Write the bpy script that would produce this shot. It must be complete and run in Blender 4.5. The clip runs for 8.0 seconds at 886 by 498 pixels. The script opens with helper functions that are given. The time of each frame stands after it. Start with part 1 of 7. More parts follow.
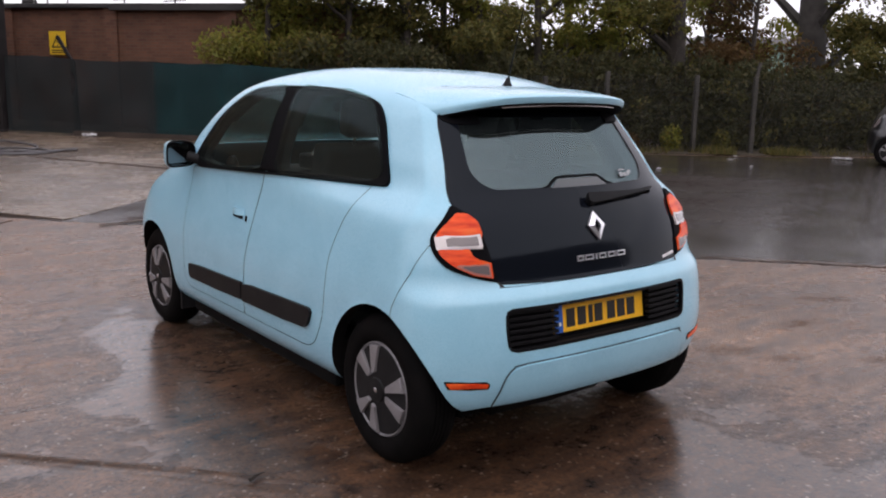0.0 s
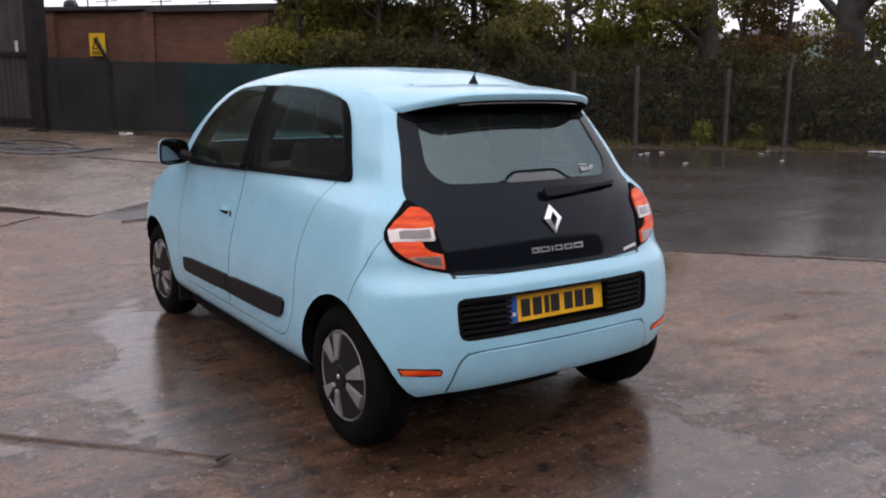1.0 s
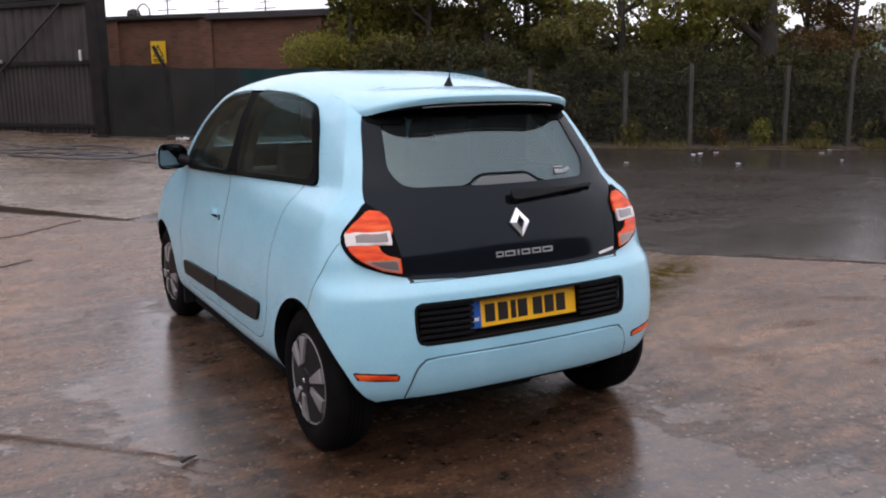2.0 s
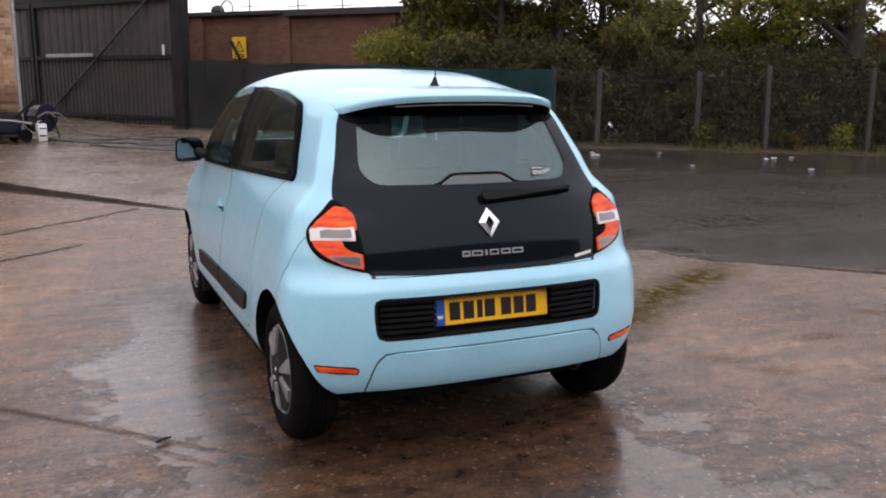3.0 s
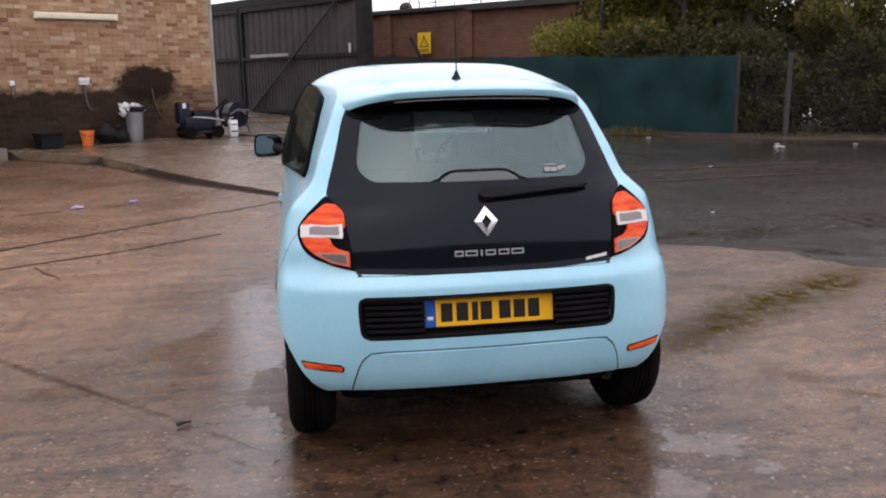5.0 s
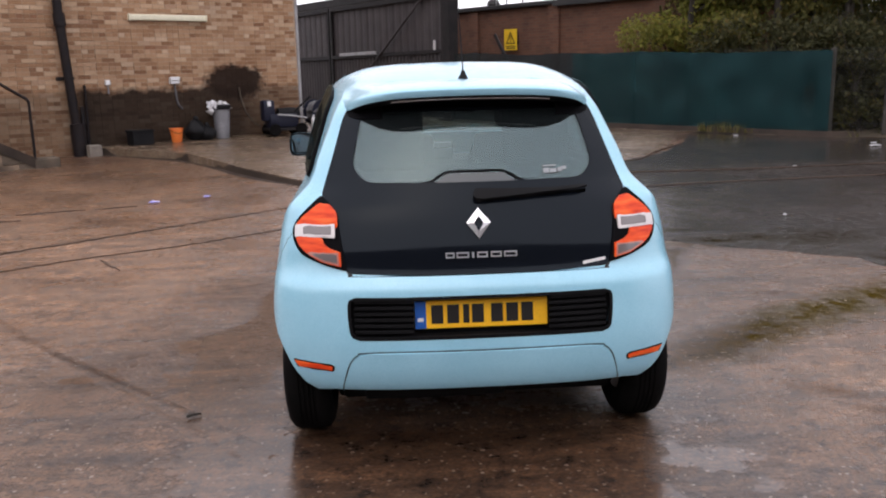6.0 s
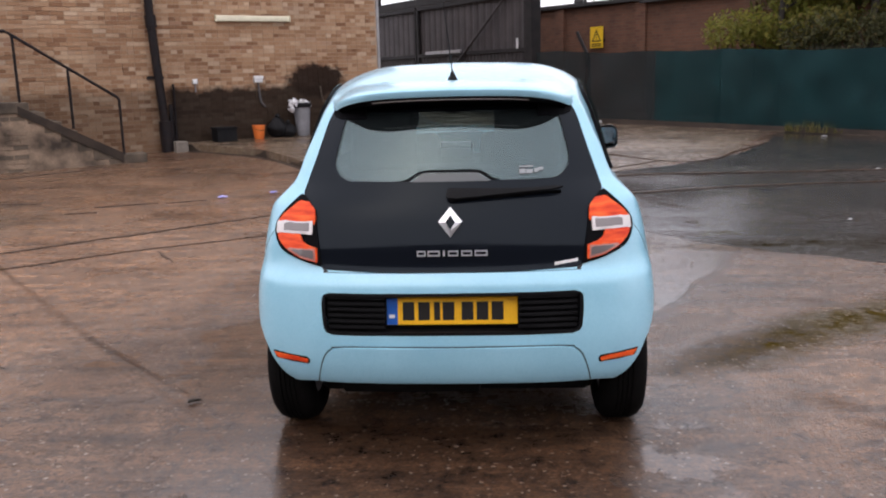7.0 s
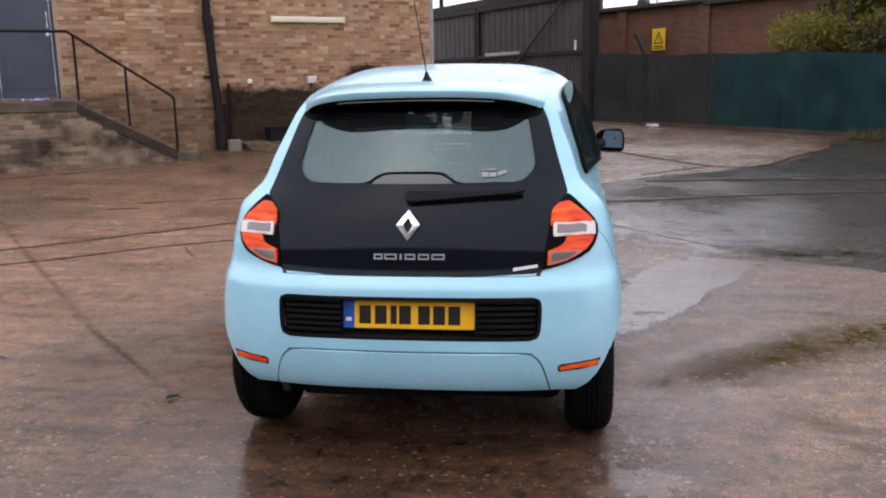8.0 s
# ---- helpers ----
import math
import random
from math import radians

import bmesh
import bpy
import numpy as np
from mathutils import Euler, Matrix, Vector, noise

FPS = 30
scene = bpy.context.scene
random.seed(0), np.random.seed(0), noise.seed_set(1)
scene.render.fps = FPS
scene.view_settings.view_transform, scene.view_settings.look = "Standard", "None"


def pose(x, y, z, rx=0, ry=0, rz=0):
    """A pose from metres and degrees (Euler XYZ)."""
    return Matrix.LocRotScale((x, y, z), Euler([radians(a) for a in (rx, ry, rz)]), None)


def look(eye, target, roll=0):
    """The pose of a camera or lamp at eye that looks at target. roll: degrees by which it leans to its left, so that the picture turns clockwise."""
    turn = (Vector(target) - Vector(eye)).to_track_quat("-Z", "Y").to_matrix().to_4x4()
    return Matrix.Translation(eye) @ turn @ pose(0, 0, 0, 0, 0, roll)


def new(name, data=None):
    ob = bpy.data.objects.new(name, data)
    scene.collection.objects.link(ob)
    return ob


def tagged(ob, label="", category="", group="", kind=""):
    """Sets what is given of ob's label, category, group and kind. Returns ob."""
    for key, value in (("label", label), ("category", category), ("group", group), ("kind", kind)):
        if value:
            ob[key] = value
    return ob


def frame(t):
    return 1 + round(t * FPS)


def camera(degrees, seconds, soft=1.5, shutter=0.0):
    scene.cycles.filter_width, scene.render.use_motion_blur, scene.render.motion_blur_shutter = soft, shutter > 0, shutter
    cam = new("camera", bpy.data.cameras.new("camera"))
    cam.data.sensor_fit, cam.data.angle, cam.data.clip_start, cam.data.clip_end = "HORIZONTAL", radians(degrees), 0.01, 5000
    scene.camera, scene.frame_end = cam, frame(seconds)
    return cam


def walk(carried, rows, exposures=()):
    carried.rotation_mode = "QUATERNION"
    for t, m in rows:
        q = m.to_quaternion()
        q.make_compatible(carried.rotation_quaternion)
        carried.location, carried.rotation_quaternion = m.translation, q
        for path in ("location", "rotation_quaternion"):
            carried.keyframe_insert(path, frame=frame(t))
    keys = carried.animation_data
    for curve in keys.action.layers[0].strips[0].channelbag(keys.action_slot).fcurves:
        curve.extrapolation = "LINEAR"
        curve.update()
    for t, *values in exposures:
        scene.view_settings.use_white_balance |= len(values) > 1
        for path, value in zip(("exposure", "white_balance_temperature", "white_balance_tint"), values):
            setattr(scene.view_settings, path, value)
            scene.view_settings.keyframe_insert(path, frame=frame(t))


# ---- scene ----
from mathutils.geometry import tessellate_polygon

cam = camera(54.4, 8.0, soft=2.0)
PATH = [
    (0, (0.086, 0.054, 1.472), (1.276, 1.619, 1.105), 1.0),
    (0.5, (0.163, -0.059, 1.481), (1.344, 1.51, 1.106), 0.5),
    (1, (0.285, -0.252, 1.484), (1.392, 1.371, 1.108), 0.4),
    (1.5, (0.464, -0.337, 1.482), (1.51, 1.328, 1.114), -0.4),
    (3, (1.065, -0.693, 1.495), (1.862, 1.102, 1.118), 0.4),
    (3.5, (1.264, -0.732, 1.479), (1.978, 1.101, 1.114), 0.1),
    (4, (1.475, -0.743, 1.501), (2.061, 1.131, 1.117), 0.2),
    (4.5, (1.699, -0.8, 1.499), (2.158, 1.107, 1.108), -0.8),
    (6, (2.32, -0.859, 1.504), (2.431, 1.099, 1.108), -1.4),
    (6.5, (2.561, -0.873, 1.5), (2.568, 1.089, 1.113), -2.6),
    (7, (2.811, -0.918, 1.506), (2.695, 1.039, 1.111), -1.5),
    (7.5, (3.023, -0.833, 1.484), (2.838, 1.123, 1.108), -1.2),
    (8, (3.24, -0.823, 1.494), (2.963, 1.119, 1.106), -1.1),
]
walk(cam, [(t, look(eye, target, roll)) for t, eye, target, roll in PATH], [(0.0, 0.0, 6560, 18), (1.5, 0.04, 6500, 17), (3.0, 0.27, 6600, 16), (4.5, 0.27, 6640, 16), (6.0, 0.28, 6560, 15.5), (8.0, 0.33, 6490, 15.5)])


# ---- sky and light: a wet day under an even, bright cloud cover
world = bpy.data.worlds.new("overcast_sky")
scene.world = world
world.use_nodes = True
wn, wl = world.node_tree.nodes, world.node_tree.links
wn.clear()
sky = wn.new("ShaderNodeTexSky")
sky.sky_type, sky.sun_disc = "NISHITA", False
sky.sun_elevation, sky.sun_rotation = radians(54), radians(203)
sky.air_density, sky.dust_density, sky.ozone_density = 1.0, 4.0, 1.0
cloud = wn.new("ShaderNodeMixRGB")
cloud.inputs[0].default_value = 0.82
cloud.inputs[2].default_value = (7.9, 7.9, 8.35, 1)
background = wn.new("ShaderNodeBackground")
background.inputs[1].default_value = 0.165
out = wn.new("ShaderNodeOutputWorld")
wl.new(sky.outputs[0], cloud.inputs[1])
wl.new(cloud.outputs[0], background.inputs[0])
wl.new(background.outputs[0], out.inputs[0])

sun = new("sun", bpy.data.lights.new("sun", "SUN"))
sun.data.energy, sun.data.angle, sun.data.color = 0.7, radians(150), (1.0, 0.95, 0.89)
sun.matrix_world = look((-3, -9, 18), (2, 3, 0))


# ---- materials
def material(name, base=(0.5, 0.5, 0.5), rough=0.5, metal=0.0, coat=0.0, spec=0.5):
    m = bpy.data.materials.new(name)
    m.use_nodes = True
    b = m.node_tree.nodes["Principled BSDF"]
    b.inputs["Base Color"].default_value = (*base, 1)
    b.inputs["Roughness"].default_value, b.inputs["Metallic"].default_value = rough, metal
    b.inputs["Coat Weight"].default_value, b.inputs["Coat Roughness"].default_value = coat, 0.04
    b.inputs["Specular IOR Level"].default_value = spec
    return m


def node(m, kind, **inputs):
    n = m.node_tree.nodes.new(kind)
    for key, value in inputs.items():
        n.inputs[key.replace("_", " ")].default_value = value
    return n


def link(m, a, b):
    m.node_tree.links.new(a, b)


def shader(m):
    return m.node_tree.nodes["Principled BSDF"]


def coords(m, kind="Object"):
    return m.node_tree.nodes.new("ShaderNodeTexCoord").outputs[kind]


def noise_of(m, scale, detail=4.0, rough=0.55, vector=None, stretch=None):
    n = node(m, "ShaderNodeTexNoise", Scale=scale, Detail=detail, Roughness=rough)
    v = vector if vector is not None else coords(m)
    if stretch:
        k = node(m, "ShaderNodeMapping")
        k.inputs["Scale"].default_value = stretch
        link(m, v, k.inputs["Vector"])
        v = k.outputs[0]
    link(m, v, n.inputs["Vector"])
    return n.outputs["Fac"]


def ramp(m, fac, stops):
    r = m.node_tree.nodes.new("ShaderNodeValToRGB")
    e = r.color_ramp.elements
    while len(e) < len(stops):
        e.new(0.5)
    for k, (p, c) in zip(e, stops):
        k.position = p
        k.color = (*c, 1) if len(c) == 3 else c
    link(m, fac, r.inputs[0])
    return r.outputs[0]


def mixed(m, fac, a, b, blend="MIX"):
    n = m.node_tree.nodes.new("ShaderNodeMixRGB")
    n.blend_type = blend
    for k, v in zip(n.inputs, (fac, a, b)):
        if isinstance(v, (int, float)):
            k.default_value = v if k.type == "VALUE" else (v, v, v, 1)
        elif isinstance(v, tuple):
            k.default_value = (*v, 1)
        else:
            link(m, v, k)
    return n.outputs[0]


def math_of(m, op, a, b=0.0, clamp=False):
    n = m.node_tree.nodes.new("ShaderNodeMath")
    n.operation, n.use_clamp = op, clamp
    for k, v in zip(n.inputs, (a, b)):
        if isinstance(v, (int, float)):
            k.default_value = v
        else:
            link(m, v, k)
    return n.outputs[0]


def bumped(m, height, strength=0.3, distance=0.01):
    b = node(m, "ShaderNodeBump", Strength=strength, Distance=distance)
    link(m, height, b.inputs["Height"])
    link(m, b.outputs[0], shader(m).inputs["Normal"])


def worn(name, base, other, rough=0.6, scale=6.0, fine=60.0, bump=0.2, metal=0.0, coat=0.0, spec=0.5):
    """A surface of two tones in broad patches, with fine grain and relief."""
    m = material(name, base, rough, metal, coat, spec)
    broad, grain = noise_of(m, scale), noise_of(m, fine, 6.0)
    patch = ramp(m, broad, [(0.35, base), (0.68, other)])
    tint = ramp(m, grain, [(0.3, (0.78, 0.78, 0.78)), (0.7, (1.15, 1.15, 1.15))])
    link(m, mixed(m, 1.0, patch, tint, "MULTIPLY"), shader(m).inputs["Base Color"])
    r = ramp(m, grain, [(0.2, (rough * 0.8,) * 3), (0.8, (min(1, rough * 1.2),) * 3)])
    link(m, r, shader(m).inputs["Roughness"])
    bumped(m, grain, bump, 0.004)
    return m


# ---- building blocks
def mesh_of(name, verts, faces, mat=None, smooth=False):
    me = bpy.data.meshes.new(name)
    me.from_pydata([tuple(map(float, v)) for v in verts], [], [tuple(map(int, f)) for f in faces])
    me.update()
    if mat:
        me.materials.append(mat)
    if smooth:
        me.shade_smooth()
    return me


def part(name, bm, mat, parent, label="", smooth=False, sharp=35):
    """One bmesh (or mesh) as one object under a thing or a part."""
    if isinstance(bm, bpy.types.Mesh):
        me = bm
    else:
        me = bpy.data.meshes.new(name)
        bmesh.ops.recalc_face_normals(bm, faces=bm.faces[:])
        bm.to_mesh(me)
        bm.free()
    if mat and not me.materials:
        me.materials.append(mat)
    if smooth:
        me.shade_smooth()
        me.set_sharp_from_angle(angle=radians(sharp))
    ob = new(name, me)
    if parent:
        ob.parent = parent
    if label:
        tagged(ob, label)
    return ob


def empty(name, x=0, y=0, z=0, rz=0.0):
    ob = new(name)
    ob.empty_display_size = 0.1
    ob.matrix_basis = pose(x, y, z, 0, 0, rz)
    return ob


def box(bm, x0, x1, y0, y1, z0, z1, bevel=0.0, m=None):
    """A box with rounded edges, added to bm."""
    r = bmesh.ops.create_cube(bm, size=1.0)
    vs = r["verts"]
    for v in vs:
        v.co = Vector(((x0 + x1) / 2 + v.co.x * (x1 - x0), (y0 + y1) / 2 + v.co.y * (y1 - y0), (z0 + z1) / 2 + v.co.z * (z1 - z0)))
    if bevel:
        es = list({e for v in vs for e in v.link_edges})
        made = bmesh.ops.bevel(bm, geom=es, offset=bevel, segments=2, profile=0.5, affect="EDGES")
        vs = [v for v in made["verts"]]
    if m is not None:
        bmesh.ops.transform(bm, matrix=m, verts=list({v for v in vs if v.is_valid}))
    return bm


def boxed(x0, x1, y0, y1, z0, z1, bevel=0.0, m=None):
    return box(bmesh.new(), x0, x1, y0, y1, z0, z1, bevel, m)


def tube(points, r, sides=8, bm=None, taper=None):
    """A round bar along a line of points, capped."""
    bm = bm or bmesh.new()
    pts = [Vector(p) for p in points]
    rings = []
    up = Vector((0, 0, 1))
    for i, p in enumerate(pts):
        d = (pts[min(i + 1, len(pts) - 1)] - pts[max(i - 1, 0)]).normalized()
        a = d.cross(up)
        if a.length < 1e-3:
            a = d.cross(Vector((1, 0, 0)))
        a.normalize()
        b = d.cross(a)
        k = r if taper is None else r + (taper - r) * i / (len(pts) - 1)
        rings.append([bm.verts.new(p + k * (math.cos(t) * a + math.sin(t) * b)) for t in [2 * math.pi * j / sides for j in range(sides)]])
    for q, s in zip(rings, rings[1:]):
        for j in range(sides):
            bm.faces.new((q[j], q[(j + 1) % sides], s[(j + 1) % sides], s[j]))
    bm.faces.new(rings[0][::-1]), bm.faces.new(rings[-1])
    return bm


def lathe(profile, steps=32, axis="z", bm=None, close=False):
    """A profile of (radius, height) turned round an axis."""
    bm = bm or bmesh.new()
    rings = []
    for r, h in profile:
        ring = []
        for j in range(steps):
            t = 2 * math.pi * j / steps
            c, s = r * math.cos(t), r * math.sin(t)
            ring.append(bm.verts.new({"z": (c, s, h), "x": (h, c, s), "y": (c, h, s)}[axis]))
        rings.append(ring)
    pairs = list(zip(rings, rings[1:])) + ([(rings[-1], rings[0])] if close else [])
    for q, s in pairs:
        for j in range(steps):
            bm.faces.new((q[j], q[(j + 1) % steps], s[(j + 1) % steps], s[j]))
    if not close:
        for ring in (rings[0], rings[-1]):
            bm.faces.new(ring)
    return bm


def arc(points, step=0.02):
    """A smooth line (Catmull-Rom) through some points."""
    p = [Vector(q) for q in points]
    p = [2 * p[0] - p[1]] + p + [2 * p[-1] - p[-2]]
    res = []
    for a, b, c, d in zip(p, p[1:], p[2:], p[3:]):
        n = max(2, int((c - b).length / step))
        for i in range(n):
            t = i / n
            res.append(0.5 * (2 * b + (c - a) * t + (2 * a - 5 * b + 4 * c - d) * t * t + (3 * b - a - 3 * c + d) * t ** 3))
    return res + [p[-2]]


def rounded(points, radius=0.02, n=5):
    """A polygon in the plane with rounded corners; radius may be a list."""
    res, k = [], len(points)
    for i in range(k):
        p, a, b = Vector(points[i]), Vector(points[i - 1]), Vector(points[(i + 1) % k])
        r = radius[i] if isinstance(radius, (list, tuple)) else radius
        r = min(r, (a - p).length * 0.49, (b - p).length * 0.49)
        if r < 1e-4:
            res.append(p.copy())
            continue
        q, s = p + (a - p).normalized() * r, p + (b - p).normalized() * r
        for j in range(n + 1):
            t = j / n
            res.append((1 - t) ** 2 * q + 2 * t * (1 - t) * p + t * t * s)
    return res


def rows_of(poly, rows, columns):
    """A grid of points that fills a polygon that is crossed by every level line once."""
    pts = [(p[0], p[1]) for p in poly]
    lo, hi = min(p[1] for p in pts), max(p[1] for p in pts)
    grid = []
    for i in range(rows + 1):
        t = i / rows
        v = lo + (hi - lo) * (0.5 - 0.5 * math.cos(math.pi * t)) * 0.6 + (hi - lo) * t * 0.4
        v = min(max(v, lo + 1e-5), hi - 1e-5)
        us = []
        for (a, b), (c, d) in zip(pts, pts[1:] + pts[:1]):
            if (b - v) * (d - v) <= 0 and b != d:
                us.append(a + (c - a) * (v - b) / (d - b))
        u0, u1 = min(us), max(us)
        grid.append([(u0 + (u1 - u0) * j / columns, v) for j in range(columns + 1)])
    return grid


def shell(grid, out, thick, bm=None, flat=False):
    """A slab over a grid of points in space: moved out along its normal, with closed edges."""
    bm = bm or bmesh.new()
    g = np.array(grid, float)
    du, dv = np.gradient(g, axis=1), np.gradient(g, axis=0)
    nrm = np.cross(du, dv)
    nrm /= np.maximum(np.linalg.norm(nrm, axis=2, keepdims=True), 1e-9)
    if flat:
        nrm = np.zeros_like(g) + (0, 0, 1)
    r, c = g.shape[:2]
    top = [[bm.verts.new(p) for p in row] for row in g + nrm * out]
    low = [[bm.verts.new(p) for p in row] for row in g + nrm * (out - thick)]
    for i in range(r - 1):
        for j in range(c - 1):
            bm.faces.new((top[i][j], top[i][j + 1], top[i + 1][j + 1], top[i + 1][j]))
            bm.faces.new((low[i][j], low[i + 1][j], low[i + 1][j + 1], low[i][j + 1]))
    rim = [(0, j) for j in range(c)] + [(i, c - 1) for i in range(1, r)] + [(r - 1, j) for j in range(c - 2, -1, -1)] + [(i, 0) for i in range(r - 2, 0, -1)]
    for (a, b), (d, e) in zip(rim, rim[1:] + rim[:1]):
        bm.faces.new((top[a][b], low[a][b], low[d][e], top[d][e]))
    return bm

# ---- the car's form: one table of level outlines, metres in the car's own frame (x right, y ahead, z up, rear axle at y = 0)
LEVEL_Z = [0.25, 0.28, 0.33, 0.40, 0.50, 0.60, 0.70, 0.76, 0.85, 0.94, 1.00, 1.045, 1.09, 1.20, 1.30, 1.36, 1.41, 1.45, 1.49, 1.52, 1.545, 1.555, 1.56]
HALF_W = [.770, .795, .815, .826, .830, .830, .822, .814, .800, .785, .778, .776, .770, .738, .704, .678, .652, .628, .580, .512, .410, .285, .012]
REAR_Y = [-.388, -.418, -.448, -.465, -.472, -.466, -.456, -.419, -.398, -.367, -.338, -.311, -.283, -.210, -.142, -.100, -.066, -.030, .060, .180, .380, .540, .900]
REAR_W = [.765, .790, .812, .824, .828, .828, .820, .812, .796, .776, .744, .694, .648, .604, .556, .528, .510, .490, .440, .380, .300, .210, .010]
BOW = [.010, .010, .012, .015, .018, .022, .028, .035, .045, .062, .090, .108, .120, .115, .112, .110, .108, .110, .120, .120, .110, .080, .008]
REAR_D = [.30, .30, .30, .30, .30, .30, .30, .30, .27, .22, .12, .085, .065, .055, .055, .060, .070, .100, .200, .240, .200, .120, .010]
TAPER = [1, 1, 1, 1, 1, 1, 1, 1, 1, 1, .95, .90, .85, 1, 1.3, 1.5, 1.5, 1.4, 1.2, 1, 1, 1, 1]
FRONT_Y = [2.96, 3.02, 3.07, 3.10, 3.12, 3.12, 3.09, 3.06, 2.98, 2.78, 2.58, 2.42, 2.30, 2.16, 2.01, 1.915, 1.84, 1.76, 1.635, 1.475, 1.29, 1.14, .95]
FRONT_D = [.70, .70, .70, .70, .70, .70, .70, .70, .70, .65, .60, .52, .46, .38, .34, .32, .31, .31, .31, .30, .28, .22, .02]


def smooth_table(z, xs, ys):
    """A monotone cubic through the table's points."""
    xs, ys, z = np.asarray(xs, float), np.asarray(ys, float), np.clip(np.asarray(z, float), xs[0], xs[-1])
    h, d = np.diff(xs), np.diff(ys) / np.diff(xs)
    m = np.zeros(len(xs))
    m[1:-1] = np.where(d[:-1] * d[1:] > 0, 2 * d[:-1] * d[1:] / np.where(abs(d[:-1] + d[1:]) < 1e-9, 1, d[:-1] + d[1:]), 0)
    m[0], m[-1] = d[0], d[-1]
    i = np.clip(np.searchsorted(xs, z) - 1, 0, len(h) - 1)
    t = (z - xs[i]) / h[i]
    return (ys[i] * (1 + 2 * t) * (1 - t) ** 2 + m[i] * h[i] * t * (1 - t) ** 2
            + ys[i + 1] * t * t * (3 - 2 * t) + m[i + 1] * h[i] * t * t * (t - 1))


POWER = 3.0


def level(z):
    return [smooth_table(z, LEVEL_Z, c) for c in (HALF_W, REAR_Y, REAR_D, FRONT_Y, FRONT_D, REAR_W, BOW, TAPER)]


SWEEP = np.sin(np.linspace(0, math.pi / 2, 260))
CX = np.sin(np.arcsin(SWEEP)) ** (2 / POWER)
CY = np.clip(1 - CX ** POWER, 0, 1) ** (1 / POWER)


def flank(y, w, wr, y0, p):
    """Half width of the side at y: it narrows towards the rear."""
    return w - (w - wr) * np.clip((1.0 - y) / max(1.0 - y0, 0.05), 0, 1) ** p


def rear_curve(z):
    """The rear half of the outline at height z: x and y from the middle to the side."""
    w, y0, d, y1, e, wr, bow, p = [float(q) for q in level(z)]
    y = y0 + bow * CX ** 2 + d * (1 - CY)
    return CX * flank(y, w, wr, y0, p), y


def rear_y(x, z):
    """The rear face: y of the outline at height z, at x from the middle."""
    xs, ys = rear_curve(float(z))
    return np.interp(abs(float(x)), xs, ys)


def side_x(y, z):
    """The side: half width at y, at height z."""
    w, y0, d, y1, e, wr, bow, p = [float(q) for q in level(z)]
    y = float(y)
    if y < y0 + bow + d:
        xs, ys = rear_curve(float(z))
        return np.interp(y, ys, xs)
    q = min(max((y - y1 + e) / e, 0.0), 0.9999)
    return flank(y, w, wr, y0, p) * (1 - q ** POWER) ** (1 / POWER)


def crown(y, z):
    """By how much the roof falls away to the rear and to the front."""
    k = np.clip((z - 1.36) / 0.19, 0, 1)
    return k * np.where(y < 0.95, 0.095 * (0.95 - y) ** 2, 0.055 * (y - 0.95) ** 2) - 0.009 * k


# ---- the car
CAR_X, CAR_Y = 2.645, 2.78
paint = material("pastel_blue_paint", (0.33, 0.59, 0.73), 0.32, 0.0, 0.65)
shader(paint).inputs["Coat Roughness"].default_value = 0.11
speck = noise_of(paint, 900.0, 2.0)
film = noise_of(paint, 5.0, 5.0)
link(paint, mixed(paint, 1.0, ramp(paint, film, [(0.3, (0.29, 0.585, 0.73)), (0.7, (0.335, 0.64, 0.785))]), ramp(paint, speck, [(0.3, (0.985, 0.985, 0.985)), (0.7, (1.012, 1.012, 1.012))]), "MULTIPLY"), shader(paint).inputs["Base Color"])
drops = noise_of(paint, 260.0, 2.0)
link(paint, ramp(paint, drops, [(0.45, (0.27,) * 3), (0.75, (0.34,) * 3)]), shader(paint).inputs["Roughness"])
gloss_black = material("black_ceramic_glass", (0.0055, 0.0070, 0.0105), 0.16, 0.0, 0.0, 0.17)
film2 = noise_of(gloss_black, 14.0, 6.0, stretch=(1.0, 1.0, 0.15))
shader(gloss_black).inputs["Specular Tint"].default_value = (0.80, 0.92, 1.0, 1)
link(gloss_black, ramp(gloss_black, film2, [(0.3, (0.05,) * 3), (0.75, (0.16,) * 3)]), shader(gloss_black).inputs["Roughness"])
plastic = worn("black_grained_plastic", (0.011, 0.011, 0.012), (0.018, 0.018, 0.019), 0.5, 8.0, 300.0, 0.15, spec=0.15)
grille_black = worn("matt_black_grille", (0.004, 0.004, 0.005), (0.007, 0.007, 0.008), 0.6, 8.0, 300.0, 0.1, spec=0.15)
rubber = worn("black_tyre_rubber", (0.004, 0.004, 0.004), (0.007, 0.006, 0.006), 0.8, 10.0, 180.0, 0.3, spec=0.06)
seal = material("black_window_seal", (0.004, 0.004, 0.005), 0.75, spec=0.06)
under = worn("dark_underbody", (0.005, 0.005, 0.005), (0.009, 0.008, 0.008), 0.9, 6.0, 60.0, 0.3, spec=0.1)
silver = worn("silver_wheel_paint", (0.30, 0.29, 0.30), (0.23, 0.22, 0.23), 0.45, 12.0, 200.0, 0.05, 0.3)
chrome = material("bright_chrome", (0.85, 0.85, 0.87), 0.28, 1.0)
lens_red = material("red_orange_lamp_lens", (0.84, 0.075, 0.012), 0.35, 0.0, 0.1, 0.2)
# orange highlights and darker bands painted into the lens colour as stretched noise
lens_highlights = noise_of(lens_red, 9.0, 3.0, 0.5, None, (1.0, 1.0, 5.0))
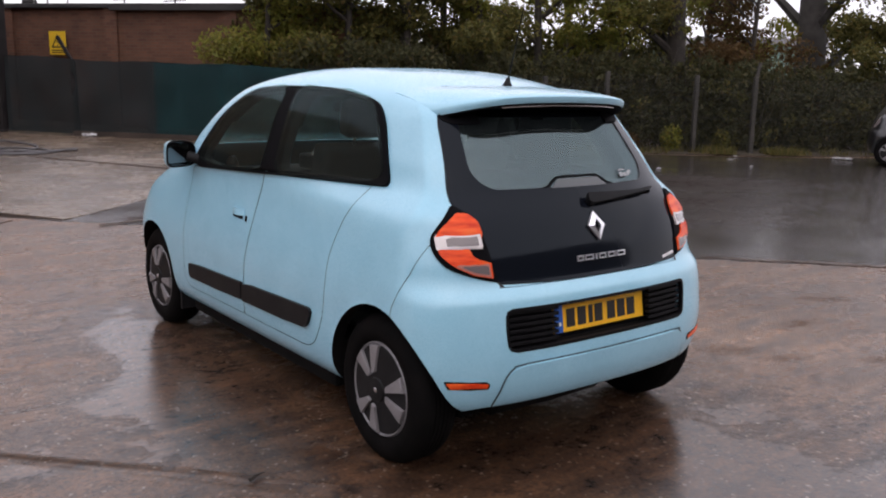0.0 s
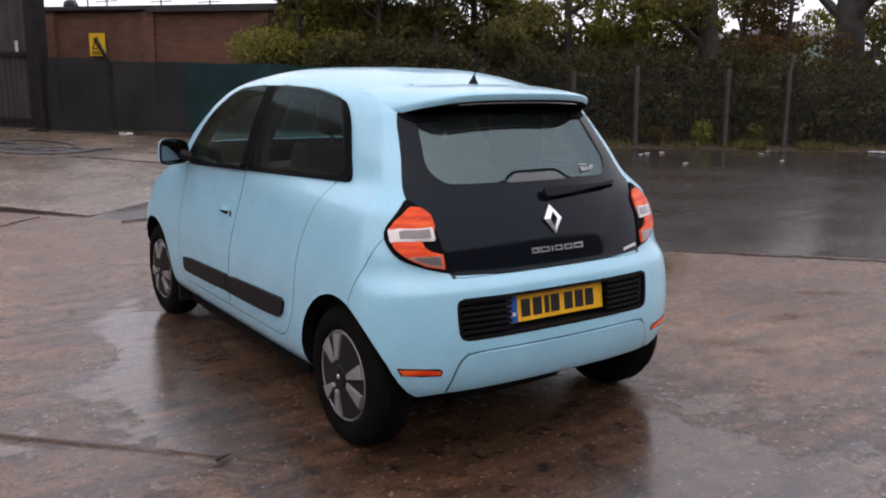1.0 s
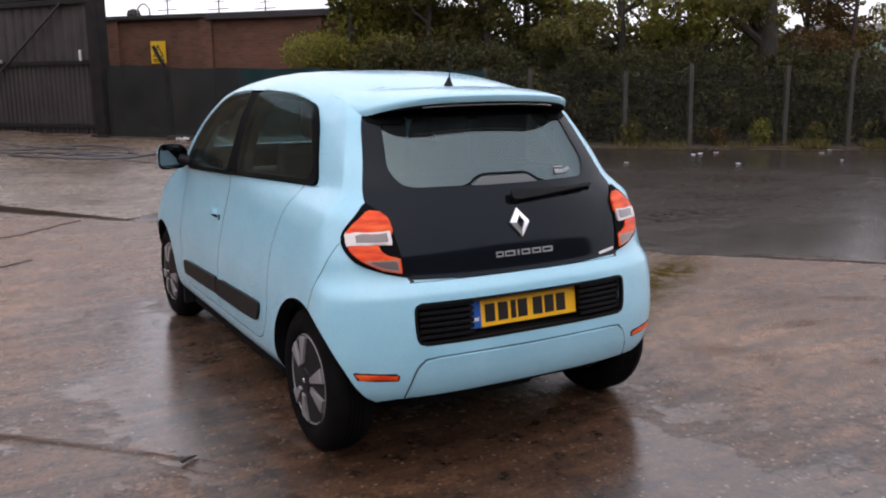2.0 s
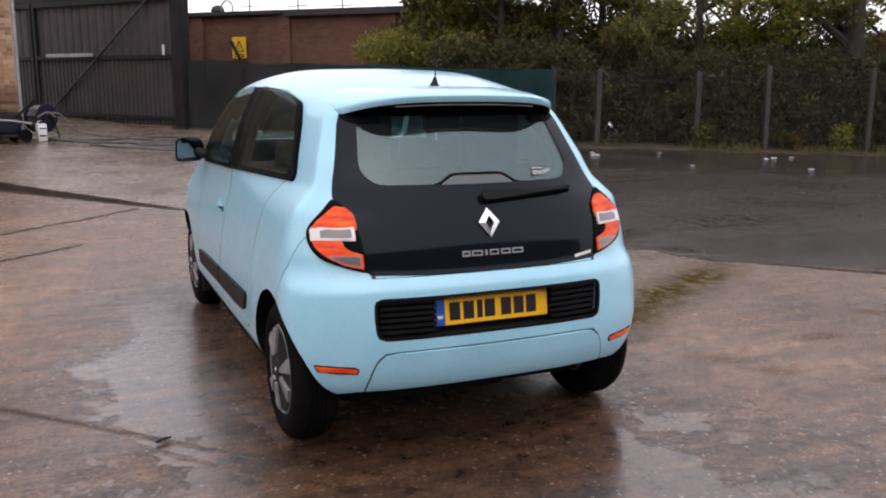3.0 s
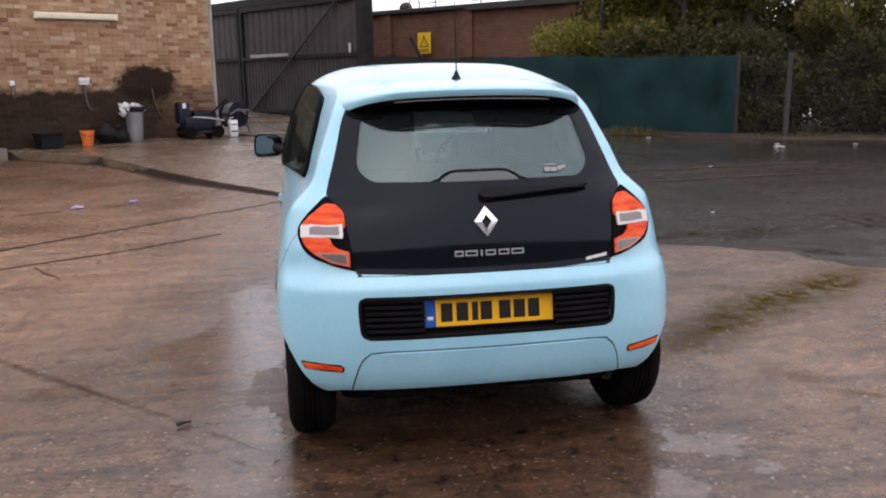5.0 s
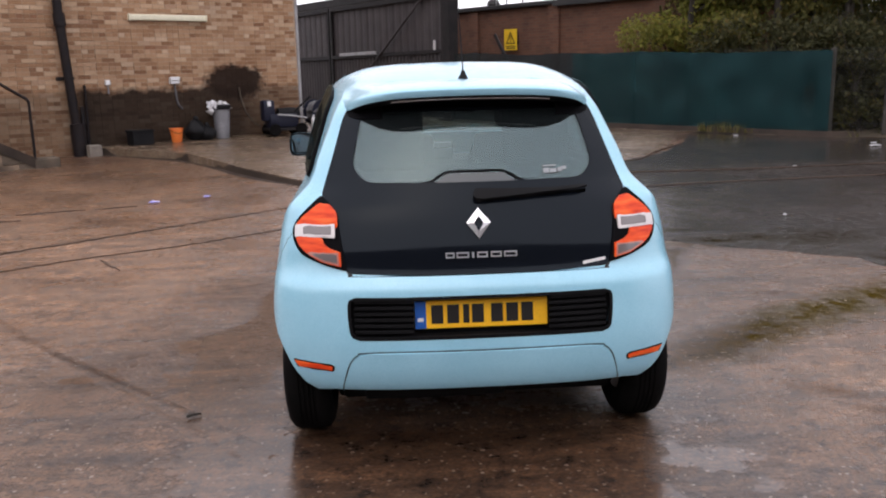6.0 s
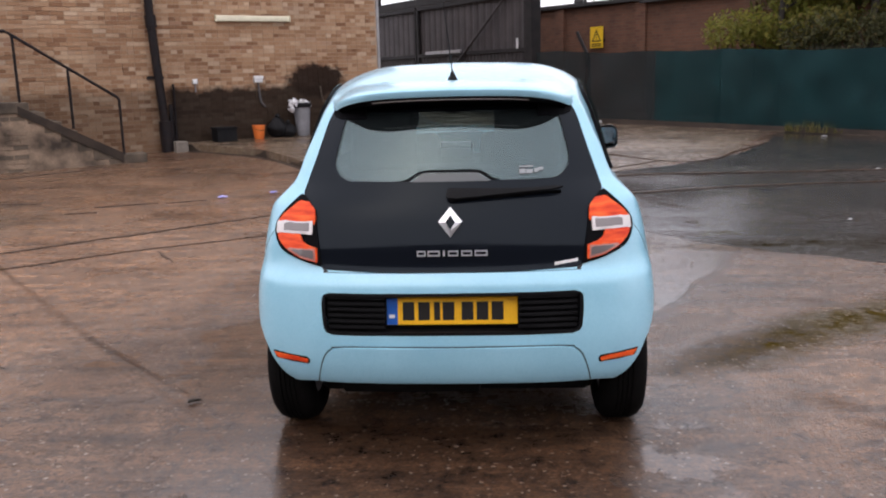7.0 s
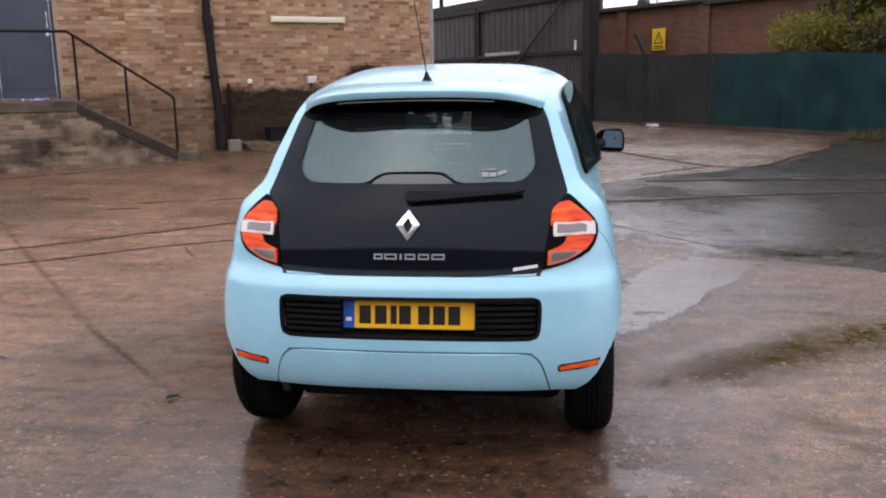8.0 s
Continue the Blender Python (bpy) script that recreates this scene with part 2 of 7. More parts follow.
link(lens_red, ramp(lens_red, lens_highlights, [(0.34, (0.62, 0.035, 0.008)), (0.52, (0.84, 0.085, 0.014)), (0.70, (0.90, 0.15, 0.03))]), shader(lens_red).inputs["Base Color"])
lens_clear = material("clear_lamp_lens", (0.62, 0.57, 0.56), 0.10, 0.15, 0.8)
lens_pink = material("pink_tinted_lamp_lens", (0.50, 0.20, 0.16), 0.2, 0.0, 0.4)
sill_grey = material("mid_grey_sill_plastic", (0.085, 0.095, 0.10), 0.3)
faint_print = material("faint_grey_print", (0.30, 0.32, 0.33), 0.6)
lens_dim = material("smoked_lamp_lens", (0.17, 0.145, 0.145), 0.15, 0.1, 0.8)
yellow = worn("yellow_reflective_sheet", (0.94, 0.51, 0.018), (0.91, 0.48, 0.015), 0.35, 4.0, 400.0, 0.05)
crease_shade = material("crease_shade_grey", (0.06, 0.085, 0.095), 0.7, spec=0.2)
blue_sheet = material("blue_plate_strip", (0.012, 0.10, 0.42), 0.35)
letter_black = material("black_plate_print", (0.012, 0.011, 0.010), 0.4)
white_print = material("white_print", (0.7, 0.7, 0.7), 0.5)
pink_print = material("pink_sticker_print", (0.65, 0.14, 0.20), 0.5)
cloth = worn("dark_seat_cloth", (0.025, 0.025, 0.028), (0.05, 0.05, 0.053), 0.9, 8.0, 220.0, 0.3)
grey_trim = worn("mid_grey_cabin_trim", (0.10, 0.105, 0.11), (0.07, 0.075, 0.08), 0.7, 5.0, 150.0, 0.1)
bright_line_white = material("bright_line_paint", (0.82, 0.82, 0.82), 0.4)
mirror_face = material("mirror_glass", (0.24, 0.24, 0.25), 0.03, 1.0)


def pane_material(name, tint, clear, haze, mirror=0.04):
    """Window glass: part clear, part a thin pale film, with a gloss over both."""
    m = bpy.data.materials.new(name)
    m.use_nodes = True
    nt = m.node_tree
    nt.nodes.clear()
    see, film, gloss = nt.nodes.new("ShaderNodeBsdfTransparent"), nt.nodes.new("ShaderNodeBsdfDiffuse"), nt.nodes.new("ShaderNodeBsdfGlossy")
    see.inputs[0].default_value = (*tint, 1)
    film.inputs[0].default_value = (*haze, 1)
    gloss.inputs["Roughness"].default_value = 0.025
    gloss.inputs[0].default_value = (0.74, 0.93, 0.97, 1)
    a, b, f, o = nt.nodes.new("ShaderNodeMixShader"), nt.nodes.new("ShaderNodeMixShader"), nt.nodes.new("ShaderNodeLayerWeight"), nt.nodes.new("ShaderNodeOutputMaterial")
    f.inputs["Blend"].default_value = 0.5
    sheen = math_of(m, "ADD", math_of(m, "MULTIPLY", math_of(m, "POWER", f.outputs["Facing"], 4.5), 0.24), mirror, True)
    n = noise_of(m, 5.0, 4.0)
    link(m, ramp(m, n, [(0.3, (0.9 * (1 - clear),) * 3), (0.7, (1.1 * (1 - clear),) * 3)]), a.inputs[0])
    link(m, see.outputs[0], a.inputs[1]), link(m, film.outputs[0], a.inputs[2])
    link(m, sheen, b.inputs[0])
    link(m, a.outputs[0], b.inputs[1]), link(m, gloss.outputs[0], b.inputs[2])
    link(m, b.outputs[0], o.inputs[0])
    return m


grey_glass = pane_material("grey_rear_glass", (0.62, 0.69, 0.69), 0.975, (0.36, 0.42, 0.44), 0.078)
side_glass = pane_material("tinted_side_glass", (0.70, 0.76, 0.73), 0.985, (0.30, 0.33, 0.33), 0.012)
front_glass = pane_material("clear_windscreen", (0.86, 0.90, 0.89), 0.97, (0.4, 0.42, 0.42))


def side_grid(poly, rows, columns, s):
    """A polygon in (y, z) laid on the car's side; s = -1: left."""
    g = []
    for row in rows_of(poly, rows, columns):
        line = [(s * float(side_x(u, v + crown(u, v))), u, v) for u, v in row]
        g.append(line[::-1] if s < 0 else line)
    return g


def rear_grid(poly, rows, columns):
    """A polygon in (x, z) laid on the car's rear."""
    return [[(u, float(rear_y(u, v)), v) for u, v in row] for row in rows_of(poly, rows, columns)]


def hull(name, inset=0.0, z0=0.25, z1=1.56, rows=96, seam=30, flanks=44):
    """The closed form of the body, or, with an inset, of the cabin within it."""
    th = np.linspace(0, math.pi / 2, 400)
    cx, cy = np.sin(th) ** (2 / POWER), np.cos(th) ** (2 / POWER)
    run = np.concatenate([[0], np.cumsum(np.hypot(np.diff(cx), 0.35 * np.diff(cy)))])
    pick = np.interp(np.linspace(0, run[-1], seam + 1), run, th)
    px, py = np.sin(pick) ** (2 / POWER), np.cos(pick) ** (2 / POWER)
    px[0], py[0], px[-1], py[-1] = 0, 1, 1, 0
    zs = np.array([z0 + (z1 - z0) * (i / rows) for i in range(rows + 1)])
    top = zs > z0 + 0.86 * (z1 - z0)
    k = int(top.sum())
    zs[-k:] = z1 - (z1 - zs[-k]) * (1 - np.linspace(0, 1, k)) ** 1.8
    verts, faces, per = [], [], None
    for z in zs:
        w, y0, d, y1, e, wr, bow, tp = [float(q) for q in level(z)]
        w, wr, y0, y1 = max(w - inset, 0.006), max(wr - inset, 0.005), y0 + inset * 1.2, y1 - inset * 1.2
        e = min(e, 0.4 * (y1 - y0))
        fit = min(1.0, 0.95 * (y1 - e - y0) / (d + bow))
        d, bow = d * fit, bow * fit
        half = []
        for a, b in zip(px, py):
            y = y0 + bow * a * a + d * (1 - b)
            half.append((a * float(flank(y, w, wr, y0, tp)), y))
        ya = y0 + bow + d
        for j in range(1, flanks):
            y = ya + (y1 - e - ya) * j / flanks
            half.append((float(flank(y, w, wr, y0, tp)), y))
        half += [(a * float(flank(y1 - e * (1 - b), w, wr, y0, tp)), y1 - e * (1 - b)) for a, b in zip(px[::-1], py[::-1])]
        loop = half + [(-x, y) for x, y in half[-2:0:-1]]
        per = len(loop)
        verts += [(x, y, z - float(crown(y, z)) - inset * 0.8 * (z > 1.3)) for x, y in loop]
    n = len(zs)
    for i in range(n - 1):
        for j in range(per):
            a, b = i * per + j, i * per + (j + 1) % per
            faces.append((a, b, b + per, a + per))
    faces.append(tuple(range(per))[::-1])
    faces.append(tuple(range((n - 1) * per, n * per)))
    return mesh_of(name, verts, faces)


def prism(poly, axis, a, b):
    """A polygon run out along an axis from a to b: x for (y, z) polygons, y for (x, z) polygons."""
    verts = []
    for t in (a, b):
        verts += [(t, p[0], p[1]) if axis == "x" else (p[0], t, p[1]) for p in poly]
    n = len(poly)
    faces = [tuple(range(n)), tuple(range(n, 2 * n))[::-1]] + [(i, i + n, (i + 1) % n + n, (i + 1) % n) for i in range(n)]
    me = mesh_of("cutter", verts, faces)
    bm = bmesh.new()
    bm.from_mesh(me)
    bmesh.ops.recalc_face_normals(bm, faces=bm.faces[:])
    bm.to_mesh(me)
    bm.free()
    return me


def joined(meshes):
    bm = bmesh.new()
    for me in meshes:
        bm.from_mesh(me)
    me = bpy.data.meshes.new("cutters")
    bm.to_mesh(me)
    bm.free()
    return me


def carve(me, cutter, how="DIFFERENCE"):
    """The mesh less the cutter, or what both share."""
    a, b = new("blank", me), new("tool", cutter)
    mod = a.modifiers.new("cut", "BOOLEAN")
    mod.object, mod.operation, mod.solver = b, how, "EXACT"
    bpy.context.view_layer.update()
    res = bpy.data.meshes.new_from_object(a.evaluated_get(bpy.context.evaluated_depsgraph_get()))
    bpy.data.objects.remove(a), bpy.data.objects.remove(b)
    return res


def grown(poly, d):
    """The polygon moved out by d."""
    pts = [Vector(p) for p in poly]
    area = sum(a.x * b.y - b.x * a.y for a, b in zip(pts, pts[1:] + pts[:1]))
    s = 1 if area > 0 else -1
    res = []
    for i, p in enumerate(pts):
        u, v = (p - pts[i - 1]).normalized(), (pts[(i + 1) % len(pts)] - p).normalized()
        n = Vector((u.y, -u.x)) * s + Vector((v.y, -v.x)) * s
        n = n.normalized() if n.length > 1e-6 else Vector((u.y, -u.x)) * s
        res.append(p + n * d)
    return res


# outlines on the side, in (y, z)
FRONT_PANE = rounded([(1.055, 1.090), (1.60, 1.068), (1.785, 1.085), (1.635, 1.278), (1.41, 1.420), (1.045, 1.442)], [.03, .02, .03, .3, .12, .03])
REAR_PANE = rounded([(0.158, 1.116), (0.90, 1.096), (0.90, 1.440), (0.60, 1.431), (0.368, 1.393), (0.305, 1.340)], [.05, .03, .03, .1, .06, .06])
FRONT_PANE, REAR_PANE = grown(FRONT_PANE, 0.013), grown(REAR_PANE, 0.014)
DLO = rounded([(0.090, 1.083), (1.02, 1.060), (1.78, 1.030), (1.875, 1.050), (1.695, 1.284), (1.42, 1.446), (1.04, 1.465), (0.60, 1.454), (0.325, 1.411), (0.248, 1.350)], [.04, .02, .03, .03, .3, .14, .3, .2, .07, .07])
FRONT_DOOR = rounded([(1.185, 0.350), (1.93, 0.350), (1.965, 0.42), (1.975, 0.70), (1.90, 1.026), (1.024, 1.062), (1.085, 0.90), (1.165, 0.62)], [.02, .05, .2, .3, .02, .01, .3, .3])
REAR_DOOR = rounded([(0.475, 0.350), (1.179, 0.350), (1.159, 0.62), (1.079, 0.90), (1.018, 1.062), (0.205, 1.080), (0.310, 0.90), (0.362, 0.78), (0.375, 0.52)], [.10, .02, .3, .3, .01, .01, .2, .1, .15])
BUMPER = [(-0.8, 0.1), (-0.13, 0.1), (-0.13, 0.655), (-0.20, 0.80), (-0.235, 0.905), (-0.26, 0.88), (-0.31, 0.825), (-0.365, 0.782), (-0.385, 0.748), (-0.8, 0.748)]
# outlines on the rear, in (x, z)
GATE_EDGE = [(0.50, 0.762), (0.535, 0.79), (0.545, 0.93), (0.565, 1.00), (0.607, 1.045), (0.594, 1.09), (0.562, 1.19), (0.542, 1.26), (0.520, 1.34), (0.48, 1.405)]
GATE = rounded([(-0.25, 0.752), (0.25, 0.752)] + GATE_EDGE + [(-x, z) for x, z in GATE_EDGE[::-1]], [.2, .2] + [.02, .02, .06, .03, .012, .02, .05, .05, .05, .03] + [.03, .05, .05, .05, .02, .012, .03, .06, .02, .02])
GATE_PANE = rounded([(-0.435, 1.092), (0.435, 1.092), (0.487, 1.15), (0.445, 1.36), (-0.445, 1.36), (-0.487, 1.15)], [.08, .08, .10, .05, .05, .10])
NOTCH = rounded([(-0.50, 0.517), (0.50, 0.517), (0.508, 0.60), (0.506, 0.668), (-0.506, 0.668), (-0.508, 0.60)], [.03, .03, .1, .022, .022, .1])
LAMP = rounded([(-0.512, 0.768), (-0.59, 0.784), (-0.69, 0.822), (-0.722, 0.868), (-0.728, 0.925), (-0.690, 0.975), (-0.612, 1.043), (-0.578, 1.020), (-0.548, 0.975), (-0.528, 0.85)], [.008, .04, .05, .03, .03, .03, .008, .03, .05, .05])


def wheel_wells():
    res = []
    for s in (-1, 1):
        for y in (-0.014, 2.490):
            ring = [(y + 0.336 * math.cos(2 * math.pi * j / 64), 0.312 + 0.336 * math.sin(2 * math.pi * j / 64)) for j in range(64)]
            res.append(prism(ring, "x", *sorted((s * 0.46, s * 1.1))))
    return joined(res)


def line_inside(ob):
    """Give the inner faces of a panel the dark trim of the cabin or of the wheel wells."""
    me = ob.data
    me.materials.append(cloth)
    me.materials.append(under)
    for f in me.polygons:
        x, y, z = f.center
        if z > 1.30 and f.normal.z < -0.35:
            f.material_index = 1
            continue
        if z > 1.50:
            continue
        zz = z + float(crown(y, z))
        deep_side = float(side_x(y, zz)) - abs(x) > 0.012
        deep_rear = y - float(rear_y(x, zz)) > 0.022
        deep_front = float(level(zz)[3]) - y > 0.30
        if deep_side and deep_rear and (deep_front or z < 0.75) and not (z > 1.36 and f.normal.z > 0.3):
            f.material_index = 1 if z > 0.66 else 2


def build_car():
    car = empty("parked_car", CAR_X, CAR_Y, 0)
    tagged(car, "pale blue five-door hatchback parked on wet concrete", "car")

    solid = hull("body_form")
    solid = carve(solid, hull("cabin_form", 0.055, 0.42, 1.545, 50, 16, 20))
    solid = carve(solid, wheel_wells())
    windscreen = rounded([(-0.60, 1.13), (0.60, 1.13), (0.50, 1.42), (-0.50, 1.42)], 0.06)
    solid = carve(solid, joined([prism(FRONT_PANE, "x", -1.2, 1.2), prism(REAR_PANE, "x", -1.2, 1.2), prism(GATE_PANE, "y", -1.0, 0.45), prism(windscreen, "y", 1.3, 3.4)]))
    solid = carve(solid, prism(NOTCH, "y", -0.9, -0.385))
    solid = carve(solid, prism([(-0.8, 0.1), (-0.12, 0.1), (-0.12, 0.262), (-0.28, 0.270), (-0.38, 0.296), (-0.8, 0.296)], "x", -1.2, 1.2))

    def panel(name, poly, axis, a, b, mat, label=""):
        nonlocal solid
        piece = carve(solid, prism(poly, axis, a, b), "INTERSECT")
        piece.materials.clear()
        solid = carve(solid, prism(grown(poly, 0.0035), axis, a - 0.01, b + 0.01))
        return part(name, piece, mat, car, label, smooth=True, sharp=30)

    gate = panel("tailgate", GATE, "y", -0.8, 0.55, gloss_black, "glossy black glass tailgate")
    bumper = panel("rear_bumper", BUMPER, "x", -1.2, 1.2, paint)
    doors = {}
    for s in (-1, 1):
        a, b = sorted((s * 0.5, s * 1.1))
        doors[s, 0] = panel("rear_door", REAR_DOOR, "x", a, b, paint)
        doors[s, 1] = panel("front_door", FRONT_DOOR, "x", a, b, paint)
    solid.materials.clear()
    body = part("body", solid, paint, car, smooth=True, sharp=30)
    for ob in (body, bumper, gate, *doors.values()):
        line_inside(ob)
    return car, gate, bumper, doors


car, tailgate, rear_bumper, car_doors = build_car()


# ---- the car's parts
def roof_z(x, y):
    """Height of the roof over (x, y)."""
    lo, hi = 1.2, 1.56
    for _ in range(40):
        mid = (lo + hi) / 2
        y0, y1 = float(level(mid)[1]), float(level(mid)[3])
        inside = y0 < y < y1 and float(side_x(y, mid)) > abs(x)
        lo, hi = (mid, hi) if inside else (lo, mid)
    return lo - float(crown(y, lo))


def mirrored(poly):
    return [(-p[0], p[1]) for p in reversed(poly)]


def rear_patch(name, poly, mat, parent, out=0.003, thick=0.008, label="", rows=10, columns=10):
    return part(name, shell(rear_grid(poly, rows, columns), out, thick), mat, parent, label, smooth=True)


def side_patch(name, poly, mat, parent, s, out=0.003, thick=0.008, label="", rows=10, columns=24):
    return part(name, shell(side_grid(poly, rows, columns, s), out, thick), mat, parent, label, smooth=True)


def pierced(outer, holes, s, out, thick):
    """A thin slab on the car's side inside one outline, with holes through it."""
    loops = []
    for poly in [outer] + holes:
        loop, pts = [], [Vector((p[0], p[1], 0)) for p in poly]
        for a, b in zip(pts, pts[1:] + pts[:1]):
            n = max(1, int((b - a).length / 0.03))
            loop += [a.lerp(b, k / n) for k in range(n)]
        loops.append(loop)
    flat = [p for loop in loops for p in loop]
    tris = tessellate_polygon(loops)
    bm, layers = bmesh.new(), []
    for depth in (out, out - thick):
        row = []
        for p in flat:
            z = p.y + float(crown(p.x, p.y))
            slope = (float(side_x(p.x, z + 0.008)) - float(side_x(p.x, z - 0.008))) / 0.016
            n = Vector((1.0, -slope)).normalized()
            row.append(bm.verts.new((s * (float(side_x(p.x, z)) + n.x * depth), p.x, p.y + n.y * depth)))
        layers.append(row)
        for t in tris:
            bm.faces.new([layers[-1][i] for i in t])
    start = 0
    for loop in loops:
        for k in range(len(loop)):
            i, j = start + k, start + (k + 1) % len(loop)
            bm.faces.new((layers[0][i], layers[0][j], layers[1][j], layers[1][i]))
        start += len(loop)
    return bm


def car_glass():
    for s in (-1, 1):
        part("window_surround", pierced(DLO, [grown(FRONT_PANE, -0.002), grown(REAR_PANE, -0.002)], s, 0.0150, 0.024), seal, car, "black window surround and pillar trim", smooth=True)
        for poly in (FRONT_PANE, REAR_PANE):
            side_patch("window_pane", grown(poly, 0.014), side_glass, car, s, 0.0180, 0.003, "tinted side window glass", 12, 20)
    pane = rounded([(-0.435, 1.086), (0.435, 1.086), (0.492, 1.15), (0.450, 1.366), (-0.450, 1.366), (-0.492, 1.15)], [.08, .08, .10, .05, .05, .10])
    rear_patch("rear_window", pane, grey_glass, tailgate, -0.004, 0.004, "grey-tinted rear window", 14, 24)
    for side in (-1, 1):
        fin = [(.36, 1.333), (.470, 1.333), (.498, 1.343), (.508, 1.360), (.492, 1.390), (.36, 1.390)]
        rear_patch("spoiler_fin", [(side * x, z) for x, z in fin][::side], seal, tailgate, .003, .008, "black spoiler end", 4, 6)
    arch = [(-.195, 1.090), (-.165, 1.097), (-.115, 1.126), (0, 1.129), (.115, 1.126), (.165, 1.097), (.195, 1.090)]
    rear_patch("window_sill", [(-.158, 1.090), (.158, 1.090), (.112, 1.122), (-.112, 1.122)], sill_grey, tailgate, .001, .004, "pale grey panel under the moulding", 3, 12)
    part("window_arch", tube(arc([(x, float(rear_y(x, z)) + .006, z) for x, z in arch], .02), .0065, 6), seal, tailgate, "dark moulding at the window's foot", smooth=True)
    g = []
    for i in range(9):
        z = 1.12 + 0.31 * i / 8
        w = 0.62 - 0.11 * i / 8
        y1, e = float(level(z)[3]), float(level(z)[4])
        hw = float(level(z)[0])
        g.append([(-w + 2 * w * j / 16, y1 - e * (1 - (1 - (abs(-w + 2 * w * j / 16) / hw) ** POWER) ** (1 / POWER)) - 0.02, z - float(crown(y1, z))) for j in range(17)][::-1])
    part("windscreen", shell(g, 0.0, 0.005), front_glass, car, "clear windscreen", smooth=True)


def tail_lamp(flip):
    f = mirrored if flip else list
    lamp = rear_patch("tail_lamp", f([tuple(p) for p in LAMP]), seal, car, 0.006, 0.012, "red and clear tail lamp in a black frame", 18, 14)
    rear_patch("red_lens", f([tuple(p) for p in rounded([(-.709, .930), (-.542, .934), (-.547, .985), (-.577, 1.012), (-.614, 1.013), (-.680, .966)], .008)]), lens_red, lamp, 0.013, 0.008)
    rear_patch("clear_lens", f([tuple(p) for p in rounded([(-.711, .887), (-.553, .894), (-.553, .942), (-.709, .934)], .005)]), lens_clear, lamp, 0.014, 0.009)
    rear_patch("bulb_cover", f([tuple(p) for p in rounded([(-.676, .899), (-.566, .903), (-.566, .934), (-.676, .928)], .004)]), lens_dim, lamp, 0.0155, 0.004)
    rear_patch("red_lens", f([tuple(p) for p in rounded([(-.532, .783), (-.60, .797), (-.670, .832), (-.701, .866), (-.708, .893), (-.606, .895), (-.592, .856), (-.534, .848)], [.004, .01, .02, .01, .004, .006, .01, .004])]), lens_red, lamp, 0.013, 0.008)
    rear_patch("smoked_lens", f([tuple(p) for p in rounded([(-.538, .787), (-.60, .800), (-.668, .834), (-.60, .838), (-.541, .836)], .004)]), lens_pink, lamp, 0.0145, 0.004)
    rear_patch("smoked_lens", f([tuple(p) for p in rounded([(-.545, .796), (-.60, .808), (-.646, .830), (-.60, .833), (-.547, .830)], .004)]), lens_dim, lamp, 0.0160, 0.004)


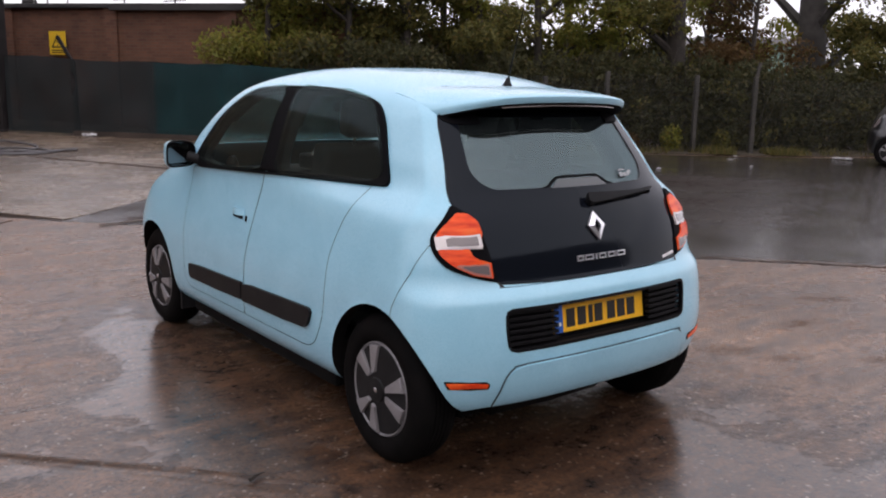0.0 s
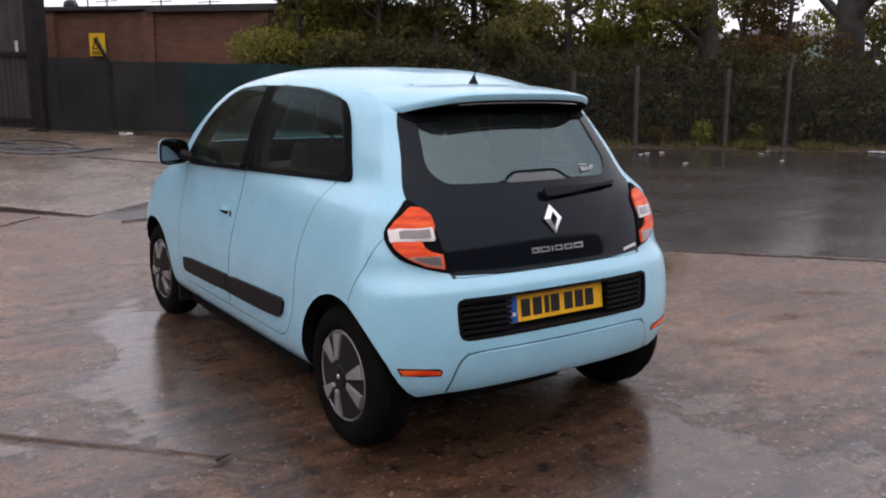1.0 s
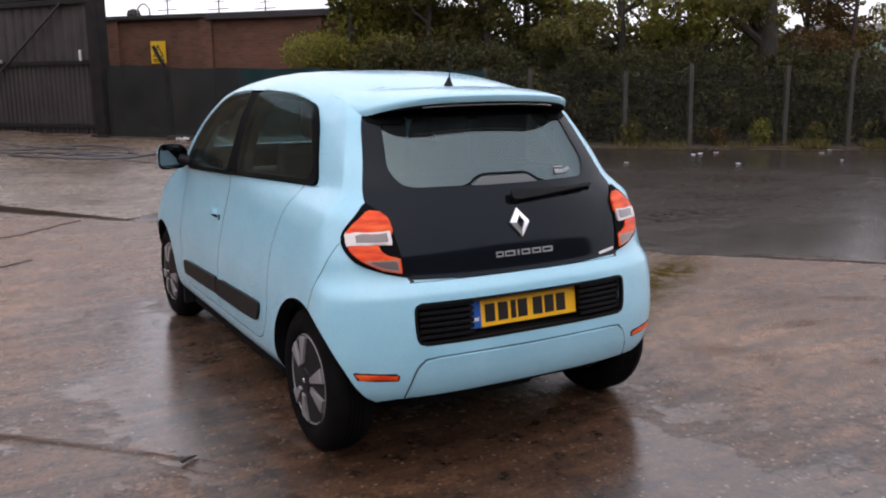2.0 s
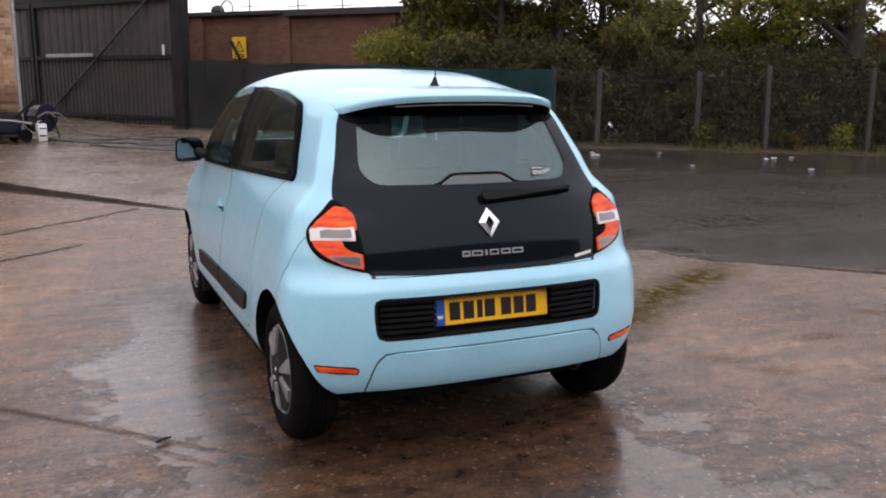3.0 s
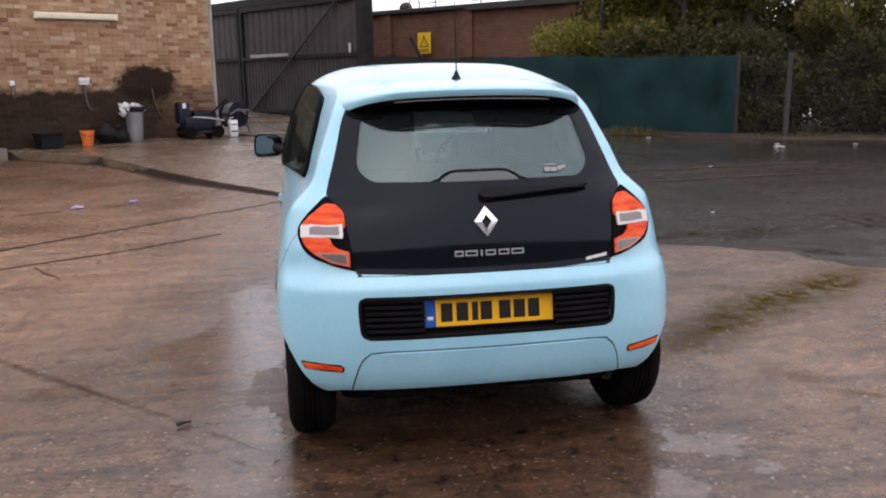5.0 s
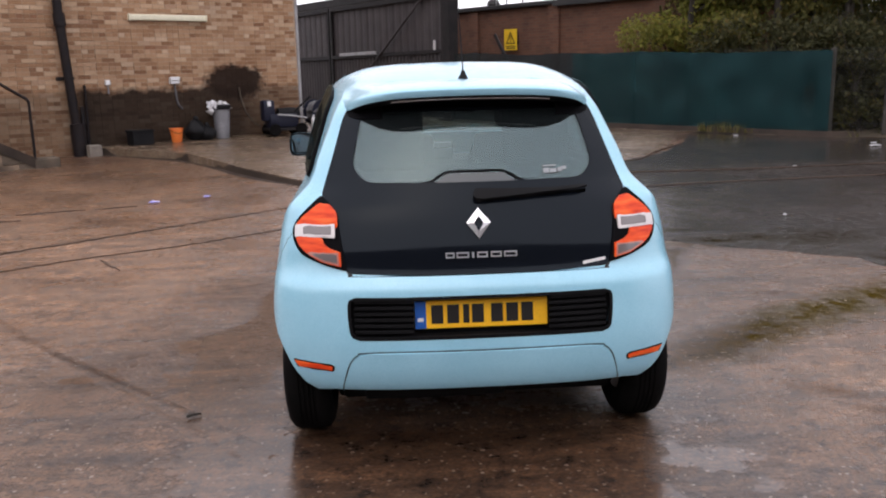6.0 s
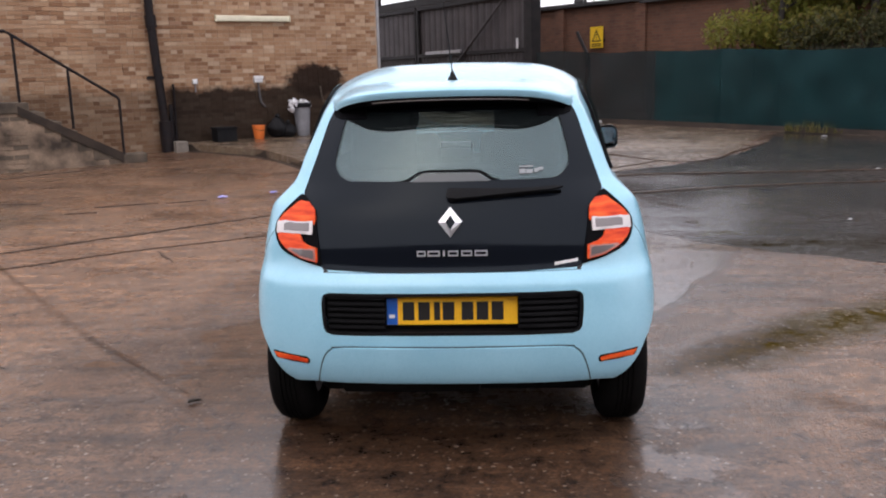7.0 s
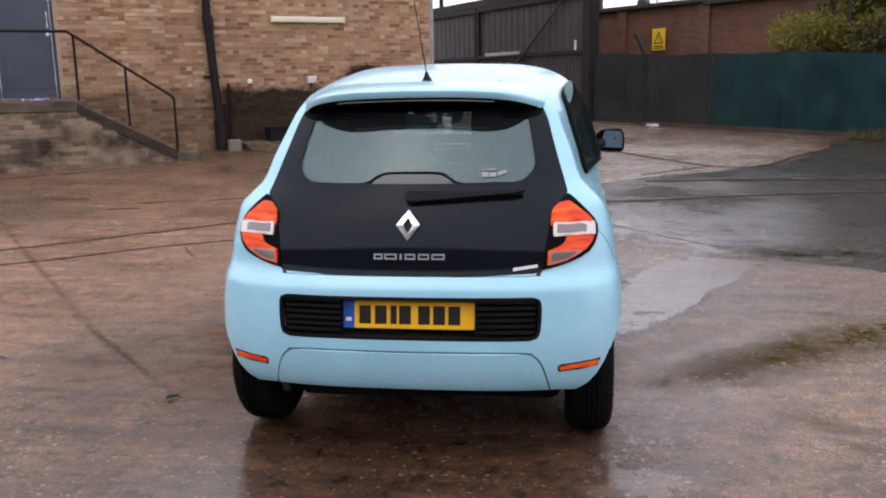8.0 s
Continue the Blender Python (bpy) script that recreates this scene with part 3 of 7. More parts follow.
def car_rear():
    for flip in (False, True):
        f = mirrored if flip else list
        tail_lamp(flip)
        rear_patch("reflector_frame", f([tuple(p) for p in rounded([(-.742, .423), (-.574, .409), (-.578, .379), (-.724, .388)], .006)]), seal, rear_bumper, 0.002, 0.008, "black recess", 6, 12)
        rear_patch("reflector", f([tuple(p) for p in rounded([(-.735, .417), (-.581, .404), (-.585, .385), (-.718, .394)], .004)]), lens_red, rear_bumper, 0.005, 0.008, "red reflector strip", 6, 12)
    skirt = rounded([(-.545, .300), (.545, .300), (.530, .365), (.505, .432), (.455, .458), (-.455, .458), (-.505, .432), (-.530, .365)], [.01, .01, .04, .04, .04, .04, .04, .04])
    panel = [[(x, y - 0.003 - 0.010 * (z - 0.30) / 0.16, z) for x, y, z in row] for row in rear_grid(skirt, 16, 40)]
    part("bumper_skirt", shell(panel, 0.0, 0.022), paint, rear_bumper, smooth=True)
    # dark tube painted in as the shade of the crease round the skirt
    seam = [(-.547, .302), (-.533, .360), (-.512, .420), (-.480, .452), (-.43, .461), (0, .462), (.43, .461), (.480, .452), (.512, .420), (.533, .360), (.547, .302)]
    part("skirt_crease_shade", tube(arc([(x, float(rear_y(x, z)) - .004, z) for x, z in seam], .03), .0032, 6), crease_shade, rear_bumper, "dark line standing in for shade round the bumper skirt", smooth=True)
    # the recess with its grilles and plate
    notch = part("bumper_grille", boxed(-.53, .53, -.398, -.375, .505, .685, .004), grille_black, rear_bumper, "black plastic bumper grille")
    rim = shell(rear_grid(grown(NOTCH, 0.008), 10, 30), 0.0012, 0.02)
    me = bpy.data.meshes.new("rim")
    bmesh.ops.recalc_face_normals(rim, faces=rim.faces[:])
    rim.to_mesh(me)
    rim.free()
    me = carve(me, prism(grown(NOTCH, -0.004), "y", -1, 0.2))
    me.materials.clear()
    part("grille_rim", me, grille_black, rear_bumper, "black plastic rim")
    for s in (-1, 1):
        for i in range(6):
            z = .533 + .0232 * i
            grid = [[(s * (.262 + .228 * j / 8), float(rear_y(.262 + .228 * j / 8, z + dz)) + 0.012, z + dz) for j in range(9)][::s] for dz in (0.0, 0.013)]
            part("slat", shell(grid, 0.0, 0.02), grille_black, notch)
    m = pose(0, -0.414, 0.5945, -8, 0, 0)
    plate = part("number_plate", boxed(-.26, .26, -.006, .006, -.0555, .0555, .004, m), yellow, rear_bumper, "yellow rear number plate with a blue strip")
    part("plate_backing", boxed(-.27, .27, .007, .03, -.060, .060, .004, m), plastic, rear_bumper)
    part("blue_strip", boxed(-.2585, -.214, -.0085, -.004, -.054, .054, .002, m), blue_sheet, plate)
    part("strip_mark", boxed(-.248, -.225, -.0095, -.008, -.026, -.012, 0, m), white_print, plate)
    for x in (-.171, -.109, -.058, -.013, .062, .121, .180):
        w = .012 if x == -.058 else .023
        part("print", boxed(x - w, x + w, -.0085, -.004, -.036, .036, .0, m), letter_black, plate)
    # badge, name and sticker on the tailgate
    outer, inner = [(0, .998), (.047, .943), (0, .885), (-.047, .943)], [(0, .970), (.019, .943), (0, .912), (-.019, .943)]
    bm = bmesh.new()
    rings = []
    for ring, out in ((outer, .004), (outer, .012), (inner, .018), (inner, .004)):
        rings.append([bm.verts.new((x, float(rear_y(x, z)) - out, z)) for x, z in ring])
    for a, b in zip(rings, rings[1:]):
        for j in range(4):
            bm.faces.new((a[j], a[(j + 1) % 4], b[(j + 1) % 4], b[j]))
    part("badge", bm, chrome, tailgate, "chrome diamond badge")
    for x0, x1 in ((-.132, -.098), (-.090, -.042), (-.030, -.022), (-.010, .030), (.042, .084), (.094, .144)):
        rear_patch("name_mark", [(x0, .812), (x1, .812), (x1, .818), (x0, .818)] if x1 - x0 > .01 else [(x0, .812), (x1, .812), (x1, .834), (x0, .834)], chrome, tailgate, .006, .006, "small chrome mark", 1, 3)
        if x1 - x0 > .01:
            rear_patch("name_mark", [(x0, .828), (x1, .828), (x1, .834), (x0, .834)], chrome, tailgate, .006, .006, "small chrome mark", 1, 3)
            for q in (x0, x1 - .005):
                rear_patch("name_mark", [(q, .818), (q + .005, .818), (q + .005, .828), (q, .828)], chrome, tailgate, .006, .006, "small chrome mark", 1, 1)
    rear_patch("sticker", [(.405, .768), (.497, .772), (.497, .792), (.405, .788)], white_print, tailgate, .0022, .003, "white and pink sticker", 2, 6)
    rear_patch("sticker_print", [(.408, .777), (.494, .781), (.494, .786), (.408, .782)], pink_print, tailgate, .0034, .002, "pink print", 1, 6)
    for x0, x1, z0, z1 in ((.275, .30, 1.112, 1.130), (.303, .33, 1.112, 1.127), (.335, .352, 1.115, 1.13), (.275, .33, 1.136, 1.141), (.352, .372, 1.122, 1.134)):
        rear_patch("window_print", [(x0, z0), (x1, z0), (x1, z1), (x0, z1)], faint_print, tailgate, .002, .001, "pale window sticker print", 1, 2)
    arm = rounded([(-.016, 1.020), (.03, 1.015), (.10, 1.019), (.30, 1.033), (.435, 1.043), (.442, 1.046), (.425, 1.050), (.12, 1.050), (-.014, 1.047)], [.012, .01, .03, .03, .003, .003, .003, .05, .012])
    wiper = rear_patch("wiper", arm, grille_black, tailgate, .030, .016, "black rear wiper", 6, 24)
    rear_patch("wiper_blade", [(.02, 1.018), (.435, 1.040), (.435, 1.047), (.02, 1.028)], rubber, wiper, .016, .014, "", 2, 20)
    part("wiper_pivot", lathe([(.016, 0), (.016, -.026), (.010, -.030)], 16, "y"), grille_black, wiper).matrix_basis = pose(.008, float(rear_y(.008, 1.032)) + .004, 1.032)


def car_spoiler():
    xs = [-0.53 + 1.06 * i / 40 for i in range(41)]
    lip_y = lambda x: -0.205 + 0.235 * abs(x / .53) ** 7 + 0.065 * (x / .53) ** 2
    lip_z = lambda x: 1.452 - 0.055 * abs(x / .53) ** 6 - 0.02 * (x / .53) ** 2
    top, low = [], []
    for x in xs:
        yl, zl = lip_y(x), lip_z(x)
        yf = 0.20 + 0.10 * (x / .53) ** 2
        xf = x * 0.985
        zf = roof_z(xf, yf) - 0.002
        row = []
        for j in range(9):
            t = j / 8
            y = yf + (yl - yf) * t
            z = zf + (zl - zf) * t + 0.012 * math.sin(math.pi * t) * (1 - abs(x / .53) ** 4)
            z = max(z, roof_z(x + (xf - x) * (1 - t), y) + 0.0015)
            row.append((x + (xf - x) * (1 - t), y, z))
        row[-1] = (x, yl, zl - 0.005)
        row.insert(-1, (x, yl + 0.006, zl + 0.0005))
        row.append((x, yl + 0.002, zl - 0.018))
        row.append((x, yl + 0.010, zl - 0.030))
        top.append(row)
        zu = float(rear_y(x * 0.99, 1.385))
        low.append([(x, yl + 0.012, zl - 0.0295), (x * 0.995, (yl + zu) / 2, zl - 0.040), (x * 0.985, zu + 0.02, min(zl - 0.050, 1.40))])
    spoiler = part("roof_spoiler", shell(top, 0.0, 0.006), paint, car, "pale blue roof spoiler", smooth=True, sharp=50)
    part("spoiler_underside", shell([r[::-1] for r in low[2:-2]], 0.0, 0.004), seal, spoiler, "black plastic underside", smooth=True)
    bar = [[(x, lip_y(x) + 0.030, lip_z(x) - dz) for x in xs[8:33]] for dz in (0.044, 0.040)]
    part("brake_light", shell(bar, 0.004, 0.006), lens_clear, spoiler, "thin high brake light")
    for s in (-1, 1):
        line = [(s * x, .235, roof_z(x, .235) + .001) for x in (.30, .33, .36, .39, .41)]
        part("spoiler_gap", tube(line, .0020, 6), seal, spoiler)
    foot = part("aerial", lathe([(.024, -.012), (.022, .006), (.012, .024), (.007, .040)], 16), plastic, car, "black whip aerial on the roof", smooth=True)
    foot.matrix_basis = pose(-.002, .19, roof_z(0, .19), 8, 0, 0)
    part("whip", tube([(0, 0, .03), (-.012, -.035, .17), (-.028, -.075, .345)], .0030, 6, taper=.0018), plastic, foot)


def make_wheel(name, parent, x, y, s, turn, width=.185):
    """One wheel: tyre, steel rim, and a black cover with three pairs of silver blades."""
    hub = empty(name)
    hub.parent = parent
    hub.matrix_basis = pose(x, y, .300, 0, 0, 0) @ pose(0, 0, 0, turn, 0, 0)
    h = width / 2
    prof = [(.192, -h + .012), (.200, -h + .002), (.235, -h - .006), (.268, -h + .002), (.288, -h + .018), (.298, -h + .04)]
    tread = []
    for i in range(5):
        a = -h + .045 + (width - .09) * i / 5
        b = -h + .045 + (width - .09) * (i + 1) / 5
        tread += [(.300, a + .003), (.300, b - .005), (.294, b - .004), (.294, b)]
    prof = prof + tread[:-2] + [(r, -q) for r, q in prof[::-1]] + [(.17, h - .03), (.17, -h + .03)]
    part("tyre", lathe(prof, 56, "x", close=True), rubber, hub, smooth=True, sharp=40)
    rim = part("rim", lathe([(.192, -h + .014), (.186, -h + .004), (.180, -h + .010), (.172, -h + .05), (.172, h - .03), (.19, h - .02)] if s < 0 else [(.192, h - .014), (.186, h - .004), (.180, h - .010), (.172, h - .05), (.172, -h + .03), (.19, -h + .02)], 48, "x"), silver, hub, "silver wheel rim edge", smooth=True)
    cover = part("wheel_cover", lathe([(.181, s * (h - .012)), (.176, s * (h - .006)), (.10, s * (h + .002)), (.05, s * (h + .004)), (.046, s * (h + .010)), (.02, s * (h + .013)), (.002, s * (h + .0135))] + [(.002, s * (h - .04)), (.181, s * (h - .04))], 48, "x"), plastic, hub, "black wheel cover with silver blades", smooth=True)
    for g in range(3):
        for k in (-1, 1):
            c = radians(120 * g)
            pts = [(.068, k * .11), (.072, k * .42), (.115, k * .49), (.180, k * .54), (.180, k * .20), (.115, k * .17)]
            ring = [(q, c + a) for q, a in pts][::k]
            bm = bmesh.new()
            lev = []
            for lift, shrink in ((-.004, 1.0), (.009, 1.0), (.012, .94)):
                mr = sum(q for q, _ in ring) / 6
                ma = sum(a for _, a in ring) / 6
                lev.append([bm.verts.new((s * (h + .001 + lift - (mr + (q - mr) * shrink - .1) * .08), (mr + (q - mr) * shrink) * math.cos(ma + (a - ma) * shrink), (mr + (q - mr) * shrink) * math.sin(ma + (a - ma) * shrink))) for q, a in ring])
            for p, q in zip(lev, lev[1:]):
                for j in range(6):
                    bm.faces.new((p[j], p[(j + 1) % 6], q[(j + 1) % 6], q[j]))
            bm.faces.new(lev[-1])
            part("blade", bm, silver, cover)
    part("hub_mark", lathe([(.012, s * (h + .0125)), (.010, s * (h + .0155)), (.002, s * (h + .0155))], 4, "x"), chrome, cover)
    return hub


def car_sides():
    for s in (-1, 1):
        strip_f = rounded([(1.188, .4205), (1.858, .412), (1.875, .43), (1.872, .492), (1.855, .497), (1.180, .514)], [.004, .02, .02, .02, .02, .004])
        strip_r = rounded([(.545, .430), (1.174, .4215), (1.166, .515), (.485, .533), (.470, .515), (.50, .452)], [.03, .004, .004, .02, .02, .02])
        side_patch("rubbing_strip", strip_f, plastic, car_doors[s, 1], s, .014, .02, "black plastic rubbing strip")
        side_patch("rubbing_strip", strip_r, plastic, car_doors[s, 0], s, .014, .02, "black plastic rubbing strip")
        side_patch("handle_cup", rounded([(1.215, .818), (1.335, .822), (1.335, .848), (1.215, .845)], .012), seal, car_doors[s, 1], s, .001, .006, "dark door handle recess", 6, 10)
        x = float(side_x(1.28, .85))
        grip = [[(s * (float(side_x(y, z)) + .020 * math.sin(math.pi * (i + .6) / 10.2)), y, z) for z in (.838, .850, .862, .868)][::-s] for i, y in [(i, 1.205 + .014 * i) for i in range(10)]]
        part("door_handle", shell(grip, 0.0, .012), paint, car_doors[s, 1], "pale blue door handle", smooth=True)
        side_patch("door_lock", rounded([(1.168, .812), (1.184, .812), (1.184, .842), (1.168, .842)], .005), seal, car_doors[s, 1], s, .004, .006, "", 4, 4)
        # door mirror
        mirror = part("door_mirror", None or bmesh.new(), paint, car, "door mirror with a pale blue cap")
        g = []
        for i in range(13):
            t = math.pi * i / 12
            row = []
            for j in range(25):
                a = 2 * math.pi * j / 24
                ca, sa = math.cos(a), math.sin(a)
                ex = .088 * math.copysign(abs(ca) ** .55, ca) * (1 - .05 * sa)
                ez = (.072 + .010 * ca) * math.copysign(abs(sa) ** .55, sa)
                k = math.sin(t * .5 + math.pi / 2) ** .6 if i < 12 else 0.02
                row.append((s * (.872 + ex * k), 1.835 + .115 * math.sin(t / 2) - .012 * ca, 1.100 + ez * k))
            g.append(row[::s])
        bm = bmesh.new()
        vs = [[bm.verts.new(p) for p in row[:-1]] for row in g]
        for a, b in zip(vs, vs[1:]):
            for j in range(24):
                bm.faces.new((a[j], a[(j + 1) % 24], b[(j + 1) % 24], b[j]))
        bm.faces.new(vs[-1])
        bmesh.ops.recalc_face_normals(bm, faces=bm.faces[:])
        bm.to_mesh(mirror.data)
        bm.free()
        mirror.data.shade_smooth()
        if not mirror.data.materials:
            mirror.data.materials.append(paint)
        bez = bmesh.new()
        rings = []
        for k, dy in ((.965, .010), (.965, -.004), (.88, -.002), (.86, .006)):
            rings.append([bez.verts.new((s * (.872 + (p[0] * s - .872) * k), p[1] + dy, 1.100 + (p[2] - 1.1) * k)) for p in g[0][:-1]])
        for a, b in zip(rings, rings[1:]):
            for j in range(24):
                bez.faces.new((a[j], a[(j + 1) % 24], b[(j + 1) % 24], b[j]))
        part("bezel", bez, seal, mirror, "black mirror bezel", smooth=True)
        gl = bmesh.new()
        gl.faces.new([gl.verts.new((s * (.872 + (p[0] * s - .872) * .87), p[1] + .008 + -.20 * (p[2] - 1.1), 1.100 + (p[2] - 1.1) * .87)) for p in g[0][:-1]])
        r = bmesh.ops.extrude_face_region(gl, geom=gl.faces[:])
        bmesh.ops.translate(gl, vec=(0, .004, 0), verts=[v for v in r["geom"] if isinstance(v, bmesh.types.BMVert)])
        part("mirror_glass", gl, mirror_face, mirror, "mirror glass")
        part("mirror_arm", tube([(s * .725, 1.79, 1.058), (s * .775, 1.83, 1.070), (s * .83, 1.86, 1.085)], .029, 12), plastic, mirror, "black mirror arm", smooth=True)
        for y, tn in ((0.0, 60), (2.492, -35)):
            make_wheel("wheel", car, s * .7025, y, s, tn + (0 if s < 0 else 50))
    # underside
    pan = part("underbody", boxed(-.585, .585, -.20, 2.95, .185, .30, .03), under, car, "dark underbody")
    # tray, sill pan, dam and flaps: unseen, added to block light under the car
    part("added_tray", boxed(-.56, .56, -.22, .60, .19, .29, .02), under, car, "dark tray added to block light under the rear")
    part("added_sill_pan", boxed(-.745, .745, .42, 2.06, .17, .27, .02), under, car)
    box(bm := bmesh.new(), -.46, .46, -.30, 2.8, .29, .46, .02)
    part("floor_pan", bm, under, car)
    part("silencer", lathe([(.02, -.30), (.075, -.28), (.08, 0), (.075, .28), (.02, .30)], 20, "x"), under, car, smooth=True).matrix_basis = pose(-.18, -.27, .285)
    part("rear_axle", tube([(-.62, 0, .27), (.62, 0, .27)], .045, 10), under, car)
    part("added_dam", boxed(-.68, .68, 2.84, 2.93, .14, .30, .02), under, car)
    part("added_flap", boxed(-.79, -.60, 2.14, 2.16, .16, .38, .004), plastic, car)
    part("added_flap", boxed(.60, .79, 2.14, 2.16, .16, .38, .004), plastic, car)


def cushion(x0, x1, y0, y1, z0, z1, m=None):
    return boxed(x0, x1, y0, y1, z0, z1, .035, m)


def car_cabin():
    part("cabin_floor", boxed(-.66, .66, .05, 2.1, .44, .47, .01), cloth, car, "dark cabin floor")
    part("parcel_shelf", boxed(-.56, .56, -.02, .30, .955, .975, .008), cloth, car, "dark parcel shelf")
    part("dashboard", boxed(-.66, .66, 1.78, 2.10, .72, 1.00, .05), cloth, car, "dark dashboard")
    for x in (-.34, .34):
        m = pose(x, 1.02, .50, 0, 0, 0)
        seat = part("front_seat", cushion(-.24, .24, -.02, .50, .0, .20, m), cloth, car, "dark cloth front seat", smooth=True, sharp=60)
        part("seat_back", cushion(-.235, .235, -.06, .08, .15, .72, m @ pose(0, 0, 0, 14, 0, 0)), cloth, seat, smooth=True, sharp=60)
        part("headrest", cushion(-.13, .13, -.05, .05, .76, .94, m @ pose(0, 0, 0, 14, 0, 0)), cloth, seat, smooth=True, sharp=60)
        part("headrest_post", tube([m @ Vector((-.05, -.17, .68)), m @ Vector((-.05, -.19, .78))], .008, 6), chrome, seat)
    bench = part("rear_seat", cushion(-.56, .56, .36, .80, .50, .68), cloth, car, "dark cloth rear bench", smooth=True, sharp=60)
    part("seat_back", cushion(-.56, .56, .26, .38, .62, 1.10, pose(0, 0, 0, 0, 0, 0)), cloth, bench, smooth=True, sharp=60)
    for x in (-.33, .33):
        part("headrest", cushion(x - .15, x + .15, .24, .33, 1.08, 1.37), cloth, bench, smooth=True, sharp=60)
    wheel = part("steering_wheel", lathe([(.185 + .014 * math.cos(a), .014 * math.sin(a)) for a in [2 * math.pi * k / 8 for k in range(8)]], 32, "z", close=True), plastic, car, "dark steering wheel", smooth=True)
    wheel.matrix_basis = pose(.34, 1.62, .98, 62, 0, 0)
    part("spoke", boxed(-.18, .18, -.03, .03, -.012, .012, .006), plastic, wheel)
    # added block; its white bar paints a bright line behind the rear window
    carrier = part("bright_line_block", boxed(-.19, .05, 1.60, 1.80, 1.00, 1.085, .012), cloth, car, "made-up dashboard block carrying a white bright line")
    part("bright_line", boxed(-.18, .04, 1.590, 1.66, 1.072, 1.104, .004), bright_line_white, carrier)
    knob = part("washer_jet", lathe([(.004, -.030), (.028, -.024), (.036, 0), (.030, .026), (.012, .034)], 18), seal, tailgate, "round black jet housing under the spoiler", smooth=True)
    knob.matrix_basis = pose(0, -.005, 1.372)
    part("interior_mirror", boxed(-.11, .11, 1.50, 1.53, 1.33, 1.39, .012), seal, car, "interior mirror")
    for s in (-1, 1):
        door = part("door_card", boxed(min(s * .70, s * .715), max(s * .70, s * .715), .42, 1.75, .50, 1.02, .005), grey_trim, car, "grey door card")
        sp = part("speaker_ring", lathe([(.07, 0), (.072, .02), (.055, .024), (.052, .008), (.005, .006)], 24, "x"), plastic, door)
        sp.matrix_basis = pose(s * .695, 1.60, 1.03, 0, 0, 0 if s < 0 else 180)
    part("roof_lining", boxed(-.42, .42, .35, 1.2, 1.435, 1.445, .004), cloth, car, "dark roof lining")


car_glass()
car_rear()
car_spoiler()
car_sides()
car_cabin()


# ---- the yard
def rise(x, y):
    """Height of the yard: level round the car, rising gently to the buildings."""
    d = min(max(0.0, (y - 6) - 0.3 * max(0.0, x - 4)), 26.0)
    return 0.030 * d * d / (d + 2.0)


def oval(m, x, y, turn, a, b, soft=0.35, rag=None, ragged=0.0):
    """1 within an oval of half lengths a and b, turned in the plan, falling to 0 over its soft rim."""
    p = m.node_tree.nodes.new("ShaderNodeNewGeometry").outputs["Position"]
    d = m.node_tree.nodes.new("ShaderNodeVectorMath")
    d.operation = "SUBTRACT"
    d.inputs[1].default_value = (x, y, 0)
    link(m, p, d.inputs[0])
    k = node(m, "ShaderNodeMapping")
    k.vector_type = "TEXTURE"
    k.inputs["Rotation"].default_value, k.inputs["Scale"].default_value = (0, 0, radians(turn)), (a, b, 50.0)
    link(m, d.outputs[0], k.inputs["Vector"])
    r = m.node_tree.nodes.new("ShaderNodeVectorMath")
    r.operation = "LENGTH"
    link(m, k.outputs[0], r.inputs[0])
    q = r.outputs["Value"]
    if rag is not None:
        q = math_of(m, "ADD", q, math_of(m, "MULTIPLY", math_of(m, "SUBTRACT", rag, 0.5), ragged))
    return ramp(m, math_of(m, "MULTIPLY", q, 0.5), [((1 - soft) / 2, (1, 1, 1)), ((1 + soft) / 2, (0, 0, 0))])


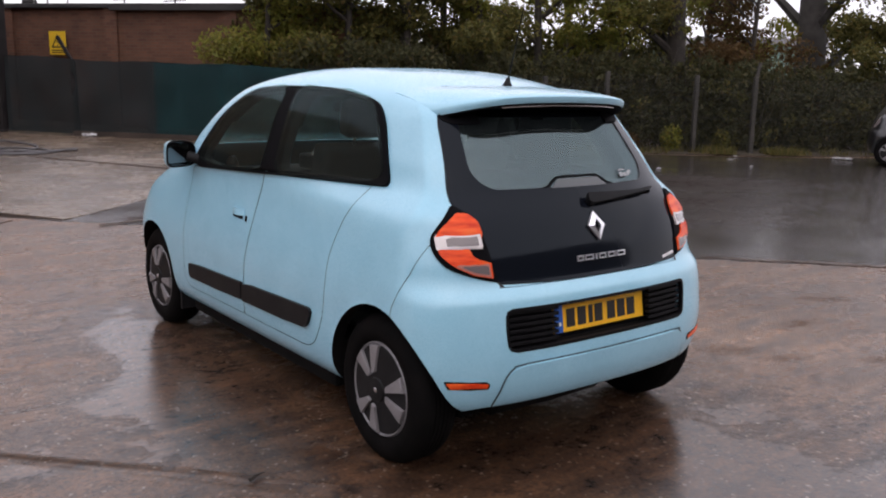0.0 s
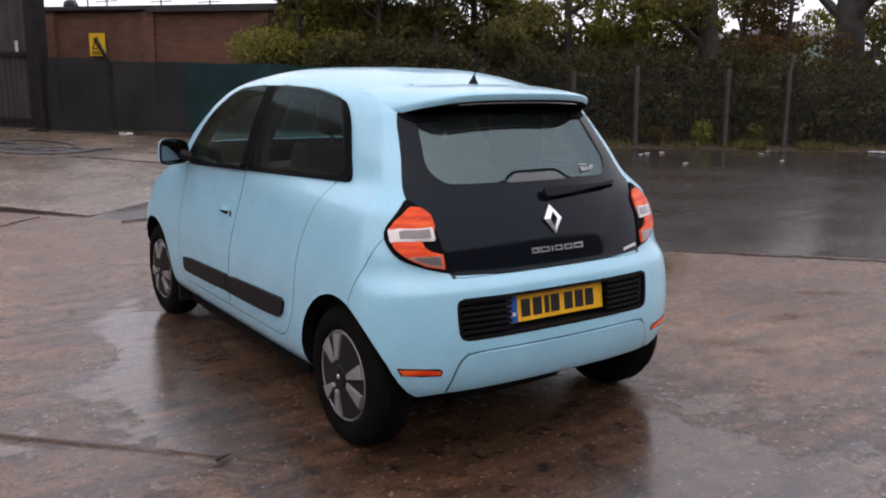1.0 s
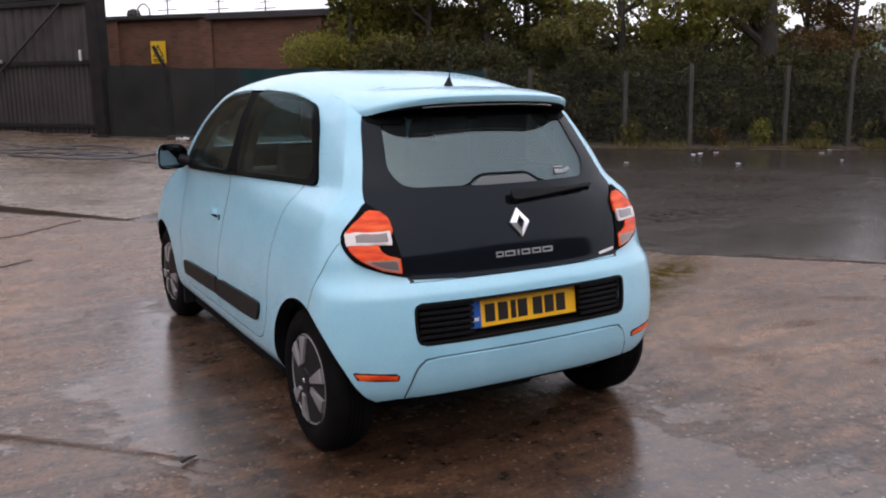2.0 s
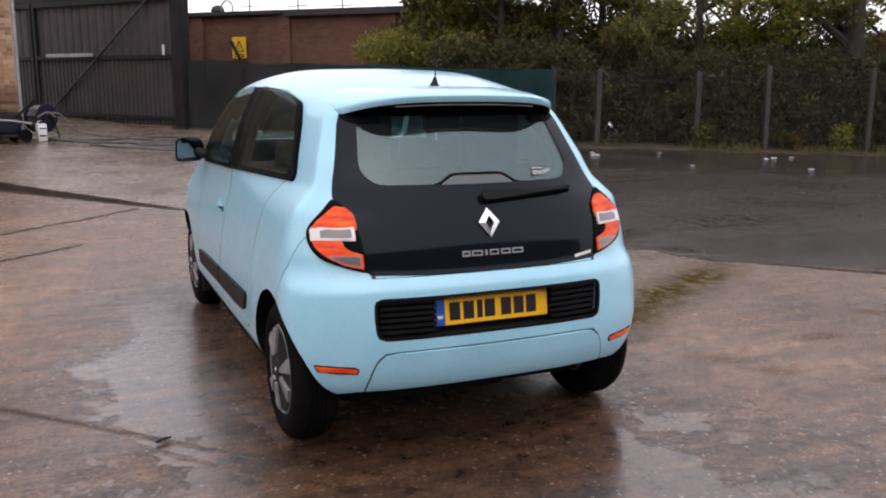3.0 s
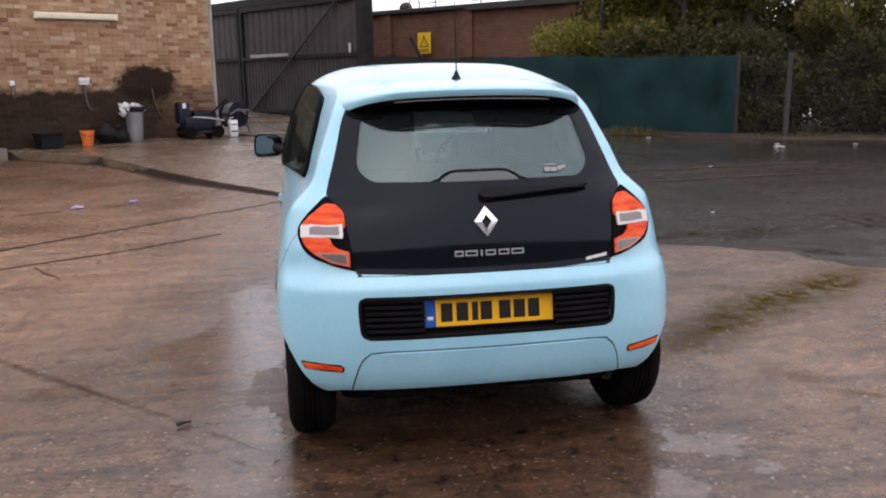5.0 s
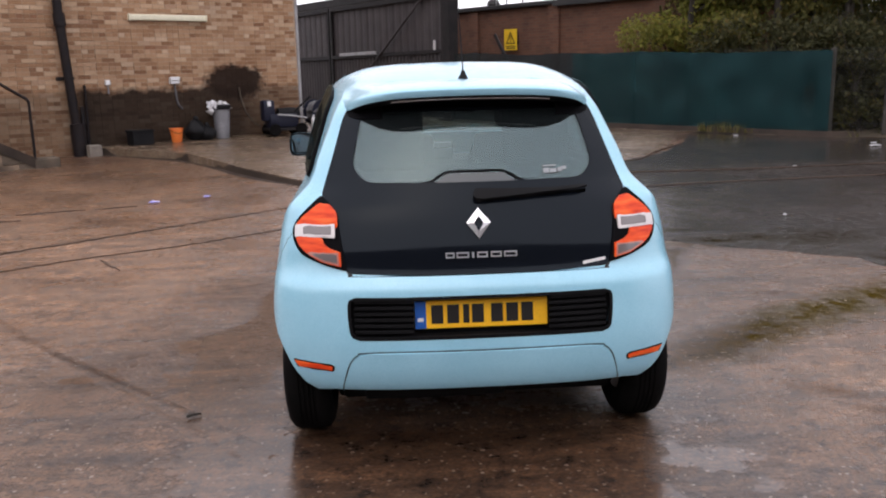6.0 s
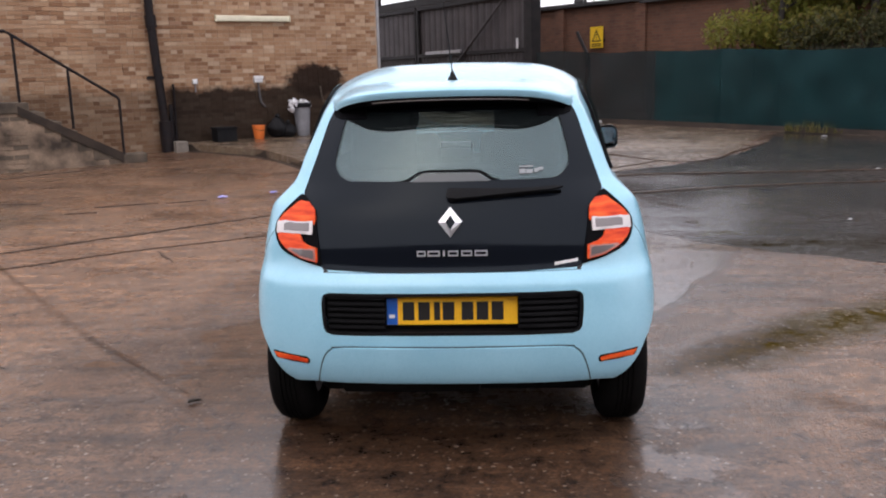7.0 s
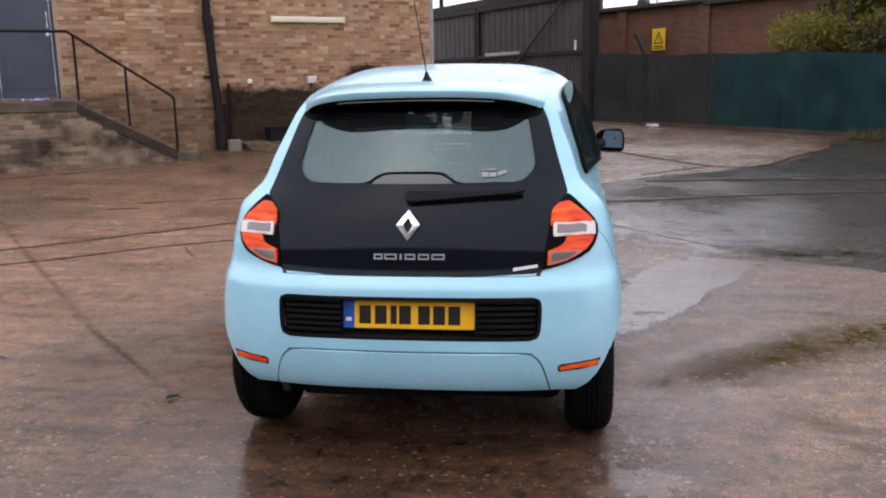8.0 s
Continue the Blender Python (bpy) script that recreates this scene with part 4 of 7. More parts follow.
def paving(name, tones, wet, stones, blotches=(), pools_and_shade=(), scuff=0.5, gloss=(0.07, 0.20), pale=(0.40, 0.33, 0.27), sheen=(0.22, 0.42), scars=0.0, dry_and_sheen=(), bump=0.65):
    """Wet paving: broad tones, scuffs, fine stones in the surface, under a film of water, smooth and darker where it
    gathers.
    """
    m = material(name, tones[0], 0.4)
    p = m.node_tree.nodes.new("ShaderNodeNewGeometry").outputs["Position"]
    broad = noise_of(m, 0.5, 5.0, 0.6, p)
    mid = noise_of(m, 3.4, 8.0, 0.7, p)
    marks = noise_of(m, 9.0, 8.0, 0.75, p)
    fine = noise_of(m, 38.0, 5.0, 0.75, p)
    tone = ramp(m, broad, [(0.32, tones[0]), (0.5, tones[1]), (0.68, tones[2])])
    tone = mixed(m, 0.9, tone, ramp(m, mid, [(0.30, (0.60, 0.58, 0.56)), (0.48, (1, 1, 1)), (0.72, (1.25, 1.24, 1.22))]), "MULTIPLY")
    tone = mixed(m, scuff, tone, ramp(m, marks, [(0.38, (0.22, 0.20, 0.19)), (0.48, (0.95, 0.95, 0.95)), (0.64, (1.32, 1.30, 1.29))]), "MULTIPLY")
    brushed = []
    for turn, scale, low in ((20, 1.6, 0.42), (-42, 2.6, 0.50)):
        k = node(m, "ShaderNodeMapping")
        k.inputs["Rotation"].default_value, k.inputs["Scale"].default_value = (0, 0, radians(turn)), (0.45, 3.2, 1.0)
        link(m, p, k.inputs["Vector"])
        streak = noise_of(m, scale, 7.0, 0.7, k.outputs[0])
        brushed.append(streak)
        tone = mixed(m, scuff, tone, ramp(m, streak, [(0.33, (low, low * 0.96, low * 0.93)), (0.46, (0.95, 0.95, 0.95)), (0.66, (1.42, 1.40, 1.38))]), "MULTIPLY")
    if scars:
        pit = ramp(m, noise_of(m, 2.7, 5.0, 0.62, p), [(0.655, (0, 0, 0)), (0.70, (scars,) * 3)])
        tone = mixed(m, pit, tone, mixed(m, 1.0, tone, (0.34, 0.30, 0.28), "MULTIPLY"))
    for x, y, turn, a, b, gain in dry_and_sheen:
        tone = mixed(m, oval(m, x, y, turn, a, b, 0.8, broad, 1.2), tone, mixed(m, 1.0, tone, (gain, gain * 0.99, gain * 0.98), "MULTIPLY"))
    cover = 0.0
    for x, y, turn, a, b, c in blotches:
        k = math_of(m, "MULTIPLY", oval(m, x, y, turn, a, b, 0.7, mid, 1.7), ramp(m, marks, [(0.34, (0.15,) * 3), (0.54, (1, 1, 1))]))
        k = math_of(m, "MULTIPLY", k, STRENGTH.get(c, 1.0))
        tone = mixed(m, math_of(m, "MULTIPLY", k, 0.94), tone, c)
        if c[0] < 0.06:
            cover = math_of(m, "MAXIMUM", cover, k)
    tone = mixed(m, 0.85, tone, ramp(m, fine, [(0.33, (0.36, 0.33, 0.31)), (0.46, (0.95, 0.95, 0.95)), (0.68, (1.36, 1.34, 1.31))]), "MULTIPLY")
    v = node(m, "ShaderNodeTexVoronoi", Scale=stones)
    link(m, p, v.inputs["Vector"])
    grit = ramp(m, v.outputs["Color"], [(0.2, (0.6, 0.58, 0.57)), (0.55, (1.0, 1.0, 1.0)), (0.84, (1.25, 1.22, 1.18))])
    tone = mixed(m, 0.72, tone, grit, "MULTIPLY")
    tone = mixed(m, ramp(m, v.outputs["Color"], [(0.86, (0, 0, 0)), (0.93, (0.8, 0.8, 0.8))]), tone, pale)
    water = noise_of(m, 0.8, 6.0, 0.6, p)
    water = math_of(m, "ADD", water, math_of(m, "MULTIPLY", math_of(m, "SUBTRACT", mid, 0.5), 0.30))
    water = math_of(m, "ADD", water, math_of(m, "MULTIPLY", math_of(m, "SUBTRACT", marks, 0.5), 0.25))
    for x, y, turn, a, b, gain in pools_and_shade:
        water = math_of(m, "ADD", water, math_of(m, "MULTIPLY", oval(m, x, y, turn, a, b, 0.3, mid, 0.9), gain))
    film = ramp(m, water, [(wet - 0.15, (0, 0, 0)), (wet + 0.17, (1, 1, 1))])
    if blotches:
        film = math_of(m, "MULTIPLY", film, math_of(m, "SUBTRACT", 1.0, cover))
    tone = mixed(m, film, tone, mixed(m, 1.0, tone, (0.50, 0.48, 0.47), "MULTIPLY"))
    link(m, tone, shader(m).inputs["Base Color"])
    b = shader(m)
    link(m, ramp(m, fine, [(0.3, (0.45,) * 3), (0.7, (0.70,) * 3)]), b.inputs["Roughness"])
    damp = ramp(m, math_of(m, "ADD", math_of(m, "MULTIPLY", brushed[0], 0.5), math_of(m, "MULTIPLY", marks, 0.5)), [(0.36, (sheen[1],) * 3), (0.60, (sheen[0],) * 3)])
    link(m, mixed(m, film, damp, ramp(m, fine, [(0.3, (gloss[0],) * 3), (0.7, (gloss[1],) * 3)])), b.inputs["Coat Roughness"])
    bare = math_of(m, "SUBTRACT", 1.0, cover, True)
    link(m, bare, b.inputs["Coat Weight"])
    link(m, math_of(m, "MULTIPLY", bare, 0.25), b.inputs["Specular IOR Level"])
    b.inputs["Coat IOR"].default_value = 1.58
    relief = math_of(m, "ADD", math_of(m, "MULTIPLY", fine, 0.5), math_of(m, "MULTIPLY", v.outputs["Distance"], 0.6))
    relief = math_of(m, "ADD", relief, math_of(m, "ADD", math_of(m, "MULTIPLY", marks, 1.1), math_of(m, "MULTIPLY", mid, 1.2)))
    dry = math_of(m, "SUBTRACT", 1.0, math_of(m, "MULTIPLY", film, 0.88))
    bumped(m, math_of(m, "MULTIPLY", relief, dry), bump, 0.010)
    link(m, b.inputs["Normal"].links[0].from_socket, b.inputs["Coat Normal"])
    return m


SCAR, CRACK = (0.026, 0.014, 0.009), (0.024, 0.013, 0.008)
MOSS, DARK_BAND, PALE_OVAL, HEDGE_REFLECTION = (0.052, 0.036, 0.005), (0.020, 0.015, 0.006), (0.20, 0.16, 0.125), (0.030, 0.024, 0.021)
STRENGTH = {MOSS: 1.0, SCAR: 0.6, CRACK: 0.74}
concrete = paving("wet_brown_concrete", [(0.080, 0.041, 0.021), (0.110, 0.061, 0.034), (0.138, 0.081, 0.049)], 0.62, 75.0,
                  [(4.45, 3.84, 36, 0.75, 0.20, MOSS), (5.65, 4.58, 32, 0.75, 0.22, MOSS), (5.02, 4.24, 33, 0.70, 0.22, MOSS), (5.1, 6.35, -12, 0.5, 0.14, DARK_BAND),
                   (-1.33, 5.95, -49.5, 2.9, 0.026, CRACK), (0.74, 3.58, -45.9, 0.85, 0.022, CRACK), (6.05, 3.25, -35, 0.16, 0.07, SCAR), (5.22, 2.98, -5, 0.16, 0.06, SCAR), (4.36, 2.87, -30, 0.15, 0.075, SCAR), (4.46, 2.62, -25, 0.14, 0.04, SCAR), (4.92, 4.65, -20, 0.12, 0.05, SCAR), (4.91, 2.27, -20, 0.12, 0.045, SCAR),
                   # two paler ovals beside the car, and one olive one far left
                   (4.05, 6.2, 40, 0.6, 0.3, PALE_OVAL), (4.5, 6.7, -30, 0.5, 0.22, PALE_OVAL), (-4.4, 8.0, 0, 1.7, 1.2, (0.060, 0.052, 0.028))],
                  [(4.15, 7.05, -50, 0.95, 0.40, 0.34), (4.20, 5.75, 60, 0.95, 0.36, 0.34), (3.80, 4.75, 70, 0.75, 0.26, 0.34), (4.12, 3.72, 35, 0.55, 0.20, 0.26), (3.75, 3.0, 60, 0.6, 0.20, 0.18),
                   # ovals behind and left of the car also darken the concrete for its shade
                   (1.25, 4.6, 80, 1.9, 0.6, 0.17), (0.95, 3.3, 65, 1.0, 0.5, 0.15), (2.4, 1.8, 0, 1.6, 1.0, 0.37), (1.62, 4.0, 88, 1.7, 0.30, 0.20), (3.67, 2.31, 20, 0.3, 0.15, 0.12)], scuff=0.92, scars=0.85,
                  # second oval paints the brick wall's warm reflection into the concrete
                  dry_and_sheen=[(-1.3, 4.2, 80, 3.8, 2.1, 1.9), (-2.6, 9.6, 20, 4.4, 3.6, 1.5), (4.9, 3.0, 50, 2.2, 1.1, 1.25)])
pale_concrete = paving("pale_wet_concrete", [(0.150, 0.106, 0.068), (0.200, 0.146, 0.098), (0.240, 0.182, 0.130)], 0.50, 60.0, scuff=0.35, gloss=(0.12, 0.28), scars=0.4)
asphalt = paving("dark_wet_tarmac", [(0.040, 0.032, 0.028), (0.055, 0.045, 0.040), (0.070, 0.058, 0.052)], 0.37, 70.0,
                 # dull dark bands along the tarmac's near edge
                 [(5.30, 6.58, 3, 0.80, 0.27, DARK_BAND), (6.2, 6.55, 14, 0.9, 0.42, DARK_BAND), (7.5, 6.5, 0, 0.9, 0.24, DARK_BAND), (6.25, 5.55, -40, 0.45, 0.16, DARK_BAND),
                  # these ovals paint the hedge's dark reflection into the tarmac colour
                  (7.9, 6.9, -20, 1.8, 0.9, HEDGE_REFLECTION), (9.6, 7.6, -30, 2.0, 1.1, HEDGE_REFLECTION), (11.5, 9.0, -30, 2.2, 1.2, HEDGE_REFLECTION), (9.0, 10.6, -10, 1.8, 0.9, HEDGE_REFLECTION)], scuff=0.75, gloss=(0.05, 0.14), pale=(0.13, 0.115, 0.105), sheen=(0.16, 0.34), scars=0.7, bump=0.28)
tar = worn("dark_joint_tar", (0.050, 0.030, 0.019), (0.090, 0.056, 0.036), 0.9, 5.0, 60.0, 0.4, spec=0.15)
stain = worn("brown_stained_joint", (0.044, 0.026, 0.017), (0.095, 0.056, 0.036), 0.8, 3.0, 50.0, 0.3, spec=0.2)
for joint_mat, wetness in ((tar, 0.6), (stain, 1.0)):
    shader(joint_mat).inputs["Coat Weight"].default_value, shader(joint_mat).inputs["Coat Roughness"].default_value = wetness, 0.32
    shader(joint_mat).inputs["Coat IOR"].default_value = 1.55
soil = worn("dark_leafy_soil", (0.030, 0.023, 0.016), (0.075, 0.055, 0.030), 0.85, 3.0, 30.0, 0.8)


def build_ground():
    xs = [-400, -150, -60, -30] + [-20 + 0.5 * i for i in range(101)] + [40, 70, 160, 400]
    ys = [-400, -150, -60, -30, -15] + [-8 + 0.5 * i for i in range(81)] + [40, 70, 160, 400]
    verts = [(x, y, rise(x, y)) for y in ys for x in xs]
    n = len(xs)
    faces = [(j * n + i, j * n + i + 1, (j + 1) * n + i + 1, (j + 1) * n + i) for j in range(len(ys) - 1) for i in range(n - 1)]
    ob = new("ground", mesh_of("ground", verts, faces, concrete, True))
    return tagged(ob, "wet brown concrete yard with puddles and cracks", "ground", kind="structure")


def sheet(name, poly, mat, lift, label, category, rows=60, columns=40, thick=0.12, wobble=0.0):
    """A slab that lies on the yard; lift(x, y) is its height over it."""
    g = []
    for i, row in enumerate(rows_of(poly, rows, columns)):
        line = []
        for j, (x, y) in enumerate(row):
            if j in (0, columns):
                x += wobble * (noise.noise((0.9 * x, 0.9 * y, 3.0)) + 0.6 * noise.noise((4 * x, 4 * y, 7.0)) + 0.4 * noise.noise((13 * x, 13 * y, 1.0)))
            line.append((x, y, rise(x, y) + lift(x, y)))
        g.append(line)
    ob = new(name, None)
    bm = shell(g, 0.0, thick, flat=True)
    me = bpy.data.meshes.new(name)
    bmesh.ops.recalc_face_normals(bm, faces=bm.faces[:])
    bm.to_mesh(me)
    bm.free()
    me.materials.append(mat)
    bpy.data.objects.remove(ob)
    ob = new(name, me)
    return tagged(ob, label, category, kind="structure")


ground = build_ground()
APRON = [(2.3, 9.4), (5.4, 12.1), (6.7, 13.3), (8.4, 16.9), (6.2, 18.9), (3.95, 20.8), (1.0, 25.2), (-1.5, 25.2), (0.45, 17.7), (-3.3, 15.4), (-1.2, 14.0), (0.45, 11.55)]
apron = sheet("pavement", APRON, pale_concrete, lambda x, y: 0.006 + 0.125 * min(1.0, max(0.0, (2.5 - x) / 3.4)), "pale wet concrete apron with a worn kerb edge", "pavement", 90, 40, 0.16, 0.03)
TARMAC = [(14.0, -3.0), (30.0, -3.0), (30.0, 7.0), (20.5, 10.3), (8.6, 16.7), (6.8, 13.2), (5.5, 12.0), (1.95, 9.6), (2.6, 9.1), (3.3, 8.55), (3.81, 7.78), (4.4, 7.0), (4.87, 6.43), (5.4, 6.0), (6.0, 5.6), (6.12, 5.15), (6.5, 4.68), (7.5, 3.78)]
tarmac = sheet("road", TARMAC, asphalt, lambda x, y: 0.003, "dark wet tarmac with standing water", "tarmac", 260, 40, 0.05, 0.16)


def joint(points, width, label="dark tar joint in the concrete", mat=None):
    """A ragged strip of tar along a joint."""
    line = arc([(x, y, 0) for x, y in points], 0.04)
    g = [[], []]
    for i, p in enumerate(line):
        d = (line[min(i + 1, len(line) - 1)] - line[max(i - 1, 0)]).normalized()
        n = Vector((-d.y, d.x, 0))
        w = width * min(1.0, (i + 0.3) / 14, (len(line) - 0.7 - i) / 14) * max(0.03, 0.8 + 1.4 * noise.noise((p.x * 2.1, p.y * 2.1, 1.0)) + 1.4 * noise.noise((p.x * 13, p.y * 13, 5.0)))
        o = 0.02 * noise.noise((p.x * 1.4, p.y * 1.4, 9.0)) + 0.014 * noise.noise((p.x * 9, p.y * 9, 2.0)) + 0.012 * noise.noise((p.x * 27, p.y * 27, 3.0))
        for k, s in ((0, -1), (1, 1)):
            q = p + n * (o + s * w / 2)
            g[k].append((q.x, q.y, rise(q.x, q.y) + 0.0008))
    ob = part("joint", shell(g[::-1], 0.0, 0.01), mat or tar, ground, label)
    return ob


joint([(-6.5, 11.9), (-4.2, 9.3), (-2.9, 7.78)], 0.03, mat=stain)
joint([(-2.6, 5.8), (-0.4, 7.7), (1.84, 9.6)], 0.05, mat=stain)
joint([(-1.9, 5.55), (-1.21, 5.99), (-0.49, 6.6), (0.34, 7.07), (1.2, 7.7)], 0.012, mat=stain)
joint([(-0.22, 6.58), (-0.10, 6.40), (0.08, 6.13)], 0.03, mat=stain)
joint([(-9.0, 7.5), (-5.4, 11.0), (-3.4, 12.9)], 0.08, mat=stain)
joint([(-9.5, 6.5), (-5.2, 2.0), (-2.5, -1.0)], 0.06, mat=stain)
joint([(6.6, 4.75), (8.2, 3.0), (11.5, -0.4)], 0.06, mat=stain)
for a, b, w in (((-3.35, 9.38), (-2.75, 9.36), .09), ((-1.95, 9.05), (-1.25, 9.28), .08), ((-1.15, 9.25), (-0.7, 9.45), .09), ((-2.1, 8.6), (-1.75, 8.7), .05)):
    joint([a, ((a[0] + b[0]) / 2, (a[1] + b[1]) / 2 + 0.03), b], w, "dark scar in the concrete", stain)


def tar_line(points, width, owner=None):
    line = arc([(x, y, 0) for x, y in points], 0.1)
    g = [[], []]
    for i, p in enumerate(line):
        d = (line[min(i + 1, len(line) - 1)] - line[max(i - 1, 0)]).normalized()
        n = Vector((-d.y, d.x, 0))
        w = width * (0.6 + 0.9 * abs(noise.noise((p.x * 2.3, p.y * 2.3, 1.0))))
        for k, s in ((0, -1), (1, 1)):
            q = p + n * s * w / 2
            g[k].append((q.x, q.y, rise(q.x, q.y) + 0.010))
    return part("joint", shell(g[::-1], 0.0, 0.01), tar, owner or apron, "dark tar joint in the concrete")


tar_line([(3.3, 15.4), (4.2, 14.1), (5.4, 12.4), (6.1, 12.4), (6.75, 13.4), (7.6, 14.6)], 0.04)
tar_line([(5.4, 12.4), (4.3, 11.4)], 0.025)
tar_line([(2.5, 8.9), (4.17, 9.3), (5.41, 9.71), (6.62, 9.96), (9.5, 10.3)], 0.04, tarmac)
tar_line([(4.3, 10.85), (5.48, 11.01), (7.33, 11.08), (10.0, 11.4)], 0.05, tarmac)

def kerb_edge(points):
    """The dark wet face of the apron's step, and dirt with painted shade along its foot."""
    line = arc([(x, y, 0) for x, y in points], 0.12)
    face, foot = [[], []], [[], []]
    for i, p in enumerate(line):
        d = (line[min(i + 1, len(line) - 1)] - line[max(i - 1, 0)]).normalized()
        n = Vector((d.y, -d.x, 0))
        n = n if n.y < 0 else -n
        z = rise(p.x, p.y)
        top = 0.004 + 0.125 * min(1.0, max(0.0, (2.5 - p.x) / 3.4))
        o = 0.045 + 0.012 * noise.noise((p.x * 4, p.y * 4, 2.0))
        a = p + n * o
        w = o + 0.01 + 1.1 * top * (0.9 + 0.35 * noise.noise((p.x * 0.9, p.y * 0.9, 4.0)))
        b = p + n * max(w, o + 0.01)
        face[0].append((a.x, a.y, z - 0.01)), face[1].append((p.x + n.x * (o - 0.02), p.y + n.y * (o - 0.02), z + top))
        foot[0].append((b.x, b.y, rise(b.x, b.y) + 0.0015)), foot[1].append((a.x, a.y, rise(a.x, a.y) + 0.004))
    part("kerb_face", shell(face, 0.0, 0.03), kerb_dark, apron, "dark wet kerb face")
    # foot strip: dirt, with the step's shade painted into the same dark colour
    part("kerb_dirt_shade", shell(foot, 0.0, 0.01), kerb_dark, apron, "dark dirt and painted shade along the kerb")


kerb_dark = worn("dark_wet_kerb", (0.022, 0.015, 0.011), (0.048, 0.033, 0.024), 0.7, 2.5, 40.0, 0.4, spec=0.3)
kerb_edge([(-3.3, 15.4), (-1.2, 14.0), (0.45, 11.55), (2.3, 9.4)])


# ---- the brick building with its landing, at 34 degrees to the yard
WALL_X, WALL_Y, WALL_TURN = 0.42, 17.75, 34.0
HOUSE = pose(WALL_X, WALL_Y, 0, 0, 0, WALL_TURN)


def at_wall(x, y, z=0.0):
    """A place in the yard from metres along the wall, metres before it (negative) and height."""
    return HOUSE @ Vector((x, y, z))


def wall_coords(m):
    k = node(m, "ShaderNodeMapping")
    k.vector_type = "POINT"
    p = m.node_tree.nodes.new("ShaderNodeNewGeometry").outputs["Position"]
    s = m.node_tree.nodes.new("ShaderNodeVectorMath")
    s.operation = "SUBTRACT"
    s.inputs[1].default_value = (WALL_X, WALL_Y, 0)
    link(m, p, s.inputs[0])
    k.inputs["Rotation"].default_value = (0, 0, radians(-WALL_TURN))
    link(m, s.outputs[0], k.inputs["Vector"])
    return k.outputs[0]


def stained(m, tone):
    """Damp rising over the foot of the wall, and one soot mark, over any tone."""
    w = wall_coords(m)
    sep = m.node_tree.nodes.new("ShaderNodeSeparateXYZ")
    link(m, w, sep.inputs[0])
    x, z = sep.outputs["X"], sep.outputs["Z"]
    rag = noise_of(m, 2.2, 6.0, 0.65, w)
    h = math_of(m, "ADD", z, math_of(m, "MULTIPLY", math_of(m, "SUBTRACT", rag, 0.5), 0.45))
    band = ramp(m, math_of(m, "DIVIDE", h, 4.0), [(0.328, (1, 1, 1)), (0.360, (0, 0, 0))])
    along = ramp(m, math_of(m, "DIVIDE", math_of(m, "ADD", x, 10.0), 10.0), [(0.535, (0.48,) * 3), (0.565, (0.97,) * 3), (0.86, (0.95,) * 3), (0.93, (0.6,) * 3), (1.0, (0.5,) * 3)])
    damp = math_of(m, "MULTIPLY", band, along)
    ex = math_of(m, "DIVIDE", math_of(m, "ADD", x, 1.42), 0.74)
    ez = math_of(m, "DIVIDE", math_of(m, "SUBTRACT", z, 1.47), 0.40)
    d = math_of(m, "SQRT", math_of(m, "ADD", math_of(m, "MULTIPLY", ex, ex), math_of(m, "MULTIPLY", ez, ez)))
    d = math_of(m, "ADD", d, math_of(m, "MULTIPLY", math_of(m, "SUBTRACT", noise_of(m, 7.0, 6.0, 0.7, w), 0.5), 0.9))
    soot = ramp(m, d, [(0.70, (0.97,) * 3), (0.95, (0, 0, 0))])
    tone = mixed(m, math_of(m, "MULTIPLY", damp, 0.97), tone, (0.012, 0.008, 0.006))
    return mixed(m, soot, tone, (0.018, 0.010, 0.007))


def brick_material(name, kind):
    m = material(name, (0.4, 0.3, 0.2), 0.8, spec=0.15)
    if kind == "object":
        r = m.node_tree.nodes.new("ShaderNodeObjectInfo").outputs["Random"]
    else:
        r = m.node_tree.nodes.new("ShaderNodeNewGeometry").outputs["Random Per Island"]
    tone = ramp(m, r, [(0.0, (0.20, 0.108, 0.064)), (0.18, (0.30, 0.175, 0.104)), (0.45, (0.355, 0.222, 0.138)), (0.7, (0.40, 0.262, 0.172)), (0.88, (0.46, 0.325, 0.22)), (0.95, (0.50, 0.375, 0.275)), (1.0, (0.24, 0.125, 0.075))])
    p = m.node_tree.nodes.new("ShaderNodeNewGeometry").outputs["Position"]
    grain = noise_of(m, 45.0, 5.0, 0.7, p)
    tone = mixed(m, 0.6, tone, ramp(m, grain, [(0.3, (0.72, 0.70, 0.68)), (0.7, (1.2, 1.2, 1.2))]), "MULTIPLY")
    tone = mixed(m, 0.5, tone, ramp(m, noise_of(m, 0.8, 5.0, 0.6, p), [(0.3, (0.55, 0.50, 0.46)), (0.7, (1.2, 1.16, 1.08))]), "MULTIPLY")
    link(m, stained(m, tone), shader(m).inputs["Base Color"])
    bumped(m, grain, 0.5, 0.004)
    return m


brick_single, brick_joined = brick_material("buff_stock_brick", "object"), brick_material("buff_stock_brickwork", "island")
mortar = material("grey_mortar", (0.3, 0.25, 0.2), 0.9, spec=0.15)
link(mortar, stained(mortar, mixed(mortar, 1.0, (0.37, 0.275, 0.20), ramp(mortar, noise_of(mortar, 30.0, 5.0), [(0.3, (0.7,) * 3), (0.7, (1.2,) * 3)]), "MULTIPLY")), shader(mortar).inputs["Base Color"])
black_iron = worn("black_painted_iron", (0.008, 0.007, 0.009), (0.017, 0.011, 0.010), 0.55, 8.0, 80.0, 0.2, spec=0.2)
